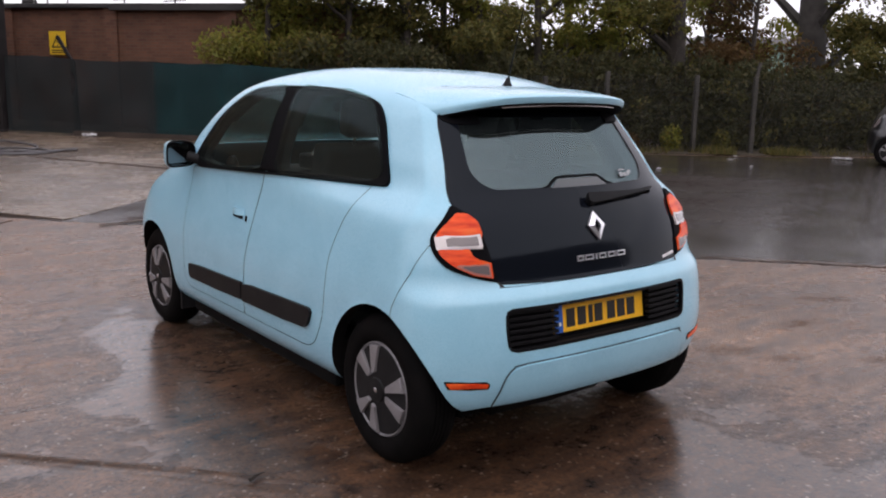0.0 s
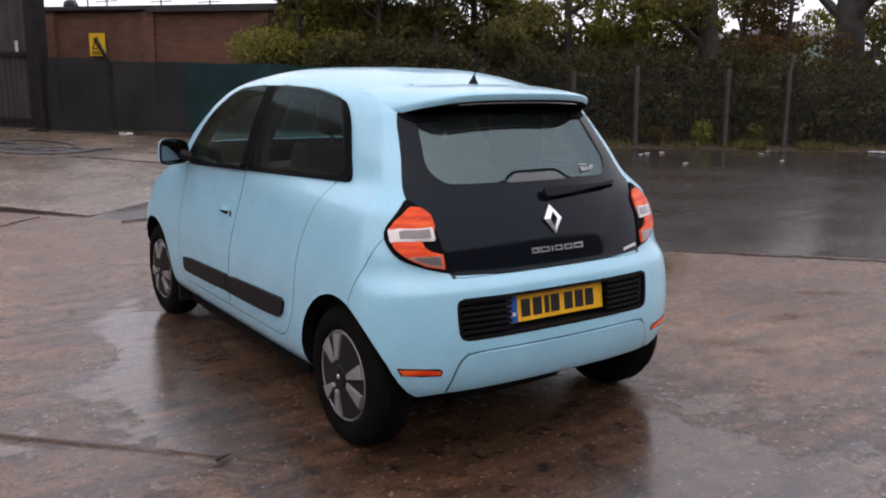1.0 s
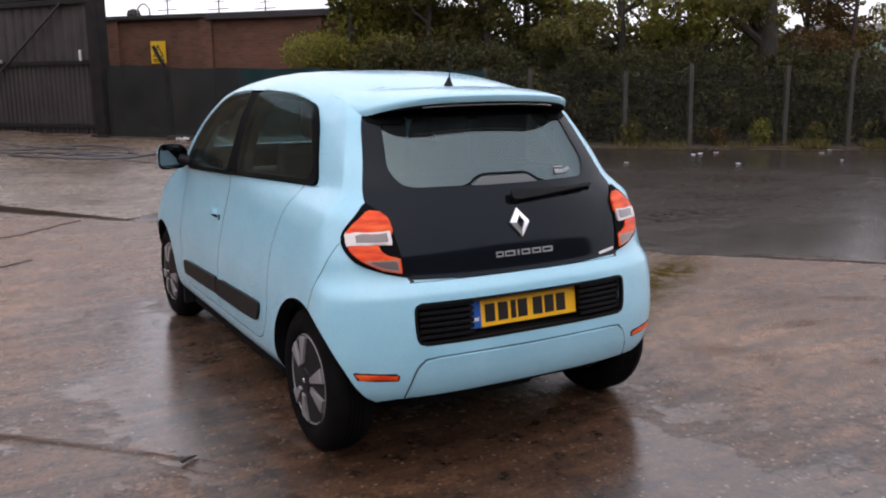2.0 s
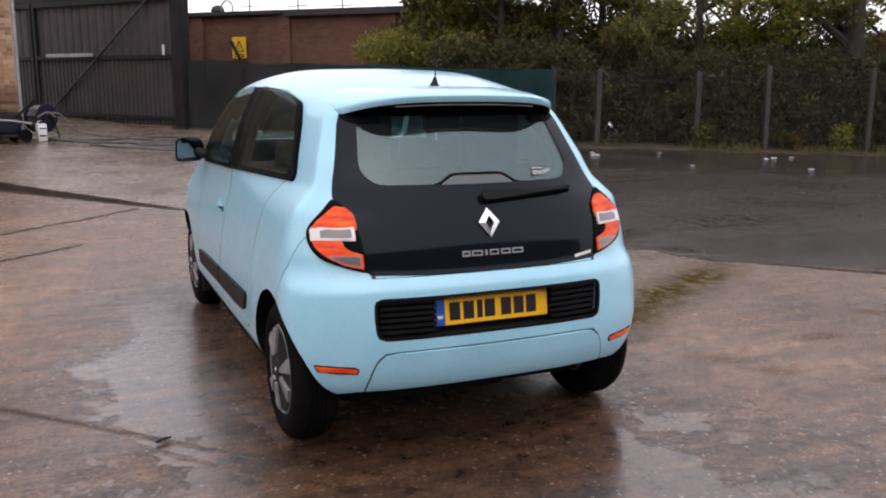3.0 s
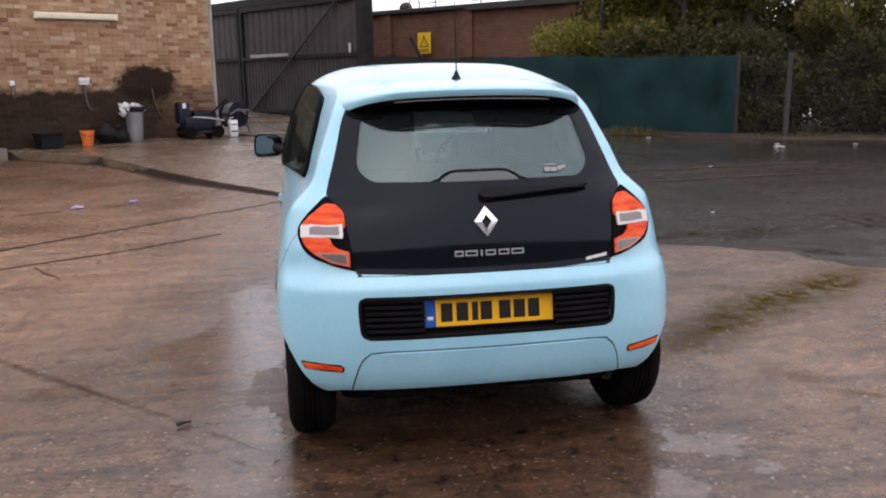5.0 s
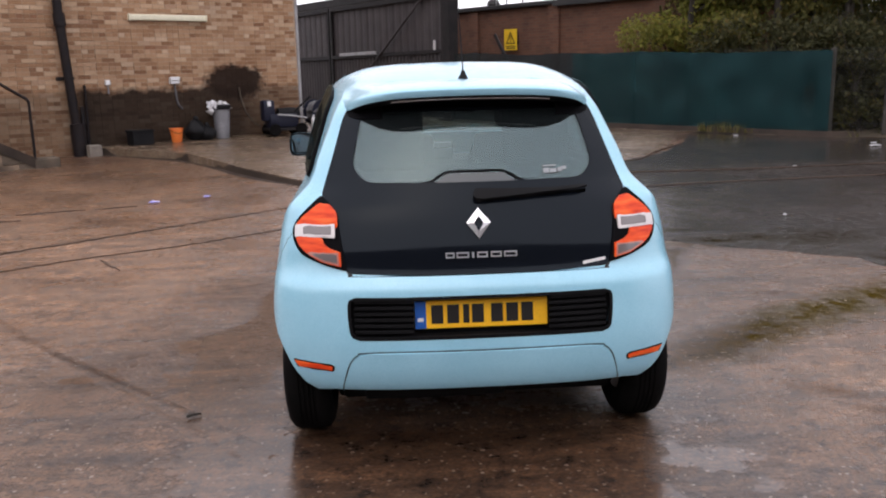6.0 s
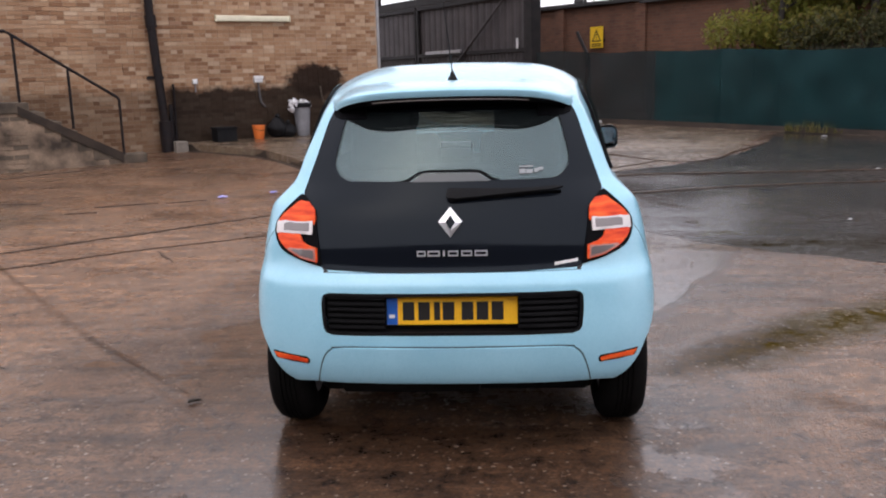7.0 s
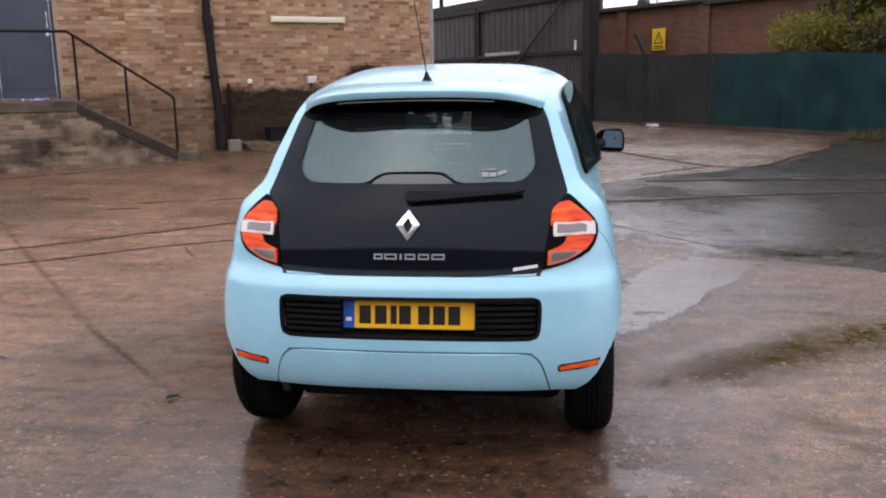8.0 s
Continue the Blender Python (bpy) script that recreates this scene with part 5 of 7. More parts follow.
slate_paint = worn("slate_blue_door_paint", (0.040, 0.050, 0.075), (0.055, 0.066, 0.095), 0.45, 3.0, 90.0, 0.1)
render_grey = worn("stained_cement_render", (0.13, 0.098, 0.070), (0.032, 0.024, 0.017), 0.85, 2.6, 40.0, 0.5)
damp_brick = worn("damp_pale_brickwork", (0.30, 0.215, 0.150), (0.030, 0.020, 0.013), 0.8, 2.6, 40.0, 0.5)
cream = worn("cream_plastic", (0.72, 0.68, 0.52), (0.66, 0.62, 0.47), 0.5, 5.0, 60.0, 0.05)
white_plastic = worn("white_plastic", (0.72, 0.72, 0.73), (0.6, 0.6, 0.62), 0.45, 5.0, 60.0, 0.05)
grey_plastic = worn("grey_dustbin_plastic", (0.22, 0.22, 0.235), (0.15, 0.15, 0.165), 0.5, 5.0, 60.0, 0.1)
orange_plastic = worn("orange_plastic", (0.80, 0.20, 0.035), (0.72, 0.16, 0.03), 0.45, 5.0, 60.0, 0.05)
black_plastic = worn("black_rubbish_plastic", (0.007, 0.007, 0.008), (0.014, 0.014, 0.015), 0.55, 6.0, 60.0, 0.4, spec=0.1)
navy = worn("navy_machine_paint", (0.006, 0.008, 0.020), (0.011, 0.012, 0.025), 0.5, 5.0, 60.0, 0.1, spec=0.25)
hose_rubber = worn("grey_hose_rubber", (0.10, 0.095, 0.10), (0.05, 0.047, 0.05), 0.5, 8.0, 60.0, 0.1)
violet_cloth = worn("violet_blue_plastic_sheet", (0.22, 0.20, 0.60), (0.58, 0.55, 0.85), 0.5, 30.0, 90.0, 0.3)
galvanised = worn("weathered_galvanised_steel", (0.36, 0.36, 0.37), (0.26, 0.25, 0.25), 0.5, 6.0, 80.0, 0.1, 0.6)

DOOR_L, DOOR_R, DOOR_B, DOOR_T = -8.30, -7.30, 1.25, 3.40
WALL_L, WALL_TOP, WALL_FOOT = -14.0, 6.2, -0.1


def build_wall():
    wall = tagged(empty("wall_building", WALL_X, WALL_Y, 0, WALL_TURN), "buff brick building wall, damp and sooty at its foot", "wall", kind="structure")
    bm = bmesh.new()
    box(bm, WALL_L, DOOR_L, 0.0, 0.30, WALL_FOOT, WALL_TOP)
    box(bm, DOOR_R, 0.0, 0.0, 0.30, WALL_FOOT, WALL_TOP)
    box(bm, DOOR_L, DOOR_R, 0.0, 0.30, DOOR_T, WALL_TOP)
    box(bm, DOOR_L, DOOR_R, 0.0, 0.30, WALL_FOOT, DOOR_B)
    box(bm, -0.30, 0.0, 0.30, 9.0, WALL_FOOT, WALL_TOP)
    part("core", bm, mortar, wall, "grey mortar and wall core")
    return wall


wall_building = build_wall()


def build_door():
    m = HOUSE
    door = part("door_1", boxed(DOOR_L + .06, DOOR_R - .06, .10, .145, DOOR_B + .03, DOOR_T - .06, .004, m), slate_paint, None)
    tagged(door, "slate blue steel door above the landing", "door", kind="structure")
    part("door_frame", boxed(DOOR_L, DOOR_L + .055, .06, .16, DOOR_B, DOOR_T, .004, m), slate_paint, door)
    part("door_frame", boxed(DOOR_R - .055, DOOR_R, .06, .16, DOOR_B, DOOR_T, .004, m), slate_paint, door)
    part("door_frame", boxed(DOOR_L, DOOR_R, .06, .16, DOOR_T - .055, DOOR_T, .004, m), slate_paint, door)
    part("door_threshold", boxed(DOOR_L, DOOR_R, .02, .30, DOOR_B - .01, DOOR_B + .025, .004, m), render_grey, door)
    part("door_handle", tube([m @ Vector(p) for p in ((-7.41, .06, 2.50), (-7.41, .045, 2.52), (-7.41, .045, 2.74), (-7.41, .06, 2.76))], .014, 8), white_plastic, door, "pale pull handle", smooth=True)
    part("door_lock", boxed(-7.44, -7.39, .085, .10, 2.36, 2.42, .004, m), white_plastic, door)
    part("door_panel", boxed(DOOR_L + .16, DOOR_R - .16, .094, .10, 1.45, 2.2, .004, m), slate_paint, door)


def build_landing():
    """A raised landing with a flight of six steps down along the wall, and its handrail."""
    land = tagged(empty("entrance_steps", *at_wall(-7.0, -.7, 0), WALL_TURN), "concrete landing and steps with stained brick sides", "steps")
    land.matrix_basis = HOUSE
    top, front = 1.25, -1.42
    part("landing_slab", boxed(-10.5, -6.98, front - .03, -.01, top - .17, top, .012), render_grey, land, "worn concrete landing slab")
    part("landing_base", boxed(-10.5, -7.02, front, -.02, -.05, top - .17), damp_brick, land, "damp pale brick base")
    n, run = 6, 0.235
    for i in range(n):
        z1 = top - (i + 1) * (top - .27) / (n + 0.0)
        x0 = -7.02 + run * i
        part("step", boxed(x0, x0 + run + .03, front - .012, -.02, z1 - .17 + .0, z1 + .003, .01), render_grey, land)
        if z1 - .17 > 0.02:
            part("step_base", boxed(x0, x0 + run, front, -.03, -.05, z1 - .165), damp_brick, land)
    g = [[(-7.15, front - .022, 1.06), (-5.55, front - .022, .16)], [(-7.15, front - .022, 1.20), (-5.42, front - .022, .26)]]
    part("stringer", shell(g, 0.02, .05), kerb_dark, land, "dark sloping edge strip")
    part("kerb_stone", boxed(-5.62, -5.22, front - .05, front + .25, .1, .34, .03), render_grey, land, "broken concrete block")
    # courses of pale stone in the base
    rng = random.Random(7)
    for r in range(12):
        x = -9.2 + 0.112 * (r % 2)
        while x < -7.1:
            w = 0.215
            if rng.random() < 0.8:
                part("brick", boxed(x, min(x + w, -7.03), front - .010, front + .05, .13 + r * .076, .13 + r * .076 + .064, .004), damp_brick if rng.random() < .5 else render_grey, land)
            x += w + .012
    rail = tagged(empty("handrail"), "black iron handrail beside the steps", "handrail")
    rail.matrix_basis = HOUSE
    y = front + .03
    part("top_rail", tube([(-10.4, y, 2.36), (-7.2, y, 2.36), (-7.12, y, 2.31), (-5.62, y, 1.29), (-5.585, y, 1.24)], .024, 8), black_iron, rail, smooth=True)
    for x, z0, z1 in ((-5.585, .28, 1.25), (-6.34, .80, 1.76), (-7.10, 1.25, 2.28), (-8.75, 1.25, 2.35), (-10.3, 1.25, 2.35)):
        part("post", tube([(x, y, z0), (x, y, z1)], .022, 8), black_iron, rail, smooth=True)
    sheet_bm = bmesh.new()
    pts = [[(-7.95 + .40 * i / 12, front + .20 + .22 * j / 5 + .03 * noise.noise((i * .7, j * .6, 1)), top + .015 + .07 * abs(noise.noise((i * .5, j * .8, 4)))) for i in range(13)] for j in range(6)]
    rag = part("plastic_sheet", shell(pts, 0.0, .006, sheet_bm), violet_cloth, None)
    rag.matrix_basis = HOUSE
    tagged(rag, "crumpled violet plastic sheet on the landing", "plastic sheet")


def build_wall_things():
    pipe = tagged(part("downpipe", tube([HOUSE @ Vector(p) for p in ((-4.68, -.13, 6.0), (-4.68, -.13, 2.70), (-4.67, -.13, 2.55), (-4.58, -.13, .95), (-4.545, -.13, .42), (-4.54, -.13, .12))], .078, 14), black_iron, None, smooth=True), "thick black cast-iron downpipe on the brick wall", "downpipe")
    part("collar", tube([HOUSE @ Vector((-4.675, -.13, 2.72)), HOUSE @ Vector((-4.66, -.13, 2.50))], .100, 14), black_iron, pipe, smooth=True)
    part("foot", tube([HOUSE @ Vector((-4.56, -.13, .80)), HOUSE @ Vector((-4.555, -.13, .68)), HOUSE @ Vector((-4.54, -.14, .12))], .125, 14), black_iron, pipe, smooth=True)
    for z in (1.6, 3.8, 5.2):
        part("bracket", boxed(-4.80, -4.50, -.06, .0, z - .03, z + .03, .006, HOUSE), black_iron, pipe)
    thin = tagged(part("waste_pipe", tube([HOUSE @ Vector(p) for p in ((-4.34, .0, 1.46), (-4.34, -.05, 1.45), (-4.34, -.06, 1.40), (-4.36, -.06, .32))], .022, 8), black_iron, None, smooth=True), "thin black waste pipe on the brick wall", "pipe")
    part("elbow", boxed(-4.45, -4.38, -.05, -.0, .36, 1.1, .01, HOUSE), black_iron, thin)
    tagged(part("concrete_block", boxed(-4.47, -4.24, -.42, -.20, .15, .42, .02, HOUSE), worn("pale_cement", (.22, .19, .16), (.14, .12, .10), .8, 5, 40, .3), None), "pale concrete block at the foot of the pipe", "block")
    lamp = tagged(part("strip_light", boxed(-3.43, -1.97, -.10, -.03, 2.625, 2.735, .018, HOUSE), cream, None, smooth=True), "unlit cream strip light on the brick wall", "wall light")
    part("base_plate", boxed(-3.40, -2.0, -.035, -.0, 2.645, 2.715, .004, HOUSE), white_plastic, lamp)
    for x in (-3.45, -1.975):
        part("end_cap", boxed(x, x + .025, -.108, -.022, 2.617, 2.743, .008, HOUSE), cream, lamp)
    a = tagged(part("junction_box", boxed(-3.97, -3.88, -.06, -.0, 1.465, 1.555, .008, HOUSE), white_plastic, None), "small white junction box on the brick wall", "junction box")
    part("cover", boxed(-3.96, -3.89, -.066, -.058, 1.475, 1.545, .003, HOUSE), white_plastic, a)
    part("cable", tube([HOUSE @ Vector((-3.92, -.03, 1.46)), HOUSE @ Vector((-3.92, -.03, 1.31))], .014, 6), grey_plastic, a)
    b = tagged(part("socket_box", boxed(-2.77, -2.60, -.10, -.0, 1.46, 1.58, .012, HOUSE), white_plastic, None), "pale weatherproof socket box with a grey conduit", "socket")
    part("hood", boxed(-2.78, -2.59, -.115, -.07, 1.52, 1.59, .01, HOUSE), white_plastic, b)
    part("conduit", tube([HOUSE @ Vector(p) for p in ((-2.68, -.04, 1.46), (-2.66, -.04, 1.2), (-2.64, -.04, 1.08), (-2.56, -.04, .98))], .018, 6), hose_rubber, b)
    tagged(part("corner_strip", boxed(-.005, .055, -.02, .06, .2, 6.1, .006, HOUSE), galvanised, None), "grey steel corner guard on the building", "corner guard", kind="structure")
    c = tagged(part("wall_cable", tube([HOUSE @ Vector(p) for p in ((-1.36, -.03, 1.36), (-1.34, -.04, 1.15), (-1.25, -.06, .85), (-1.12, -.10, .65), (-1.0, -.16, .56))], .014, 6), render_grey, None, smooth=True), "pale cable hanging down the brick wall", "cable")


build_door()
build_landing()
build_wall_things()

# ---- the sheeted yard gate, its post and the shed end behind
GATE_X, GATE_Y, GATE_TURN = 3.78, 20.90, -56.0
YARD_GATE = pose(GATE_X, GATE_Y, 0, 0, 0, GATE_TURN)
sheeting = worn("dark_profiled_steel", (0.044, 0.039, 0.042), (0.064, 0.056, 0.058), 0.6, 1.5, 60.0, 0.1, 0.0, spec=0.25)
dark_steel = worn("near_black_steel_frame", (0.010, 0.009, 0.010), (0.020, 0.017, 0.017), 0.6, 4.0, 60.0, 0.1, 0.0, spec=0.2)
red_brick = material("dark_red_brickwork", (0.16, 0.065, 0.04), 0.85)


def corrugated(x0, x1, z0, z1, y, depth=.035, pitch=.16):
    g0, x = [], x0
    while x < x1 - 1e-6:
        for dx, dy in ((0, 0), (.25, 0), (.38, -depth), (.86, -depth)):
            if x + dx * pitch < x1:
                g0.append((x + dx * pitch, y + dy))
        x += pitch
    g0.append((x1, y))
    grid = [[(a, b, z) for a, b in g0] for z in (z0, z1)]
    return shell(grid, 0.0, .004)


def build_gate():
    for k, (x0, x1) in enumerate(((-5.55, -.06), (-11.0, -5.62))):
        gate = tagged(empty("yard_gate"), "tall dark profiled steel gate leaf with a diagonal brace", "gate", "leaves of the yard gate")
        gate.matrix_basis = YARD_GATE
        part("sheet", corrugated(x0, x1, .44, 2.05, .03), sheeting, gate)
        part("sheet", corrugated(x0, x1, 2.12, 3.42, .045, .02, .32), sheeting, gate)
        for z, h in ((.58, .10), (2.03, .10), (3.38, .12)):
            part("rail", boxed(x0, x1, -.06, .0, z, z + h, .008), dark_steel, gate)
        for x in (x0, x1 - .10):
            part("stile", boxed(x, x + .10, -.062, .02, .50, 3.5, .008), dark_steel, gate)
        if k == 0:
            part("brace", tube([(-5.1, -.07, .62), (-.9, -.07, 3.42)], .032, 6), sheeting, gate)
            bar_ob = part("latch_plate", boxed(-.46, -.40, -.085, -.05, 2.12, 2.36, .006), white_plastic, gate, "pale latch plate")
            part("name_board", boxed(-5.0, -3.07, -.10, -.05, 2.10, 2.19, .008), galvanised, gate, "pale grey metal strip")
    head = tagged(part("beam", boxed(-11.0, .3, -.02, .25, 3.52, 3.74, .01, YARD_GATE), dark_steel, None), "dark steel beam over the gate", "beam", kind="structure")
    post = tagged(part("gate_post", boxed(-.04, .24, -.12, .16, .1, 5.2, .012, YARD_GATE), dark_steel, None), "tall near-black steel gate post", "gate post")
    part("base_plate", boxed(-.14, .34, -.22, .26, .30, .44, .01, YARD_GATE), dark_steel, post)
    # roof light and eaves of the shed beyond the gate
    shed = tagged(empty("shed"), "dark open shed roof behind the gate", "shed", kind="structure")
    shed.matrix_basis = YARD_GATE
    part("roof_edge", boxed(-11.0, .24, .6, .9, 4.55, 4.9, .01), dark_steel, shed)
    part("side_sheet", corrugated(-11.0, -6.2, .2, 4.6, 5.0), sheeting, shed)
    for x in (-8.6, -4.4, -2.2):
        part("hanging_rail", boxed(x, x + .12, .2, .3, 3.7, 4.6, .006), dark_steel, shed)


build_gate()

# ---- the low brick building behind the fence, with the warning sign
BACK_X, BACK_Y, BACK_TURN = 5.8, 23.6, -48.0
BACK = pose(BACK_X, BACK_Y, 0, 0, 0, BACK_TURN)
rb = node(red_brick, "ShaderNodeTexBrick", Scale=1.0)
rb.inputs["Color1"].default_value, rb.inputs["Color2"].default_value, rb.inputs["Mortar"].default_value = (0.095, 0.040, 0.024, 1), (0.135, 0.058, 0.033, 1), (0.11, 0.068, 0.046, 1)
rb.inputs["Brick Width"].default_value, rb.inputs["Row Height"].default_value, rb.inputs["Mortar Size"].default_value = 0.225, 0.075, 0.008
rk = node(red_brick, "ShaderNodeMapping")
rk.inputs["Rotation"].default_value = (radians(90), 0, 0)
link(red_brick, coords(red_brick), rk.inputs["Vector"])
link(red_brick, rk.outputs[0], rb.inputs["Vector"])
link(red_brick, mixed(red_brick, 0.8, rb.outputs["Color"], ramp(red_brick, noise_of(red_brick, 1.6, 6.0), [(0.3, (0.6, 0.58, 0.56)), (0.7, (1.25, 1.2, 1.15))]), "MULTIPLY"), shader(red_brick).inputs["Base Color"])
bumped(red_brick, rb.outputs["Fac"], -0.5, 0.006)
felt = worn("black_roof_felt", (0.016, 0.015, 0.016), (0.03, 0.028, 0.028), 0.7, 3.0, 50.0, 0.2)
sign_yellow = worn("yellow_sign_enamel", (0.78, 0.50, 0.02), (0.72, 0.45, 0.02), 0.4, 4.0, 60.0, 0.03)


def build_back():
    house = tagged(empty("outbuilding"), "low dark red brick outbuilding with a flat felt roof", "building")
    house.matrix_basis = BACK
    part("wall", boxed(-6.5, 7.5, 0, .25, -.2, 3.27), red_brick, house, "dark red brick wall")
    part("wall", boxed(-6.5, -6.25, .25, 4.5, -.2, 3.27), red_brick, house, "dark red brick wall")
    part("wall", boxed(7.25, 7.5, .25, 4.5, -.2, 3.27), red_brick, house, "dark red brick wall")
    for x in (-4.6, -1.42, 1.46, 4.6):
        part("pier", boxed(x - .17, x + .17, -.09, 0, -.2, 3.25), red_brick, house, "brick pier")
    part("roof", boxed(-6.7, 7.7, -.16, 4.7, 3.26, 3.37, .015), felt, house, "black felt flat roof")
    part("fascia", boxed(1.5, 7.7, -.20, -.165, 3.20, 3.36, .006), felt, house)
    for x, h in ((-.06, .75), (1.52, .62), (2.9, .5)):
        mast = tagged(empty("roof_aerial"), "thin metal aerial on the flat roof", "aerial", "aerials on the flat roof")
        mast.matrix_basis = BACK @ pose(x, .5, 3.37)
        part("mast", tube([(0, 0, 0), (0, 0, h)], .016, 6), dark_steel, mast)
        part("cross_bar", tube([(-.32, 0, h * .22), (.30, 0, h * .25)], .012, 6), dark_steel, mast)
        part("element", tube([(-.14, 0, h * .55), (.16, 0, h * .55)], .010, 6), dark_steel, mast)
    loop = tagged(part("roof_pipe", tube(arc([(-.95, .4, 3.36), (-.93, .4, 3.6), (-.75, .4, 3.72), (-.58, .4, 3.6), (-.56, .4, 3.40)], .05), .022, 8), galvanised, None, smooth=True), "bent grey pipe loop on the flat roof", "pipe")
    loop.matrix_basis = BACK
    vent = tagged(part("roof_vent", lathe([(.16, 0), (.19, .10), (.15, .20), (.05, .25)], 16), felt, None, smooth=True), "dark domed vent on the flat roof", "vent")
    vent.matrix_basis = BACK @ pose(-1.15, .5, 3.36)
    sign = tagged(part("warning_sign", boxed(-.23, .23, -.112, -.10, 2.13, 2.70, .004, BACK), sign_yellow, None), "yellow warning sign with a black triangle on the brick wall", "sign")
    tri_bm = bmesh.new()
    outer, inner = [(-.17, 2.30), (.17, 2.30), (0, 2.63)], [(-.115, 2.33), (.115, 2.33), (0, 2.56)]
    a = [tri_bm.verts.new(BACK @ Vector((x, -.1145, z))) for x, z in outer]
    b = [tri_bm.verts.new(BACK @ Vector((x, -.1145, z))) for x, z in inner]
    for j in range(3):
        tri_bm.faces.new((a[j], a[(j + 1) % 3], b[(j + 1) % 3], b[j]))
    part("triangle", tri_bm, letter_black, sign)
    part("bolt_mark", tube([BACK @ Vector(p) for p in ((.02, -.115, 2.50), (-.03, -.115, 2.43), (.03, -.115, 2.42), (-.01, -.115, 2.35))], .012, 4), letter_black, sign)
    for z in (2.235, 2.185):
        part("print", boxed(-.17, .17, -.116, -.112, z - .014, z + .014, 0, BACK), letter_black, sign)
    part("sign_batten", boxed(-.2, .2, -.10, 0, 2.3, 2.36, .004, BACK), dark_steel, sign)


build_back()

# ---- plain walls added out of view behind the camera; the south one darkens reflections
closing = worn("plain_grey_brown_cladding", (0.055, 0.052, 0.052), (0.075, 0.070, 0.068), 0.8, 0.6, 10.0, 0.1)
for name, x0, x1, y0, y1, h in (("added_wall_south", -20, 26, -15.5, -15, 7.5), ("added_wall_west", -20.5, -20, -15, 9, 5.5)):
    tagged(part(name, boxed(x0, x1, y0, y1, -.2, h), closing, None), "plain grey-brown wall added out of view", "wall", kind="structure")


# ---- things at the foot of the building
def stand(x, y):
    """Height of the apron or the yard by the building."""
    p = at_wall(x, y)
    return rise(p.x, p.y) + 0.006 + 0.125 * min(1.0, max(0.0, (2.5 - p.x) / 3.4))


def thing_at(name, x, y, label, category, turn=0.0, group=""):
    p = at_wall(x, y)
    return tagged(empty(name, p.x, p.y, stand(x, y), WALL_TURN + turn), label, category, group)


def crumple(r, h, seed, squash=1.0, n=20, rows=10):
    """A slumped bag."""
    prof = [(r * max(0.0, math.sin(math.pi * (0.08 + 0.92 * i / rows))) ** .6 * (1 - .35 * i / rows) + .01, h * (i / rows)) for i in range(rows + 1)]
    bm = lathe(prof, n)
    for v in bm.verts:
        k = 1 + .28 * noise.noise((v.co.x * 7 + seed, v.co.y * 7, v.co.z * 7))
        v.co.x, v.co.y = v.co.x * k, v.co.y * k * squash
        v.co.z *= 1 + .15 * noise.noise((v.co.x * 5, v.co.y * 5, seed)) * (v.co.z > .05)
    return bm


def rag(w, seed):
    """A crumpled sheet with deep folds and a torn edge."""
    g = []
    for j in range(9):
        row = []
        for i in range(9):
            u, v = i / 8 - .5, j / 8 - .5
            k = 1 + .5 * noise.noise((u * 5 + seed, v * 5, 1.0))
            row.append((u * w * k, v * w * k, w * (.55 * noise.noise((u * 4.2 + seed, v * 4.2, seed)) + .22 * noise.noise((u * 11, v * 11 + seed, 3.0)))))
        g.append(row)
    return shell(g, 0.0, .004)


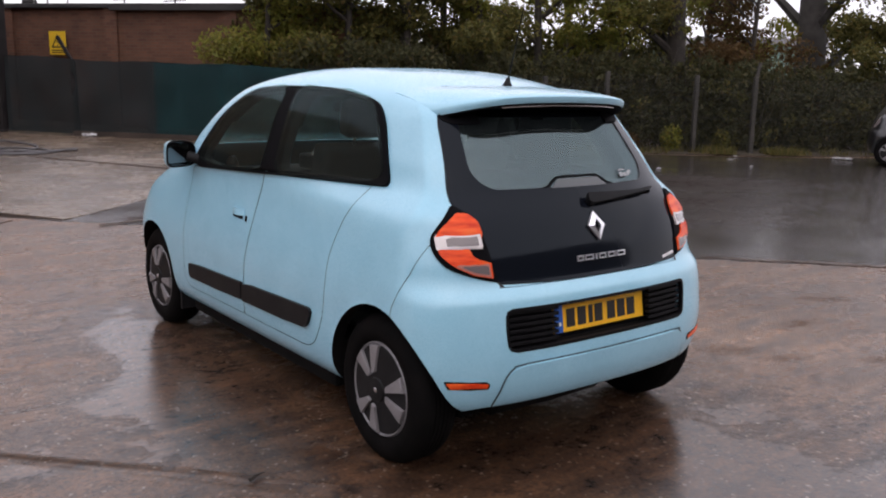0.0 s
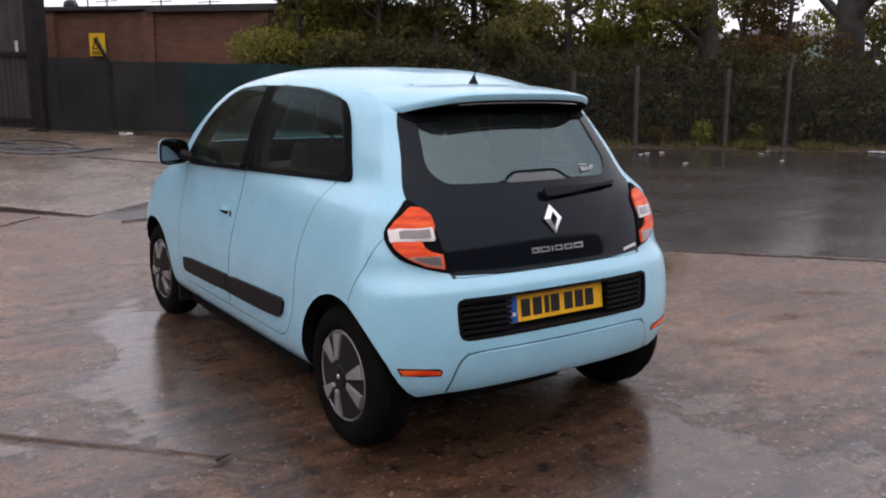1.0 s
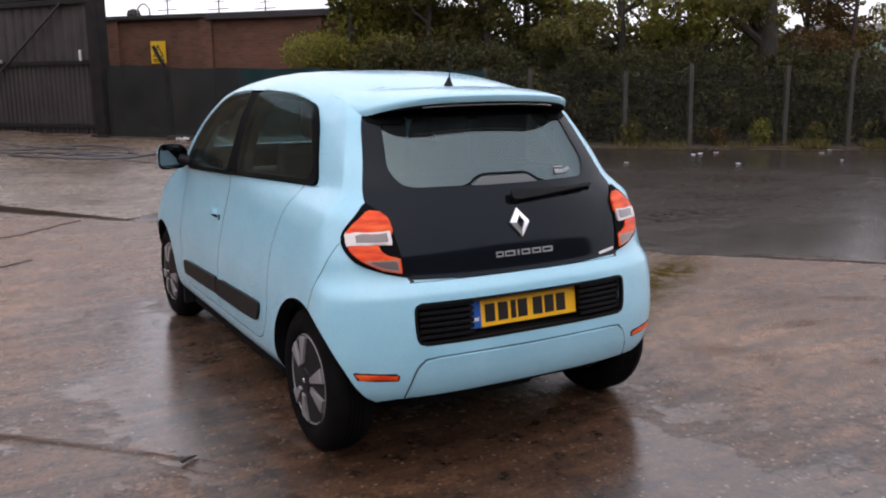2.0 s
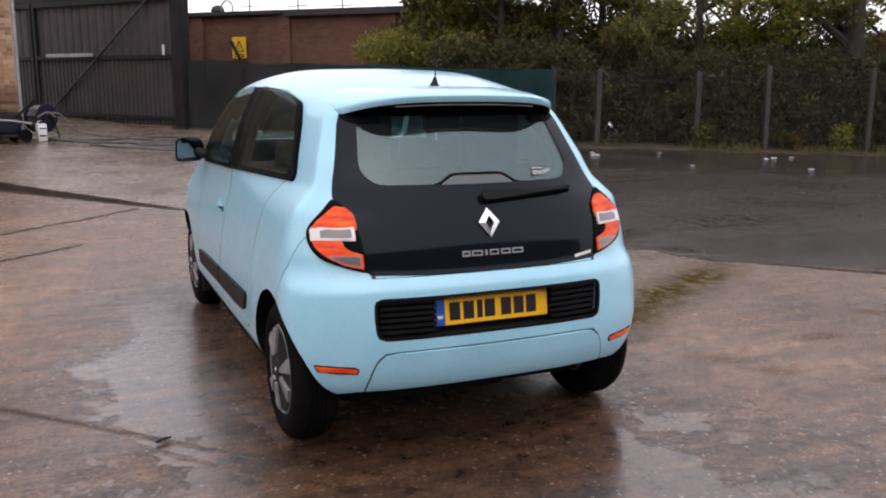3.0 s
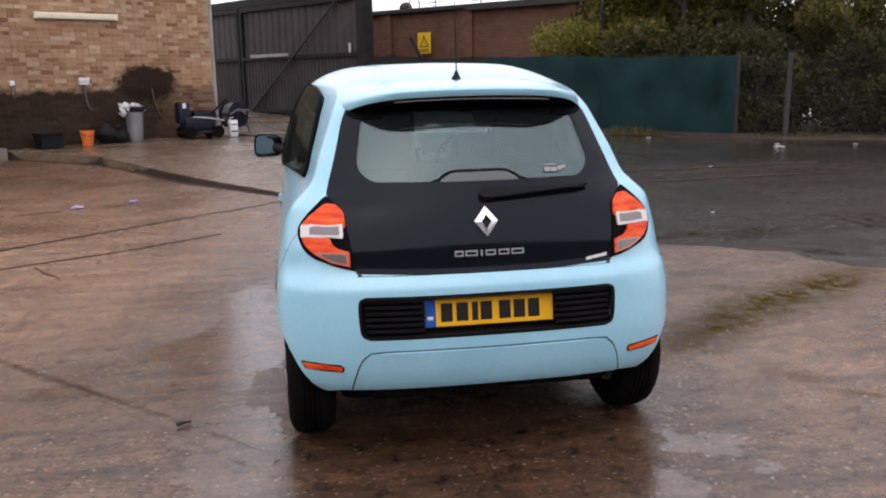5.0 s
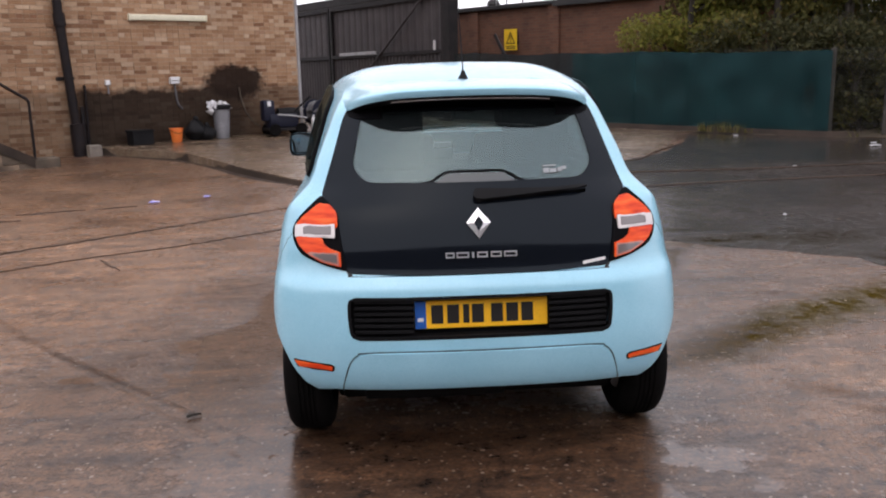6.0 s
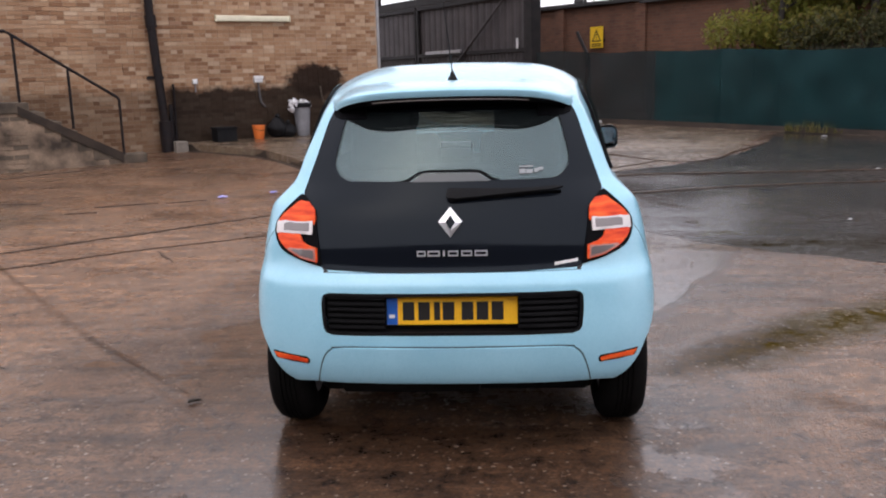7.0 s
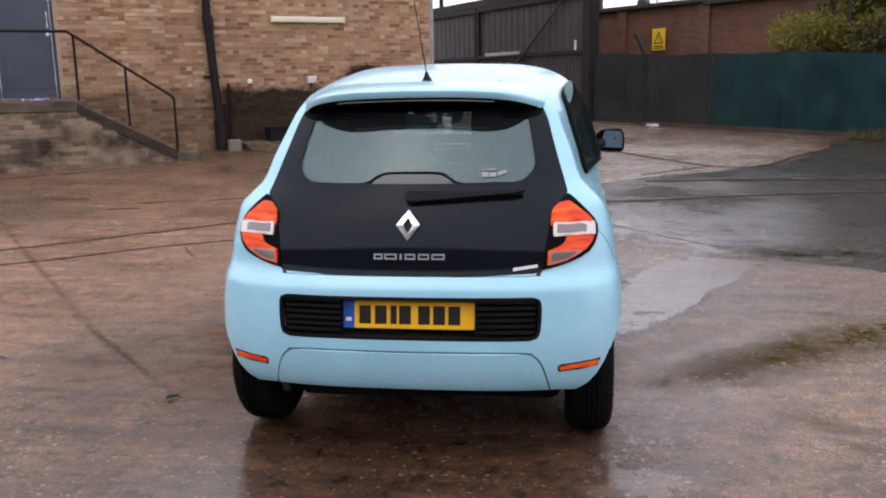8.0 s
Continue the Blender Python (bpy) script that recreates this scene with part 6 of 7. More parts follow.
def build_foot_things():
    bin_ob = thing_at("dustbin", -1.92, -.36, "grey plastic dustbin stuffed with white rubbish", "dustbin")
    part("tub", lathe([(.125, 0), (.13, .02), (.165, .58), (.185, .59), (.185, .63), (.165, .63), (.155, .5), (.12, .03), (.01, .03)], 28), grey_plastic, bin_ob, smooth=True)
    part("handle", tube([(-.175, -.05, .56), (-.215, 0, .50), (-.175, .05, .56)], .010, 6), grey_plastic, bin_ob)
    part("liner", lathe([(.186, .56), (.196, .60), (.188, .645), (.15, .655), (.13, .60), (.02, .58)], 22), black_plastic, bin_ob)
    for k, (x, y, z, w, ry, rz) in enumerate(((-.10, -.04, .64, .20, -20, 10), (-.20, -.06, .60, .24, -62, -20), (.02, .02, .65, .18, 12, 50), (-.17, .05, .66, .16, -48, 80), (.10, -.06, .635, .13, 20, 15))):
        part("rubbish", rag(w, k * 2.3), white_plastic, bin_ob, "crumpled white rubbish").matrix_basis = pose(x, y, z, 12 * k - 20, ry, rz)
    bucket = thing_at("bucket", -2.86, -.42, "small orange plastic bucket on the apron", "bucket")
    part("tub", lathe([(.085, 0), (.09, .01), (.122, .245), (.132, .25), (.132, .265), (.118, .262), (.083, .02), (.01, .018)], 24), orange_plastic, bucket, smooth=True)
    part("handle", tube(arc([(-.125, 0, .25), (-.10, -.10, .20), (0, -.14, .17), (.10, -.10, .20), (.125, 0, .25)], .03), .005, 6), dark_steel, bucket)
    crate = thing_at("crate", -3.52, -.34, "black plastic crate against the damp wall", "crate", 6)
    part("body", boxed(-.2, .2, -.14, .14, .0, .26, .01), black_plastic, crate)
    for x in (-.205, .195):
        part("rib", boxed(x, x + .01, -.1, .1, .03, .24), black_plastic, crate)
    part("rim", boxed(-.215, .215, -.155, .155, .24, .275, .006), black_plastic, crate)
    for x, y, r, h, sd in ((-2.42, -.30, .24, .40, 1.0), (-2.25, -.42, .17, .27, 5.0)):
        sack = thing_at("rubbish_sack", x, y, "black rubbish sack slumped against the wall", "rubbish sack", group="rubbish sacks")
        part("bag", crumple(r, h, sd), black_plastic, sack, smooth=True)
        part("knot", crumple(.05, .09, sd + 2), black_plastic, sack).matrix_basis = pose(0, 0, h * .93)
    # pressure washer on its trolley
    pw = thing_at("pressure_washer", -.62, -.42, "dark navy pressure washer on a trolley with a lance", "pressure washer", -8)
    part("chassis", boxed(-.38, .42, -.22, .22, .10, .16, .012), dark_steel, pw)
    part("tank", boxed(-.34, .28, -.19, .19, .16, .44, .06), navy, pw, smooth=True)
    part("motor", lathe([(.02, -.24), (.13, -.22), (.14, 0), (.13, .22), (.02, .24)], 20, "x"), black_plastic, pw, smooth=True).matrix_basis = pose(.10, 0, .42)
    part("cowl", boxed(-.44, -.20, -.14, .14, .30, .72, .05), navy, pw, "navy upright cowl", smooth=True)
    part("label_mark", boxed(-.36, -.29, -.148, -.139, .60, .70, .004), white_plastic, pw, "white label")
    for x in (-.26, .30):
        for y in (-.24, .24):
            part("wheel", lathe([(.03, -.03), (.11, -.035), (.125, 0), (.11, .035), (.03, .03)], 20, "y"), rubber, pw).matrix_basis = pose(x, y, .125)
    part("lance", tube([(-.20, -.25, .43), (.10, -.26, .40), (.42, -.24, .34)], .020, 8), galvanised, pw, "grey steel lance")
    part("push_bar", tube([(.16, -.2, .46), (.34, -.22, .62), (.52, -.2, .76), (.56, -.12, .74)], .022, 8), black_plastic, pw, "black push bar")
    # hose reel and its hoses
    reel = thing_at("hose_reel", .36, -.10, "blue hose reel with a grey hose wound on it", "hose reel", 10)
    part("drum", lathe([(.05, -.16), (.26, -.16), (.27, -.15), (.16, -.13), (.16, .13), (.27, .15), (.26, .16), (.05, .16)], 28, "y"), navy, reel, smooth=True).matrix_basis = pose(0, 0, .42)
    turns = [(.22 * math.cos(t) * (1 + .1 * math.sin(9 * t)), -.10 + .2 * t / 44, .42 + .22 * math.sin(t)) for t in [k * .28 for k in range(157)]]
    part("wound_hose", tube(turns, .018, 6), hose_rubber, reel, "grey wound hose", smooth=True)
    for y in (-.2, .2):
        part("frame", tube([(-.26, y, .0), (-.05, y, .46), (.05, y, .46), (.26, y, .0)], .016, 6), dark_steel, reel)
    can = thing_at("canister", .10, -.48, "white plastic canister with a dark handle", "canister", -12)
    part("body", boxed(-.09, .09, -.07, .07, 0, .34, .03), white_plastic, can, smooth=True)
    part("cap", lathe([(.035, .33), (.035, .38), (.03, .385), (.005, .385)], 16), black_plastic, can)
    part("handle", tube([(-.06, 0, .33), (-.05, 0, .385), (.02, 0, .38)], .012, 6), white_plastic, can)
    part("label_mark", boxed(-.065, .065, -.078, -.069, .10, .13, .003), navy, can)
    part("label_mark", boxed(-.065, .065, -.078, -.069, .24, .262, .003), navy, can)


def ground_hose(points, r, label):
    line = arc([(x, y, 0) for x, y in points], 0.08)
    pts = []
    for p in line:
        z = rise(p.x, p.y) + 0.006 + 0.125 * min(1.0, max(0.0, (2.5 - p.x) / 3.4)) + r
        pts.append((p.x, p.y, z))
    return tagged(part("hose", tube(pts, r, 7), hose_rubber, None, smooth=True), label, "hose", "hoses on the apron")


build_foot_things()
ground_hose([(0.72, 17.95), (1.0, 17.6), (1.6, 17.3), (2.3, 17.2), (3.0, 16.5), (3.5, 16.1), (4.2, 16.3)], .022, "grey hose lying across the apron")
ground_hose([(0.75, 18.05), (1.3, 17.8), (2.0, 17.9), (2.7, 18.6), (3.3, 18.4), (3.7, 17.4), (3.5, 16.5), (2.6, 16.25), (1.9, 16.5), (1.6, 17.0), (2.2, 17.4), (3.1, 17.0)], .020, "grey hose coiled on the apron")
ground_hose([(2.2, 16.6), (2.7, 16.1), (3.3, 15.95), (3.75, 16.35), (3.3, 16.9), (2.6, 16.8), (2.3, 16.4), (2.7, 15.95), (3.4, 15.8), (3.9, 16.15)], .018, "dark hose coiled on the apron")
lift = tagged(part("raised_hose", tube(arc([at_wall(.36, -.3, .86), at_wall(.55, -.34, .88), at_wall(.72, -.42, .72), at_wall(.85, -.5, .55), at_wall(1.3, -.9, .42), at_wall(1.9, -1.4, .36), (2.55, 18.0, rise(2.55, 18.0) + .03)], .08), .020, 7), hose_rubber, None, smooth=True), "pale hose rising from the reel to the apron", "hose")
lift2 = tagged(part("raised_hose", tube(arc([at_wall(.15, -.3, .80), at_wall(.36, -.32, .90), at_wall(.50, -.36, .80)], .04), .022, 7), hose_rubber, None, smooth=True), "pale hose looped over the reel", "hose")


# ---- the fence along the yard
FENCE = [(3.98, 20.72), (5.08, 19.60), (6.35, 18.78), (7.60, 17.85), (8.95, 16.70), (10.72, 15.36), (11.62, 15.00), (13.70, 14.28), (15.10, 13.70), (17.15, 12.82), (18.40, 12.10), (20.6, 11.1), (24.5, 9.3)]
post_grey = worn("mossy_concrete_post", (0.060, 0.054, 0.046), (0.034, 0.032, 0.026), 0.85, 3.0, 40.0, 0.4)
netting = bpy.data.materials.new("dark_green_netting")
netting.use_nodes = True
nb = shader(netting)
weave = noise_of(netting, 2.2, 6.0, 0.65)
link(netting, ramp(netting, weave, [(0.3, (0.003, 0.014, 0.016)), (0.7, (0.011, 0.046, 0.050))]), nb.inputs["Base Color"])
nb.inputs["Roughness"].default_value = 0.75
nb.inputs["Specular IOR Level"].default_value = 0.15
tn = noise_of(netting, 1.1, 5.0, 0.6)
link(netting, ramp(netting, tn, [(0.3, (0.93,) * 3), (0.75, (0.72,) * 3)]), nb.inputs["Alpha"])
bumped(netting, noise_of(netting, 5.0, 4.0), 0.5, 0.05)
wire = material("dull_wire", (0.06, 0.06, 0.06), 0.5, 0.6)


def fence_point(s):
    """A place along the fence, by the number of its corner."""
    i = min(int(s), len(FENCE) - 2)
    t = s - i
    (a, b), (c, d) = FENCE[i], FENCE[i + 1]
    return a + (c - a) * t, b + (d - b) * t


old_netting = bpy.data.materials.new("faded_black_netting")
old_netting.use_nodes = True
ob_sh = shader(old_netting)
link(old_netting, ramp(old_netting, noise_of(old_netting, 1.8, 6.0, 0.65), [(0.3, (0.014, 0.018, 0.019)), (0.7, (0.028, 0.034, 0.036))]), ob_sh.inputs["Base Color"])
ob_sh.inputs["Roughness"].default_value = 0.8
ob_sh.inputs["Specular IOR Level"].default_value = 0.15
link(old_netting, ramp(old_netting, noise_of(old_netting, 1.3, 5.0, 0.6), [(0.3, (0.86,) * 3), (0.7, (0.58,) * 3)]), ob_sh.inputs["Alpha"])


def hang_net(fence, s0, s1, mat, lab):
    g = [[], [], [], [], [], [], []]
    n = int(70 * (s1 - s0))
    for k in range(n + 1):
        s = s0 + (s1 - s0) * k / n
        x, y = fence_point(s)
        z = rise(x, y)
        top = 1.60 + .05 * noise.noise((s * 1.1, 0, 0)) + .02 * noise.noise((s * 6, 1, 0))
        for r in range(7):
            v = r / 6
            off = -.085 + (.10 * noise.noise((s * 2.6, v * 3, 5)) + .07 * noise.noise((s * 9, v * 1.5, 2))) * math.sin(math.pi * v)
            g[r].append((x + .6 * off, y + off, z + .03 + (top - .03) * v))
    part("netting", shell(g, 0.0, .006), mat, fence, lab, smooth=True)


def build_fence():
    fence = tagged(empty("boundary_fence"), "old fence of concrete posts, wire and dark green netting", "fence")
    for i, (x, y) in enumerate(FENCE[1:-1], 1):
        if i == 11:
            continue
        (a, b), (c, d) = FENCE[i - 1], FENCE[i + 1]
        turn = math.degrees(math.atan2(d - b, c - a))
        z = rise(x, y)
        net = i < 5
        h = 1.55 if net else (1.66 if i < 8 else 1.82)
        bm = bmesh.new()
        box(bm, -.050, .050, -.045, .045, -.1, h, .012)
        if i in (1, 10):
            box(bm, -.035, .035, -.03, .03, 0, .62 if i == 1 else .38, .008, pose(0, 0, h - .03, 0, -28 if i == 1 else 12, 0))
        post = part("post", bm, dark_steel if net else post_grey, fence, "dark post with a cranked top" if net else "grey concrete post")
        post.matrix_basis = pose(x, y, z, 0, random.Random(i).uniform(-1.5, 1.5), turn)
    for s0, s1, mat, lab in ((0.0, 2.1, old_netting, "faded black netting"), (2.1, 5.0, netting, "dark green netting")):
        hang_net(fence, s0, s1, mat, lab)
    for h in (.25, .85, 1.45):
        part("wire", tube([(x, y - .06, rise(x, y) + h) for x, y in FENCE[4:]], .0022, 5), wire, fence)
    verts, faces = [], []
    for k in range(4, len(FENCE) - 1):
        (ax, ay), (bx, by) = FENCE[k], FENCE[k + 1]
        run, top = math.hypot(bx - ax, by - ay), 1.62 if k < 8 else 1.74
        ux, uy = (bx - ax) / run, (by - ay) / run
        for lean in (-1, 1):
            q = -top
            while q < run:
                ends = sorted((q, q + top)) if lean > 0 else [q + top, q]
                (s0, z0), (s1, z1) = (ends[0], 0.04), (ends[1], top + 0.04)
                for lo, hi in ((0.0, run),):
                    def cut(sv, sw, zv, zw):
                        t = (min(max(sv, lo), hi) - sv) / (sw - sv)
                        return sv + (sw - sv) * t, zv + (zw - zv) * t
                    (p0, h0), (p1, h1) = cut(s0, s1, z0, z1), cut(s1, s0, z1, z0)
                i = len(verts)
                for pp, hh in ((p0, h0), (p1, h1)):
                    x, y = ax + ux * pp - .05 * lean * .04, ay + uy * pp - .055
                    z = rise(x, y) + hh
                    verts += [(x - ux * .0022, y - uy * .0022, z), (x + .0022 * uy, y - .0022 * ux, z), (x + ux * .0022, y + uy * .0022, z)]
                faces += [(i, i + 1, i + 4, i + 3), (i + 1, i + 2, i + 5, i + 4), (i + 2, i, i + 3, i + 5)]
                q += 0.07
    tagged(part("wire_mesh", mesh_of("wire_mesh", verts, faces, wire), None, fence, "thin grey chain-link wire mesh"), kind="stuff")
    g = [[], [], []]
    for k in range(121):
        x, y = fence_point(12.0 * k / 120)
        w = .28 + .16 * noise.noise((x * 1.2, y * 1.2, 0))
        for r, (o, h) in enumerate(((-w, .006), (0, .05 + .03 * noise.noise((x * 3, y * 3, 2))), (.9, .10))):
            g[r].append((x + .45 * o, y + .9 * o, rise(x, y) + h))
    verge = tagged(part("verge", shell(g, 0.0, .05), soil, None, smooth=True), "dark leafy soil strip along the fence", "verge", kind="structure")
    kerb = [[], []]
    for k in range(81):
        x, y = fence_point(1.0 + 4.6 * k / 80)
        kerb[0].append((x - .16, y - .22, rise(x, y) + .11))
        kerb[1].append((x - .10, y - .12, rise(x, y) + .09))
    tagged(part("kerb", shell(kerb, 0.0, .16), kerb_dark, None), "dark low kerb below the netting", "kerb", kind="structure")


build_fence()


# ---- trees, hedge and weeds behind the fence
def leaf_material(name, stops):
    m = material(name, stops[0][1], 0.6, spec=0.2)
    r = m.node_tree.nodes.new("ShaderNodeNewGeometry").outputs["Random Per Island"]
    link(m, ramp(m, r, stops), shader(m).inputs["Base Color"])
    nt = m.node_tree
    tr, mx = nt.nodes.new("ShaderNodeBsdfTranslucent"), nt.nodes.new("ShaderNodeMixShader")
    link(m, ramp(m, r, [(p, tuple(min(1, 1.1 * q) for q in c)) for p, c in stops]), tr.inputs[0])
    mx.inputs[0].default_value = 0.36
    o = nt.nodes["Material Output"]
    link(m, shader(m).outputs[0], mx.inputs[1]), link(m, tr.outputs[0], mx.inputs[2]), link(m, mx.outputs[0], o.inputs[0])
    return m


olive = leaf_material("olive_autumn_leaf", [(0.0, (0.052, 0.056, 0.017)), (0.4, (0.086, 0.086, 0.024)), (0.7, (0.128, 0.119, 0.032)), (0.92, (0.170, 0.140, 0.038)), (1.0, (0.125, 0.080, 0.026))])
deep = leaf_material("dark_ivy_leaf", [(0.0, (0.038, 0.040, 0.019)), (0.5, (0.060, 0.062, 0.027)), (0.85, (0.090, 0.087, 0.036)), (1.0, (0.110, 0.084, 0.036))])
yellow_green = leaf_material("yellow_green_leaf", [(0.0, (0.105, 0.118, 0.022)), (0.5, (0.170, 0.174, 0.032)), (0.85, (0.235, 0.215, 0.042)), (1.0, (0.165, 0.112, 0.028))])
rust = leaf_material("rust_brown_leaf", [(0.0, (0.070, 0.042, 0.018)), (0.6, (0.115, 0.066, 0.024)), (1.0, (0.075, 0.060, 0.026))])
grass_leaf = leaf_material("rough_grass_blade", [(0.0, (0.07, 0.075, 0.02)), (0.6, (0.13, 0.115, 0.035)), (1.0, (0.22, 0.17, 0.07))])
bark = worn("dark_wet_bark", (0.020, 0.016, 0.013), (0.045, 0.036, 0.028), 0.85, 5.0, 40.0, 0.8)
grey_bark = worn("grey_wet_bark", (0.065, 0.060, 0.055), (0.040, 0.036, 0.033), 0.85, 4.0, 40.0, 0.8)


def leaves(centres, size, rng):
    """Small folded leaves at the places given."""
    n = len(centres)
    c = np.asarray(centres)
    a = rng.normal(size=(n, 3))
    a /= np.linalg.norm(a, axis=1, keepdims=True)
    b = np.cross(a, rng.normal(size=(n, 3)))
    b /= np.maximum(np.linalg.norm(b, axis=1, keepdims=True), 1e-6)
    u = np.cross(a, b)
    s = (size * rng.uniform(.6, 1.35, n))[:, None]
    v = np.stack([c - a * s, c + b * s * .45 + u * s * .12, c + a * s, c - b * s * .45 + u * s * .12], 1).reshape(-1, 3)
    f = np.arange(4 * n).reshape(-1, 4)
    return v, f


def leaf_mesh(name, v, f, mat):
    me = bpy.data.meshes.new(name)
    me.from_pydata(v.tolist(), [], f.tolist())
    me.update()
    me.materials.append(mat)
    return me


def clump(rng, centre, radii, count):
    """Points that thicken towards the outside of a rounded mass."""
    d = rng.normal(size=(count, 3))
    d /= np.linalg.norm(d, axis=1, keepdims=True)
    r = rng.uniform(.25, 1.0, count) ** .5
    return np.asarray(centre) + d * r[:, None] * np.asarray(radii)


def make_tree(x, y, height, trunk_r, crown_low, spread, count, mat, seed, label, size=.085, bark_mat=None, lean=0.0, tall=0.0):
    rng, rd = np.random.default_rng(seed), random.Random(seed)
    z0 = rise(x, y)
    tree = tagged(empty("tree", x, y, z0), label, "tree", "trees behind the fence")
    pts = [(lean * t * height + .06 * math.sin(3 * t + seed), .05 * math.cos(4 * t + seed), -.2 + (height * .8 + .2) * t) for t in [i / 9 for i in range(10)]]
    trunk = part("trunk", tube(arc(pts, .3), trunk_r, 12, taper=trunk_r * .35), bark_mat or bark, tree, smooth=True)
    tips = []
    for i in range(9):
        t = .28 + .62 * i / 9
        base = Vector(pts[min(9, int(t * 9))])
        ang = rd.uniform(0, 6.28)
        ln = spread * rd.uniform(.55, 1.0)
        mid = base + Vector((math.cos(ang) * ln * .5, math.sin(ang) * ln * .5, ln * rd.uniform(.25, .5)))
        tip = base + Vector((math.cos(ang) * ln, math.sin(ang) * ln, ln * rd.uniform(.3, .8)))
        part("limb", tube(arc([base, mid, tip], .2), trunk_r * .38, 6, taper=.012), bark_mat or bark, tree, smooth=True)
        tips += [mid, tip]
        for k in range(3):
            q = mid.lerp(tip, rd.random())
            e = q + Vector((rd.uniform(-.7, .7), rd.uniform(-.7, .7), rd.uniform(-.1, .6)))
            tips.append(e)
    pts3 = []
    clumps = 46
    for i in range(clumps):
        if i < len(tips):
            c = np.array(tips[i])
        else:
            ang, rr = rd.uniform(0, 6.28), spread * rd.uniform(.3, 1.0)
            c = np.array((rr * math.cos(ang) + lean * height * .5, rr * math.sin(ang), rd.uniform(crown_low, height)))
        c[2] = max(c[2], crown_low + rd.uniform(0, .4))
        q = rd.uniform(.28, .62)
        pts3.append(clump(rng, c, (q, q, q * .7), int(1.5 * count) // clumps))
    v, f = leaves(np.concatenate(pts3), size * .78, rng)
    part("crown", leaf_mesh("crown", v, f, mat), None, tree)
    if tall:
        top = Vector(pts[-1])
        part("leader", tube(arc([top, top + Vector((.2, .1, (tall - top.z) * .5)), top + Vector((-.1, .2, tall - top.z - .6))], .4), trunk_r * .36, 7, taper=.02), bark_mat or bark, tree, smooth=True)
        high = []
        for i in range(34):
            ang, rr, z = rd.uniform(0, 6.28), spread * 1.25 * rd.uniform(.2, 1.0), rd.uniform(height * .72, tall)
            rr *= 1.0 - .5 * max(0.0, (z - height) / max(tall - height, .1))
            q = rd.uniform(.5, .95)
            high.append(clump(rng, (rr * math.cos(ang), rr * math.sin(ang), z), (q, q, q * .8), 75))
        v, f = leaves(np.concatenate(high), .17, rng)
        part("upper_crown", leaf_mesh("upper_crown", v, f, mat), None, tree)
    return tree


def behind(s, d):
    """A place d metres behind the fence at its corner number s."""
    x, y = fence_point(s)
    return x + .42 * d, y + .91 * d


TREES = [
    (3.6, 1.7, 5.6, .10, 1.75, 1.25, 6000, yellow_green, 11, "leafy yellow-green tree overhanging the netting", .075),
    (4.5, 1.8, 6.2, .12, 1.7, 1.7, 7000, olive, 12, "dense olive tree behind the fence", .085),
    (5.3, 2.2, 6.5, .13, 1.7, 1.8, 7500, olive, 13, "dense olive tree behind the fence", .085),
    (6.5, 2.0, 6.8, .14, 1.65, 1.8, 6500, olive, 14, "dense olive tree behind the fence", .085),
    (7.4, 2.4, 7.0, .14, 1.8, 1.9, 6500, yellow_green, 15, "yellow-green tree thinning towards the sky", .085),
    (8.5, 1.9, 7.0, .12, 1.9, 1.7, 5000, olive, 16, "olive tree with sky showing through", .085),
]
for s, d, *rest in TREES:
    make_tree(*behind(s, d), *rest)
make_tree(18.0, 14.2, 9.0, .30, 2.6, 2.6, 4300, olive, 21, "tall dark-trunked tree with a thin crown", .09)
make_tree(23.2, 13.6, 12.0, .50, 2.9, 3.0, 4200, olive, 22, "thick grey-trunked tree with a thin crown", .09, grey_bark)
make_tree(20.4, 13.5, 6.0, .09, 2.2, 1.6, 3600, rust, 23, "slender tree with rusty autumn leaves", .085)
make_tree(24.0, 11.6, 6.0, .12, 1.2, 1.9, 7000, olive, 24, "slender olive tree by the fence", .085)
make_tree(27.0, 12.6, 6.5, .12, 1.4, 2.3, 4200, olive, 28, "slender olive tree by the fence", .09)
make_tree(21.6, 15.8, 6.5, .12, 1.6, 2.2, 6000, yellow_green, 29, "yellow-green tree thinning towards the sky", .09)
make_tree(10.5, 19.6, 7.5, .14, 2.2, 2.2, 7000, olive, 25, "dense olive tree behind the fence", .095)
make_tree(14.0, 18.6, 7.5, .14, 2.0, 2.4, 5200, olive, 26, "dense olive tree behind the fence", .095)
make_tree(17.6, 17.6, 7.5, .14, 2.4, 2.4, 3000, yellow_green, 27, "yellow-green tree thinning towards the sky", .095)


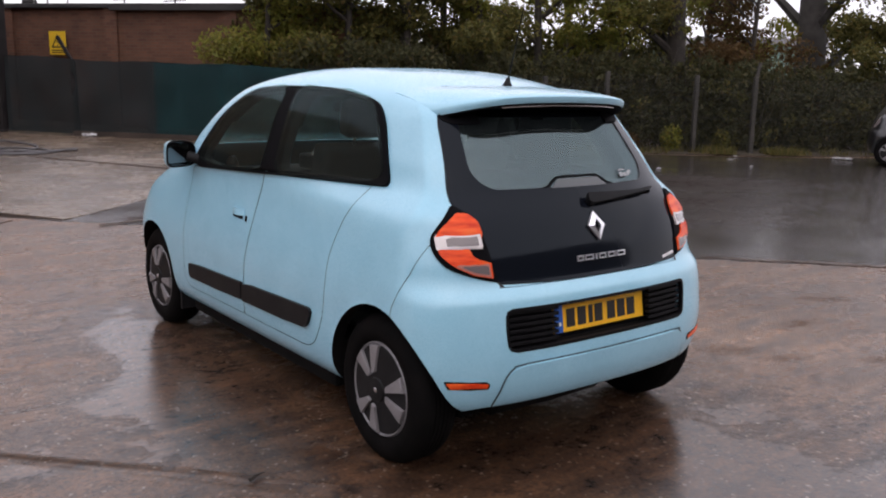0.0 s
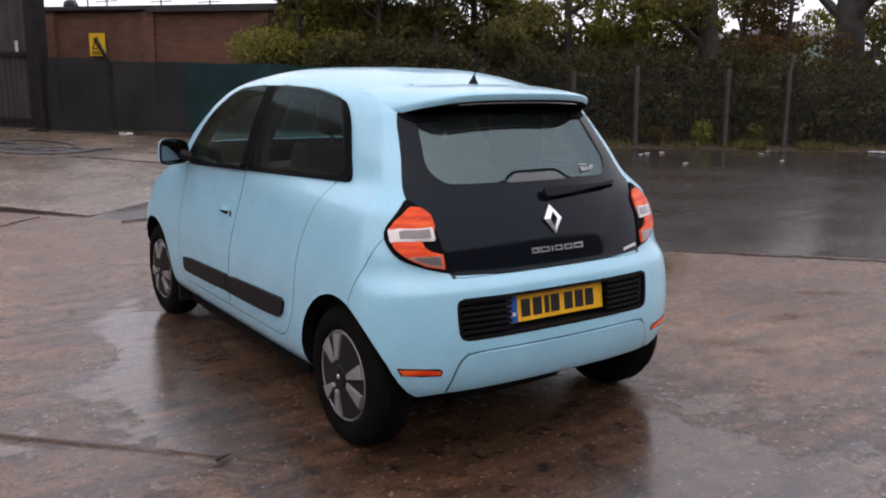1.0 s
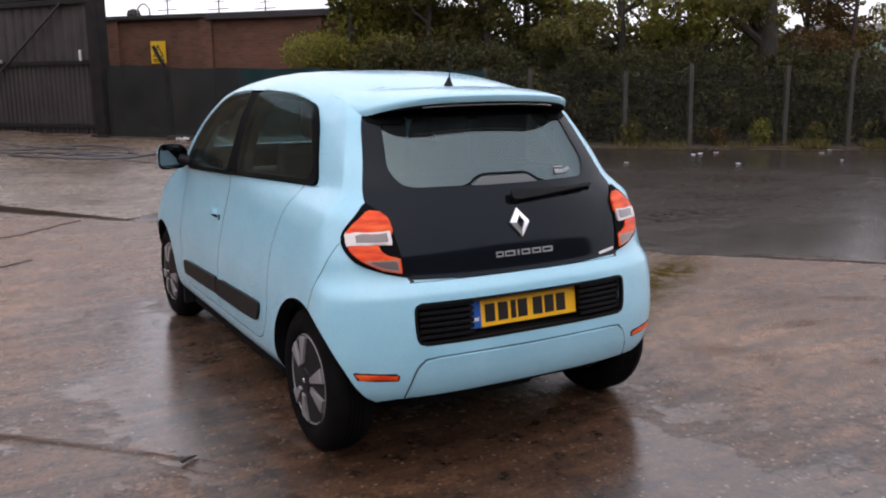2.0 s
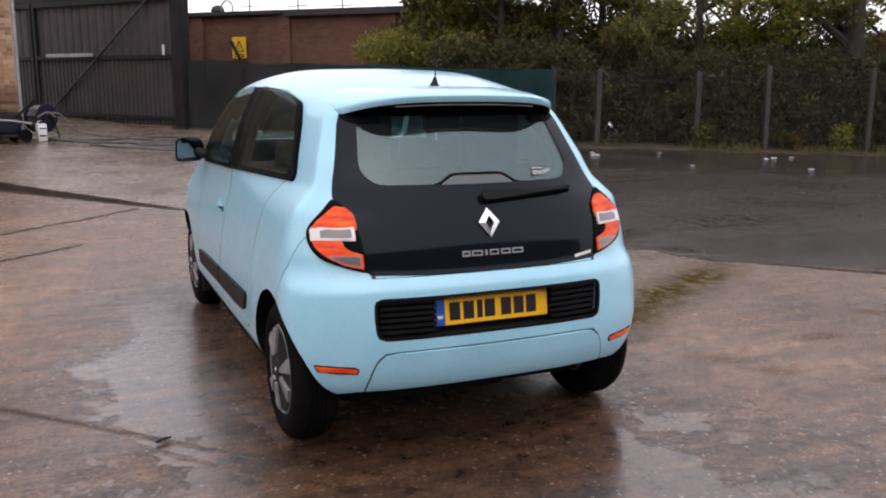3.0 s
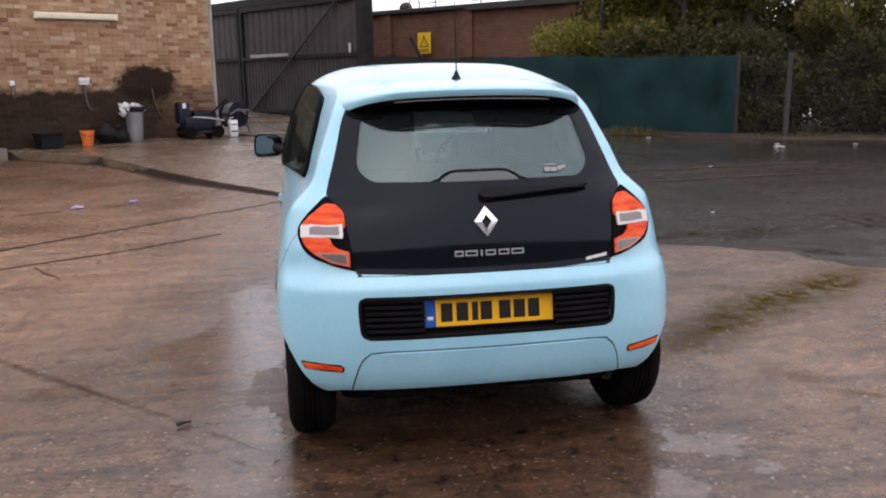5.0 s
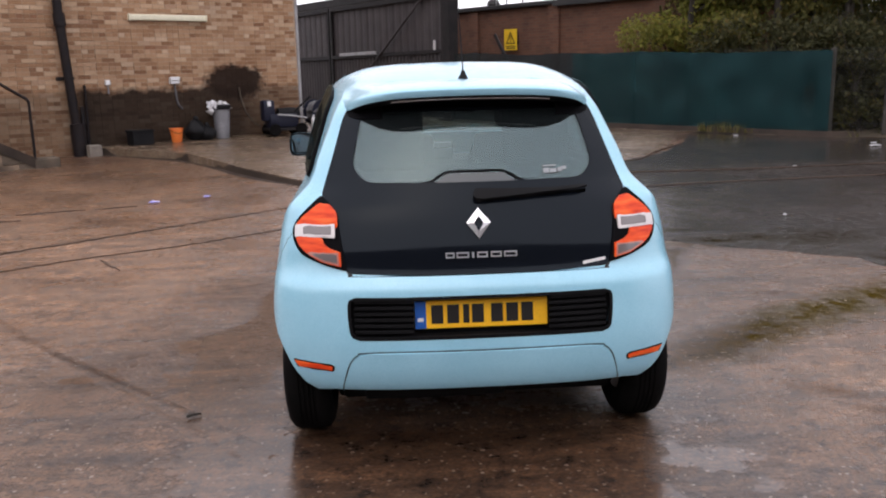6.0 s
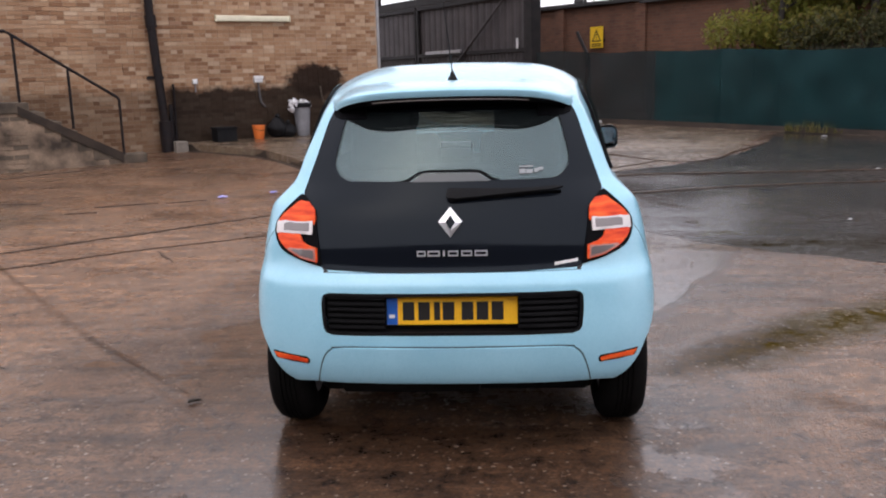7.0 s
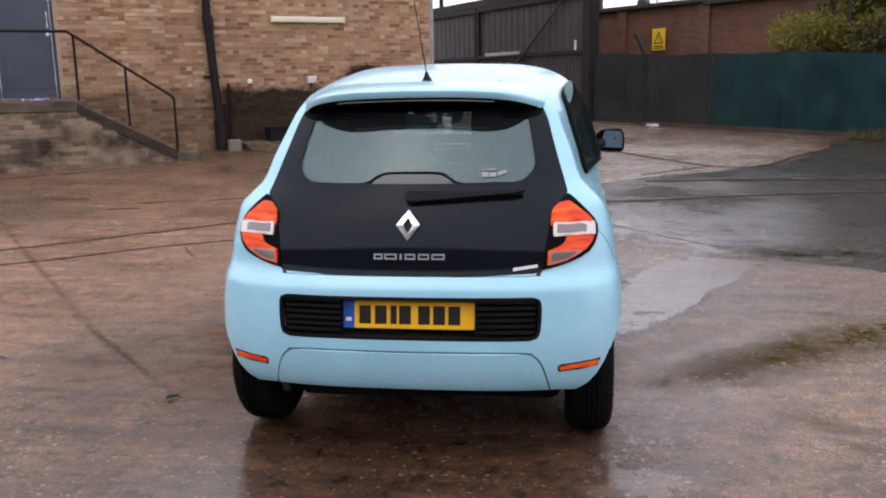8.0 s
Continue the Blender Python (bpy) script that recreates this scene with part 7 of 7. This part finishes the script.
def build_hedge():
    rng = np.random.default_rng(5)
    pts, low = [], []
    for k in range(330):
        s = 3.9 + 8.95 * k / 330
        for j in range(3):
            x, y = behind(s + rng.uniform(-.1, .1), rng.uniform(.35, 1.5))
            z = rise(x, y) + rng.uniform(.1, 2.1)
            q = rng.uniform(.22, .45)
            pts.append(clump(rng, (x, y, z), (q, q, q * .8), 75))
    for k in range(520):
        x, y = behind(rng.uniform(10.6, 12.95), rng.uniform(.35, 1.9))
        q = rng.uniform(.25, .5)
        pts.append(clump(rng, (x, y, rise(x, y) + rng.uniform(.1, 1.5)), (q, q, q * .8), 60))
    v, f = leaves(np.concatenate(pts), .052, rng)
    hedge = tagged(new("hedge", leaf_mesh("hedge", v, f, deep)), "dark tangled hedge and ivy behind the wire", "hedge", kind="stuff")
    pts = []
    for k in range(46):
        s = rng.uniform(5.0, 11.6)
        x, y = behind(s, rng.uniform(.15, .8))
        q = rng.uniform(.10, .24)
        pts.append(clump(rng, (x, y, rise(x, y) + rng.uniform(.15, 1.6)), (q, q, q), 40))
    v, f = leaves(np.concatenate(pts), .05, rng)
    tagged(new("hedge_sprigs", leaf_mesh("hedge_sprigs", v, f, olive)), "paler sprigs growing through the dark hedge", "foliage", kind="stuff")
    stems = bmesh.new()
    rd = random.Random(9)
    for k in range(120):
        x, y = behind(rd.uniform(4.0, 11.8), rd.uniform(.4, 1.6))
        z = rise(x, y)
        tube([(x, y, z), (x + rd.uniform(-.2, .2), y, z + .9), (x + rd.uniform(-.5, .5), y + rd.uniform(-.2, .2), z + rd.uniform(1.5, 2.6))], .016, 5, stems, taper=.006)
    tagged(part("hedge_stems", stems, bark, None), "thin dark stems in the hedge", "stems", kind="stuff")
    # a darker wood behind, so that no gap opens to the ground
    pts = []
    for k in range(1000):
        s = 3.5 + 9.4 * k / 1000
        x, y = behind(s, rng.uniform(4.5, 7.0))
        q = rng.uniform(.5, .9)
        pts.append(clump(rng, (x, y, rise(x, y) + rng.uniform(.2, 2.3)), (q, q, q), 30))
    for k in range(260):
        x, y = behind(rng.uniform(10.5, 12.9), rng.uniform(3.0, 7.0))
        q = rng.uniform(.5, .9)
        pts.append(clump(rng, (x, y, rise(x, y) + rng.uniform(.2, 1.5)), (q, q, q), 34))
    v, f = leaves(np.concatenate(pts), .16, rng)
    tagged(new("far_thicket", leaf_mesh("far_thicket", v, f, deep)), "dark thicket farther behind the fence", "thicket", kind="stuff")
    # small shrubs and grass at the foot
    for s, r, mat, lab in ((8.75, .32, yellow_green, "small yellow-leaved shrub by the fence"), (8.3, .22, rust, "small rusty shrub by the fence"), (7.1, .30, olive, "low green shrub by the fence"), (9.5, .28, olive, "low green shrub by the fence")):
        x, y = behind(s, .05)
        bush = tagged(empty("shrub", x, y, rise(x, y)), lab, "shrub", "shrubs by the fence")
        v, f = leaves(clump(rng, (0, 0, r * 1.1), (r, r * .7, r * 1.1), 420), .045, rng)
        part("leafage", leaf_mesh("leafage", v, f, mat), None, bush)
        stem = bmesh.new()
        for k in range(5):
            tube([(0, 0, -.03), (rd.uniform(-.1, .1), rd.uniform(-.1, .1), r), (rd.uniform(-r, r) * .7, rd.uniform(-.1, .1), r * 1.8)], .008, 5, stem, taper=.003)
        part("stems", stem, bark, bush)
    blades_v, blades_f = [], []
    for k in range(5200):
        s = rng.choice([rng.uniform(3.0, 5.2), rng.uniform(5.2, 12.0), rng.uniform(9.2, 10.6)])
        x, y = behind(s, rng.uniform(-.42, .25))
        if (s < 3.5 or 4.5 < s < 5.3) or noise.noise((x * .9, y * .9, 4.0)) < (.12 if s < 7 else -.05):
            continue
        h, a = rng.uniform(.06, .24), rng.uniform(0, 6.28)
        dx, dy = .012 * math.cos(a), .012 * math.sin(a)
        lx, ly = rng.uniform(-.1, .1), rng.uniform(-.1, .1)
        z, i = rise(x, y) + .03, len(blades_v)
        blades_v += [(x - dx, y - dy, z), (x + dx, y + dy, z), (x + lx, y + ly, z + h)]
        blades_f.append((i, i + 1, i + 2))
    tagged(new("grass", leaf_mesh("grass", np.array(blades_v), np.array(blades_f), grass_leaf)), "rough pale grass along the fence foot", "grass", kind="stuff")
    # fallen leaves and scraps on the yard
    spots, flat_v, flat_f = [], [], []
    for k in range(900):
        near = k < 420
        if near:
            x, y = behind(rng.uniform(1.0, 12.0), -rng.uniform(.1, 2.2))
        else:
            x, y = rng.uniform(-6, 12), rng.uniform(5, 12)
        z, a, q = rise(x, y) + .012, rng.uniform(0, 6.28), rng.uniform(.010, .028)
        c, s_ = math.cos(a) * q, math.sin(a) * q
        i = len(flat_v)
        flat_v += [(x + c, y + s_, z), (x - s_ * .5, y + c * .5, z + .006), (x - c, y - s_, z), (x + s_ * .5, y - c * .5, z + .004)]
        flat_f.append((i, i + 1, i + 2, i + 3))
    tagged(new("fallen_leaves", leaf_mesh("fallen_leaves", np.array(flat_v), np.array(flat_f), rust)), "scattered wet fallen leaves on the yard", "leaves", kind="stuff")


build_hedge()

# litter along the fence and a few scraps on the concrete
litter_white = worn("wet_white_paper", (0.62, 0.62, 0.64), (0.45, 0.45, 0.46), 0.6, 20.0, 90.0, 0.3)


def scrap(x, y, w, d, h, mat, label, seed, turn=0.0):
    g = [[(-w / 2 + w * i / 6, -d / 2 + d * j / 4, h * (.25 + .75 * abs(noise.noise((i * .8 + seed, j * .9, seed))))) for i in range(7)] for j in range(5)]
    ob = part("litter", shell(g, .004, h * .3 + .004), mat, None)
    ob.matrix_basis = pose(x, y, rise(x, y) + .014, 0, 0, turn)
    return tagged(ob, label, "litter", "litter on the yard")


for k, (x, y, w, d, h) in enumerate([(10.6, 13.5, .28, .12, .05), (10.8, 13.9, .12, .1, .04), (14.0, 12.3, .34, .14, .06), (13.7, 12.2, .18, .1, .04), (14.5, 12.35, .14, .1, .04), (16.6, 11.4, .16, .1, .03), (12.2, 13.6, .1, .08, .04), (9.0, 15.6, .14, .08, .03), (11.4, 11.6, .12, .08, .03), (13.2, 10.6, .14, .1, .04), (15.6, 10.2, .14, .08, .03), (8.1, 11.2, .08, .06, .03), (6.3, 7.6, .07, .05, .02), (19.4, 10.35, .75, .18, .10), (17.4, 11.8, .12, .1, .05)]):
    scrap(x, y, w * .62, d * .62, h * .8, litter_white, "wet white paper litter", k * 1.9, 20 * k)
scrap(-4.3, 13.1, .26, .14, .06, violet_cloth, "violet plastic scrap on the concrete", 3.3, 10)
scrap(-0.55, 9.6, .12, .07, .03, violet_cloth, "violet plastic scrap on the concrete", 5.1, 40)
scrap(0.02, 9.9, .10, .06, .03, violet_cloth, "violet plastic scrap on the concrete", 6.1, 80)
scrap(5.2, 19.15, .22, .18, .14, litter_white, "crumpled pale rag below the netting", 8.1, 15)


def twig(points, r, label):
    """A small forked piece of dead wood."""
    line = [(x, y, rise(x, y) + r + 0.004 + dz) for x, y, dz in points]
    ob = tagged(part("twig", tube(arc(line, .02), r, 6, taper=r * .5), bark, None, smooth=True), label, "twig", "twigs on the concrete")
    a, b = Vector(line[1]), Vector(line[-1])
    part("side_shoot", tube([a, a.lerp(b, .4) + Vector((.018, -.02, .012))], r * .6, 5, taper=r * .3), bark, ob)


twig([(1.35, 2.89, 0), (1.38, 2.905, .004), (1.41, 2.915, .002)], .009, "short dark twig on the wet concrete")
twig([(-0.05, 3.42, 0), (0.06, 3.44, .004), (0.16, 3.40, 0)], .005, "thin dead twig on the wet concrete")

# a dark car parked farther along the fence
def build_far_car():
    far = tagged(empty("parked_car", 19.32, 9.27, 0, -154), "dark hatchback parked by the fence on wet tarmac", "car")
    dark_paint = material("near_black_car_paint", (0.008, 0.008, 0.010), 0.3, 0.0, 0.8)
    part("body", carve(hull("far_body", rows=60, seam=18, flanks=24), wheel_wells()), dark_paint, far, smooth=True, sharp=30)
    for s in (-1, 1):
        side_patch("window_pane", DLO, gloss_black, far, s, .003, .008, "dark window glass")
        for y, tn in ((0.0, 20), (2.492, 75)):
            make_wheel("wheel", far, s * .7025, y, s, tn)
    for f in (list, mirrored):
        rear_patch("tail_lamp", f([tuple(p) for p in LAMP]), lens_dim, far, .006, .012, "smoked tail lamp")
    part("underbody", boxed(-.6, .6, -.2, 2.9, .19, .32, .03), under, far)


build_far_car()

# pale sheds far beyond the trees
far_green = worn("pale_green_cladding", (0.16, 0.26, 0.21), (0.14, 0.22, 0.18), 0.6, 0.6, 10.0, 0.1)
shed_far = tagged(empty("distant_shed", 40.0, 26.0, 0, -30), "pale green clad shed beyond the trees", "shed")
part("wall", boxed(-3, 3, 0, 8, 0, 3.9), far_green, shed_far)
part("roof", boxed(-3.3, 3.3, -.3, 8.3, 3.9, 4.25, .03), galvanised, shed_far, "grey sheet roof")


# ---- the bricks of the building's face
def brick_mesh(length):
    bm = boxed(-length / 2, length / 2, -.010, .05, -.0325, .0325)
    me = bpy.data.meshes.new("brick")
    bm.to_mesh(me)
    bm.free()
    me.materials.append(brick_single)
    return me


def lay_bricks():
    whole, half = brick_mesh(.215), brick_mesh(.1025)
    rng = random.Random(12)
    verts, faces, singles = [], [], 0
    quads = [(0, 1, 3, 2), (4, 6, 7, 5), (0, 4, 5, 1), (2, 3, 7, 6), (0, 2, 6, 4), (1, 5, 7, 3)]
    for row in range(2, 62):
        z = .0375 + .075 * row
        header = row % 4 == 3
        pitch, ln = (.1125, .1025) if header else (.225, .215)
        x = -9.6 + (.05 if header else (.1125 if row % 2 else 0))
        while x + ln / 2 < -.005:
            if DOOR_L - ln / 2 < x < DOOR_R + ln / 2 and DOOR_B < z < DOOR_T + .03:
                x += pitch
                continue
            out, tilt = rng.uniform(-.004, .004), rng.uniform(-.6, .6)
            near = -3.6 < x < -.4 and 1.55 < z < 2.95 and singles < 300
            if near:
                singles += 1
                b = new("brick", half if header else whole)
                b.parent = wall_building
                b.matrix_basis = pose(x, out, z, 0, tilt, 0)
            else:
                i, h = len(verts), .0325 + rng.uniform(-.002, .001)
                verts += [(x + sx * ln / 2, out + sy, z + sz * h) for sx in (-1, 1) for sy in (-.010, .05) for sz in (-1, 1)]
                faces += [tuple(i + q for q in f) for f in quads]
            x += pitch
    ob = part("brickwork", mesh_of("brickwork", verts, faces, brick_joined), None, wall_building, "coursed buff brickwork")
    tagged(ob, kind="stuff")


lay_bricks()
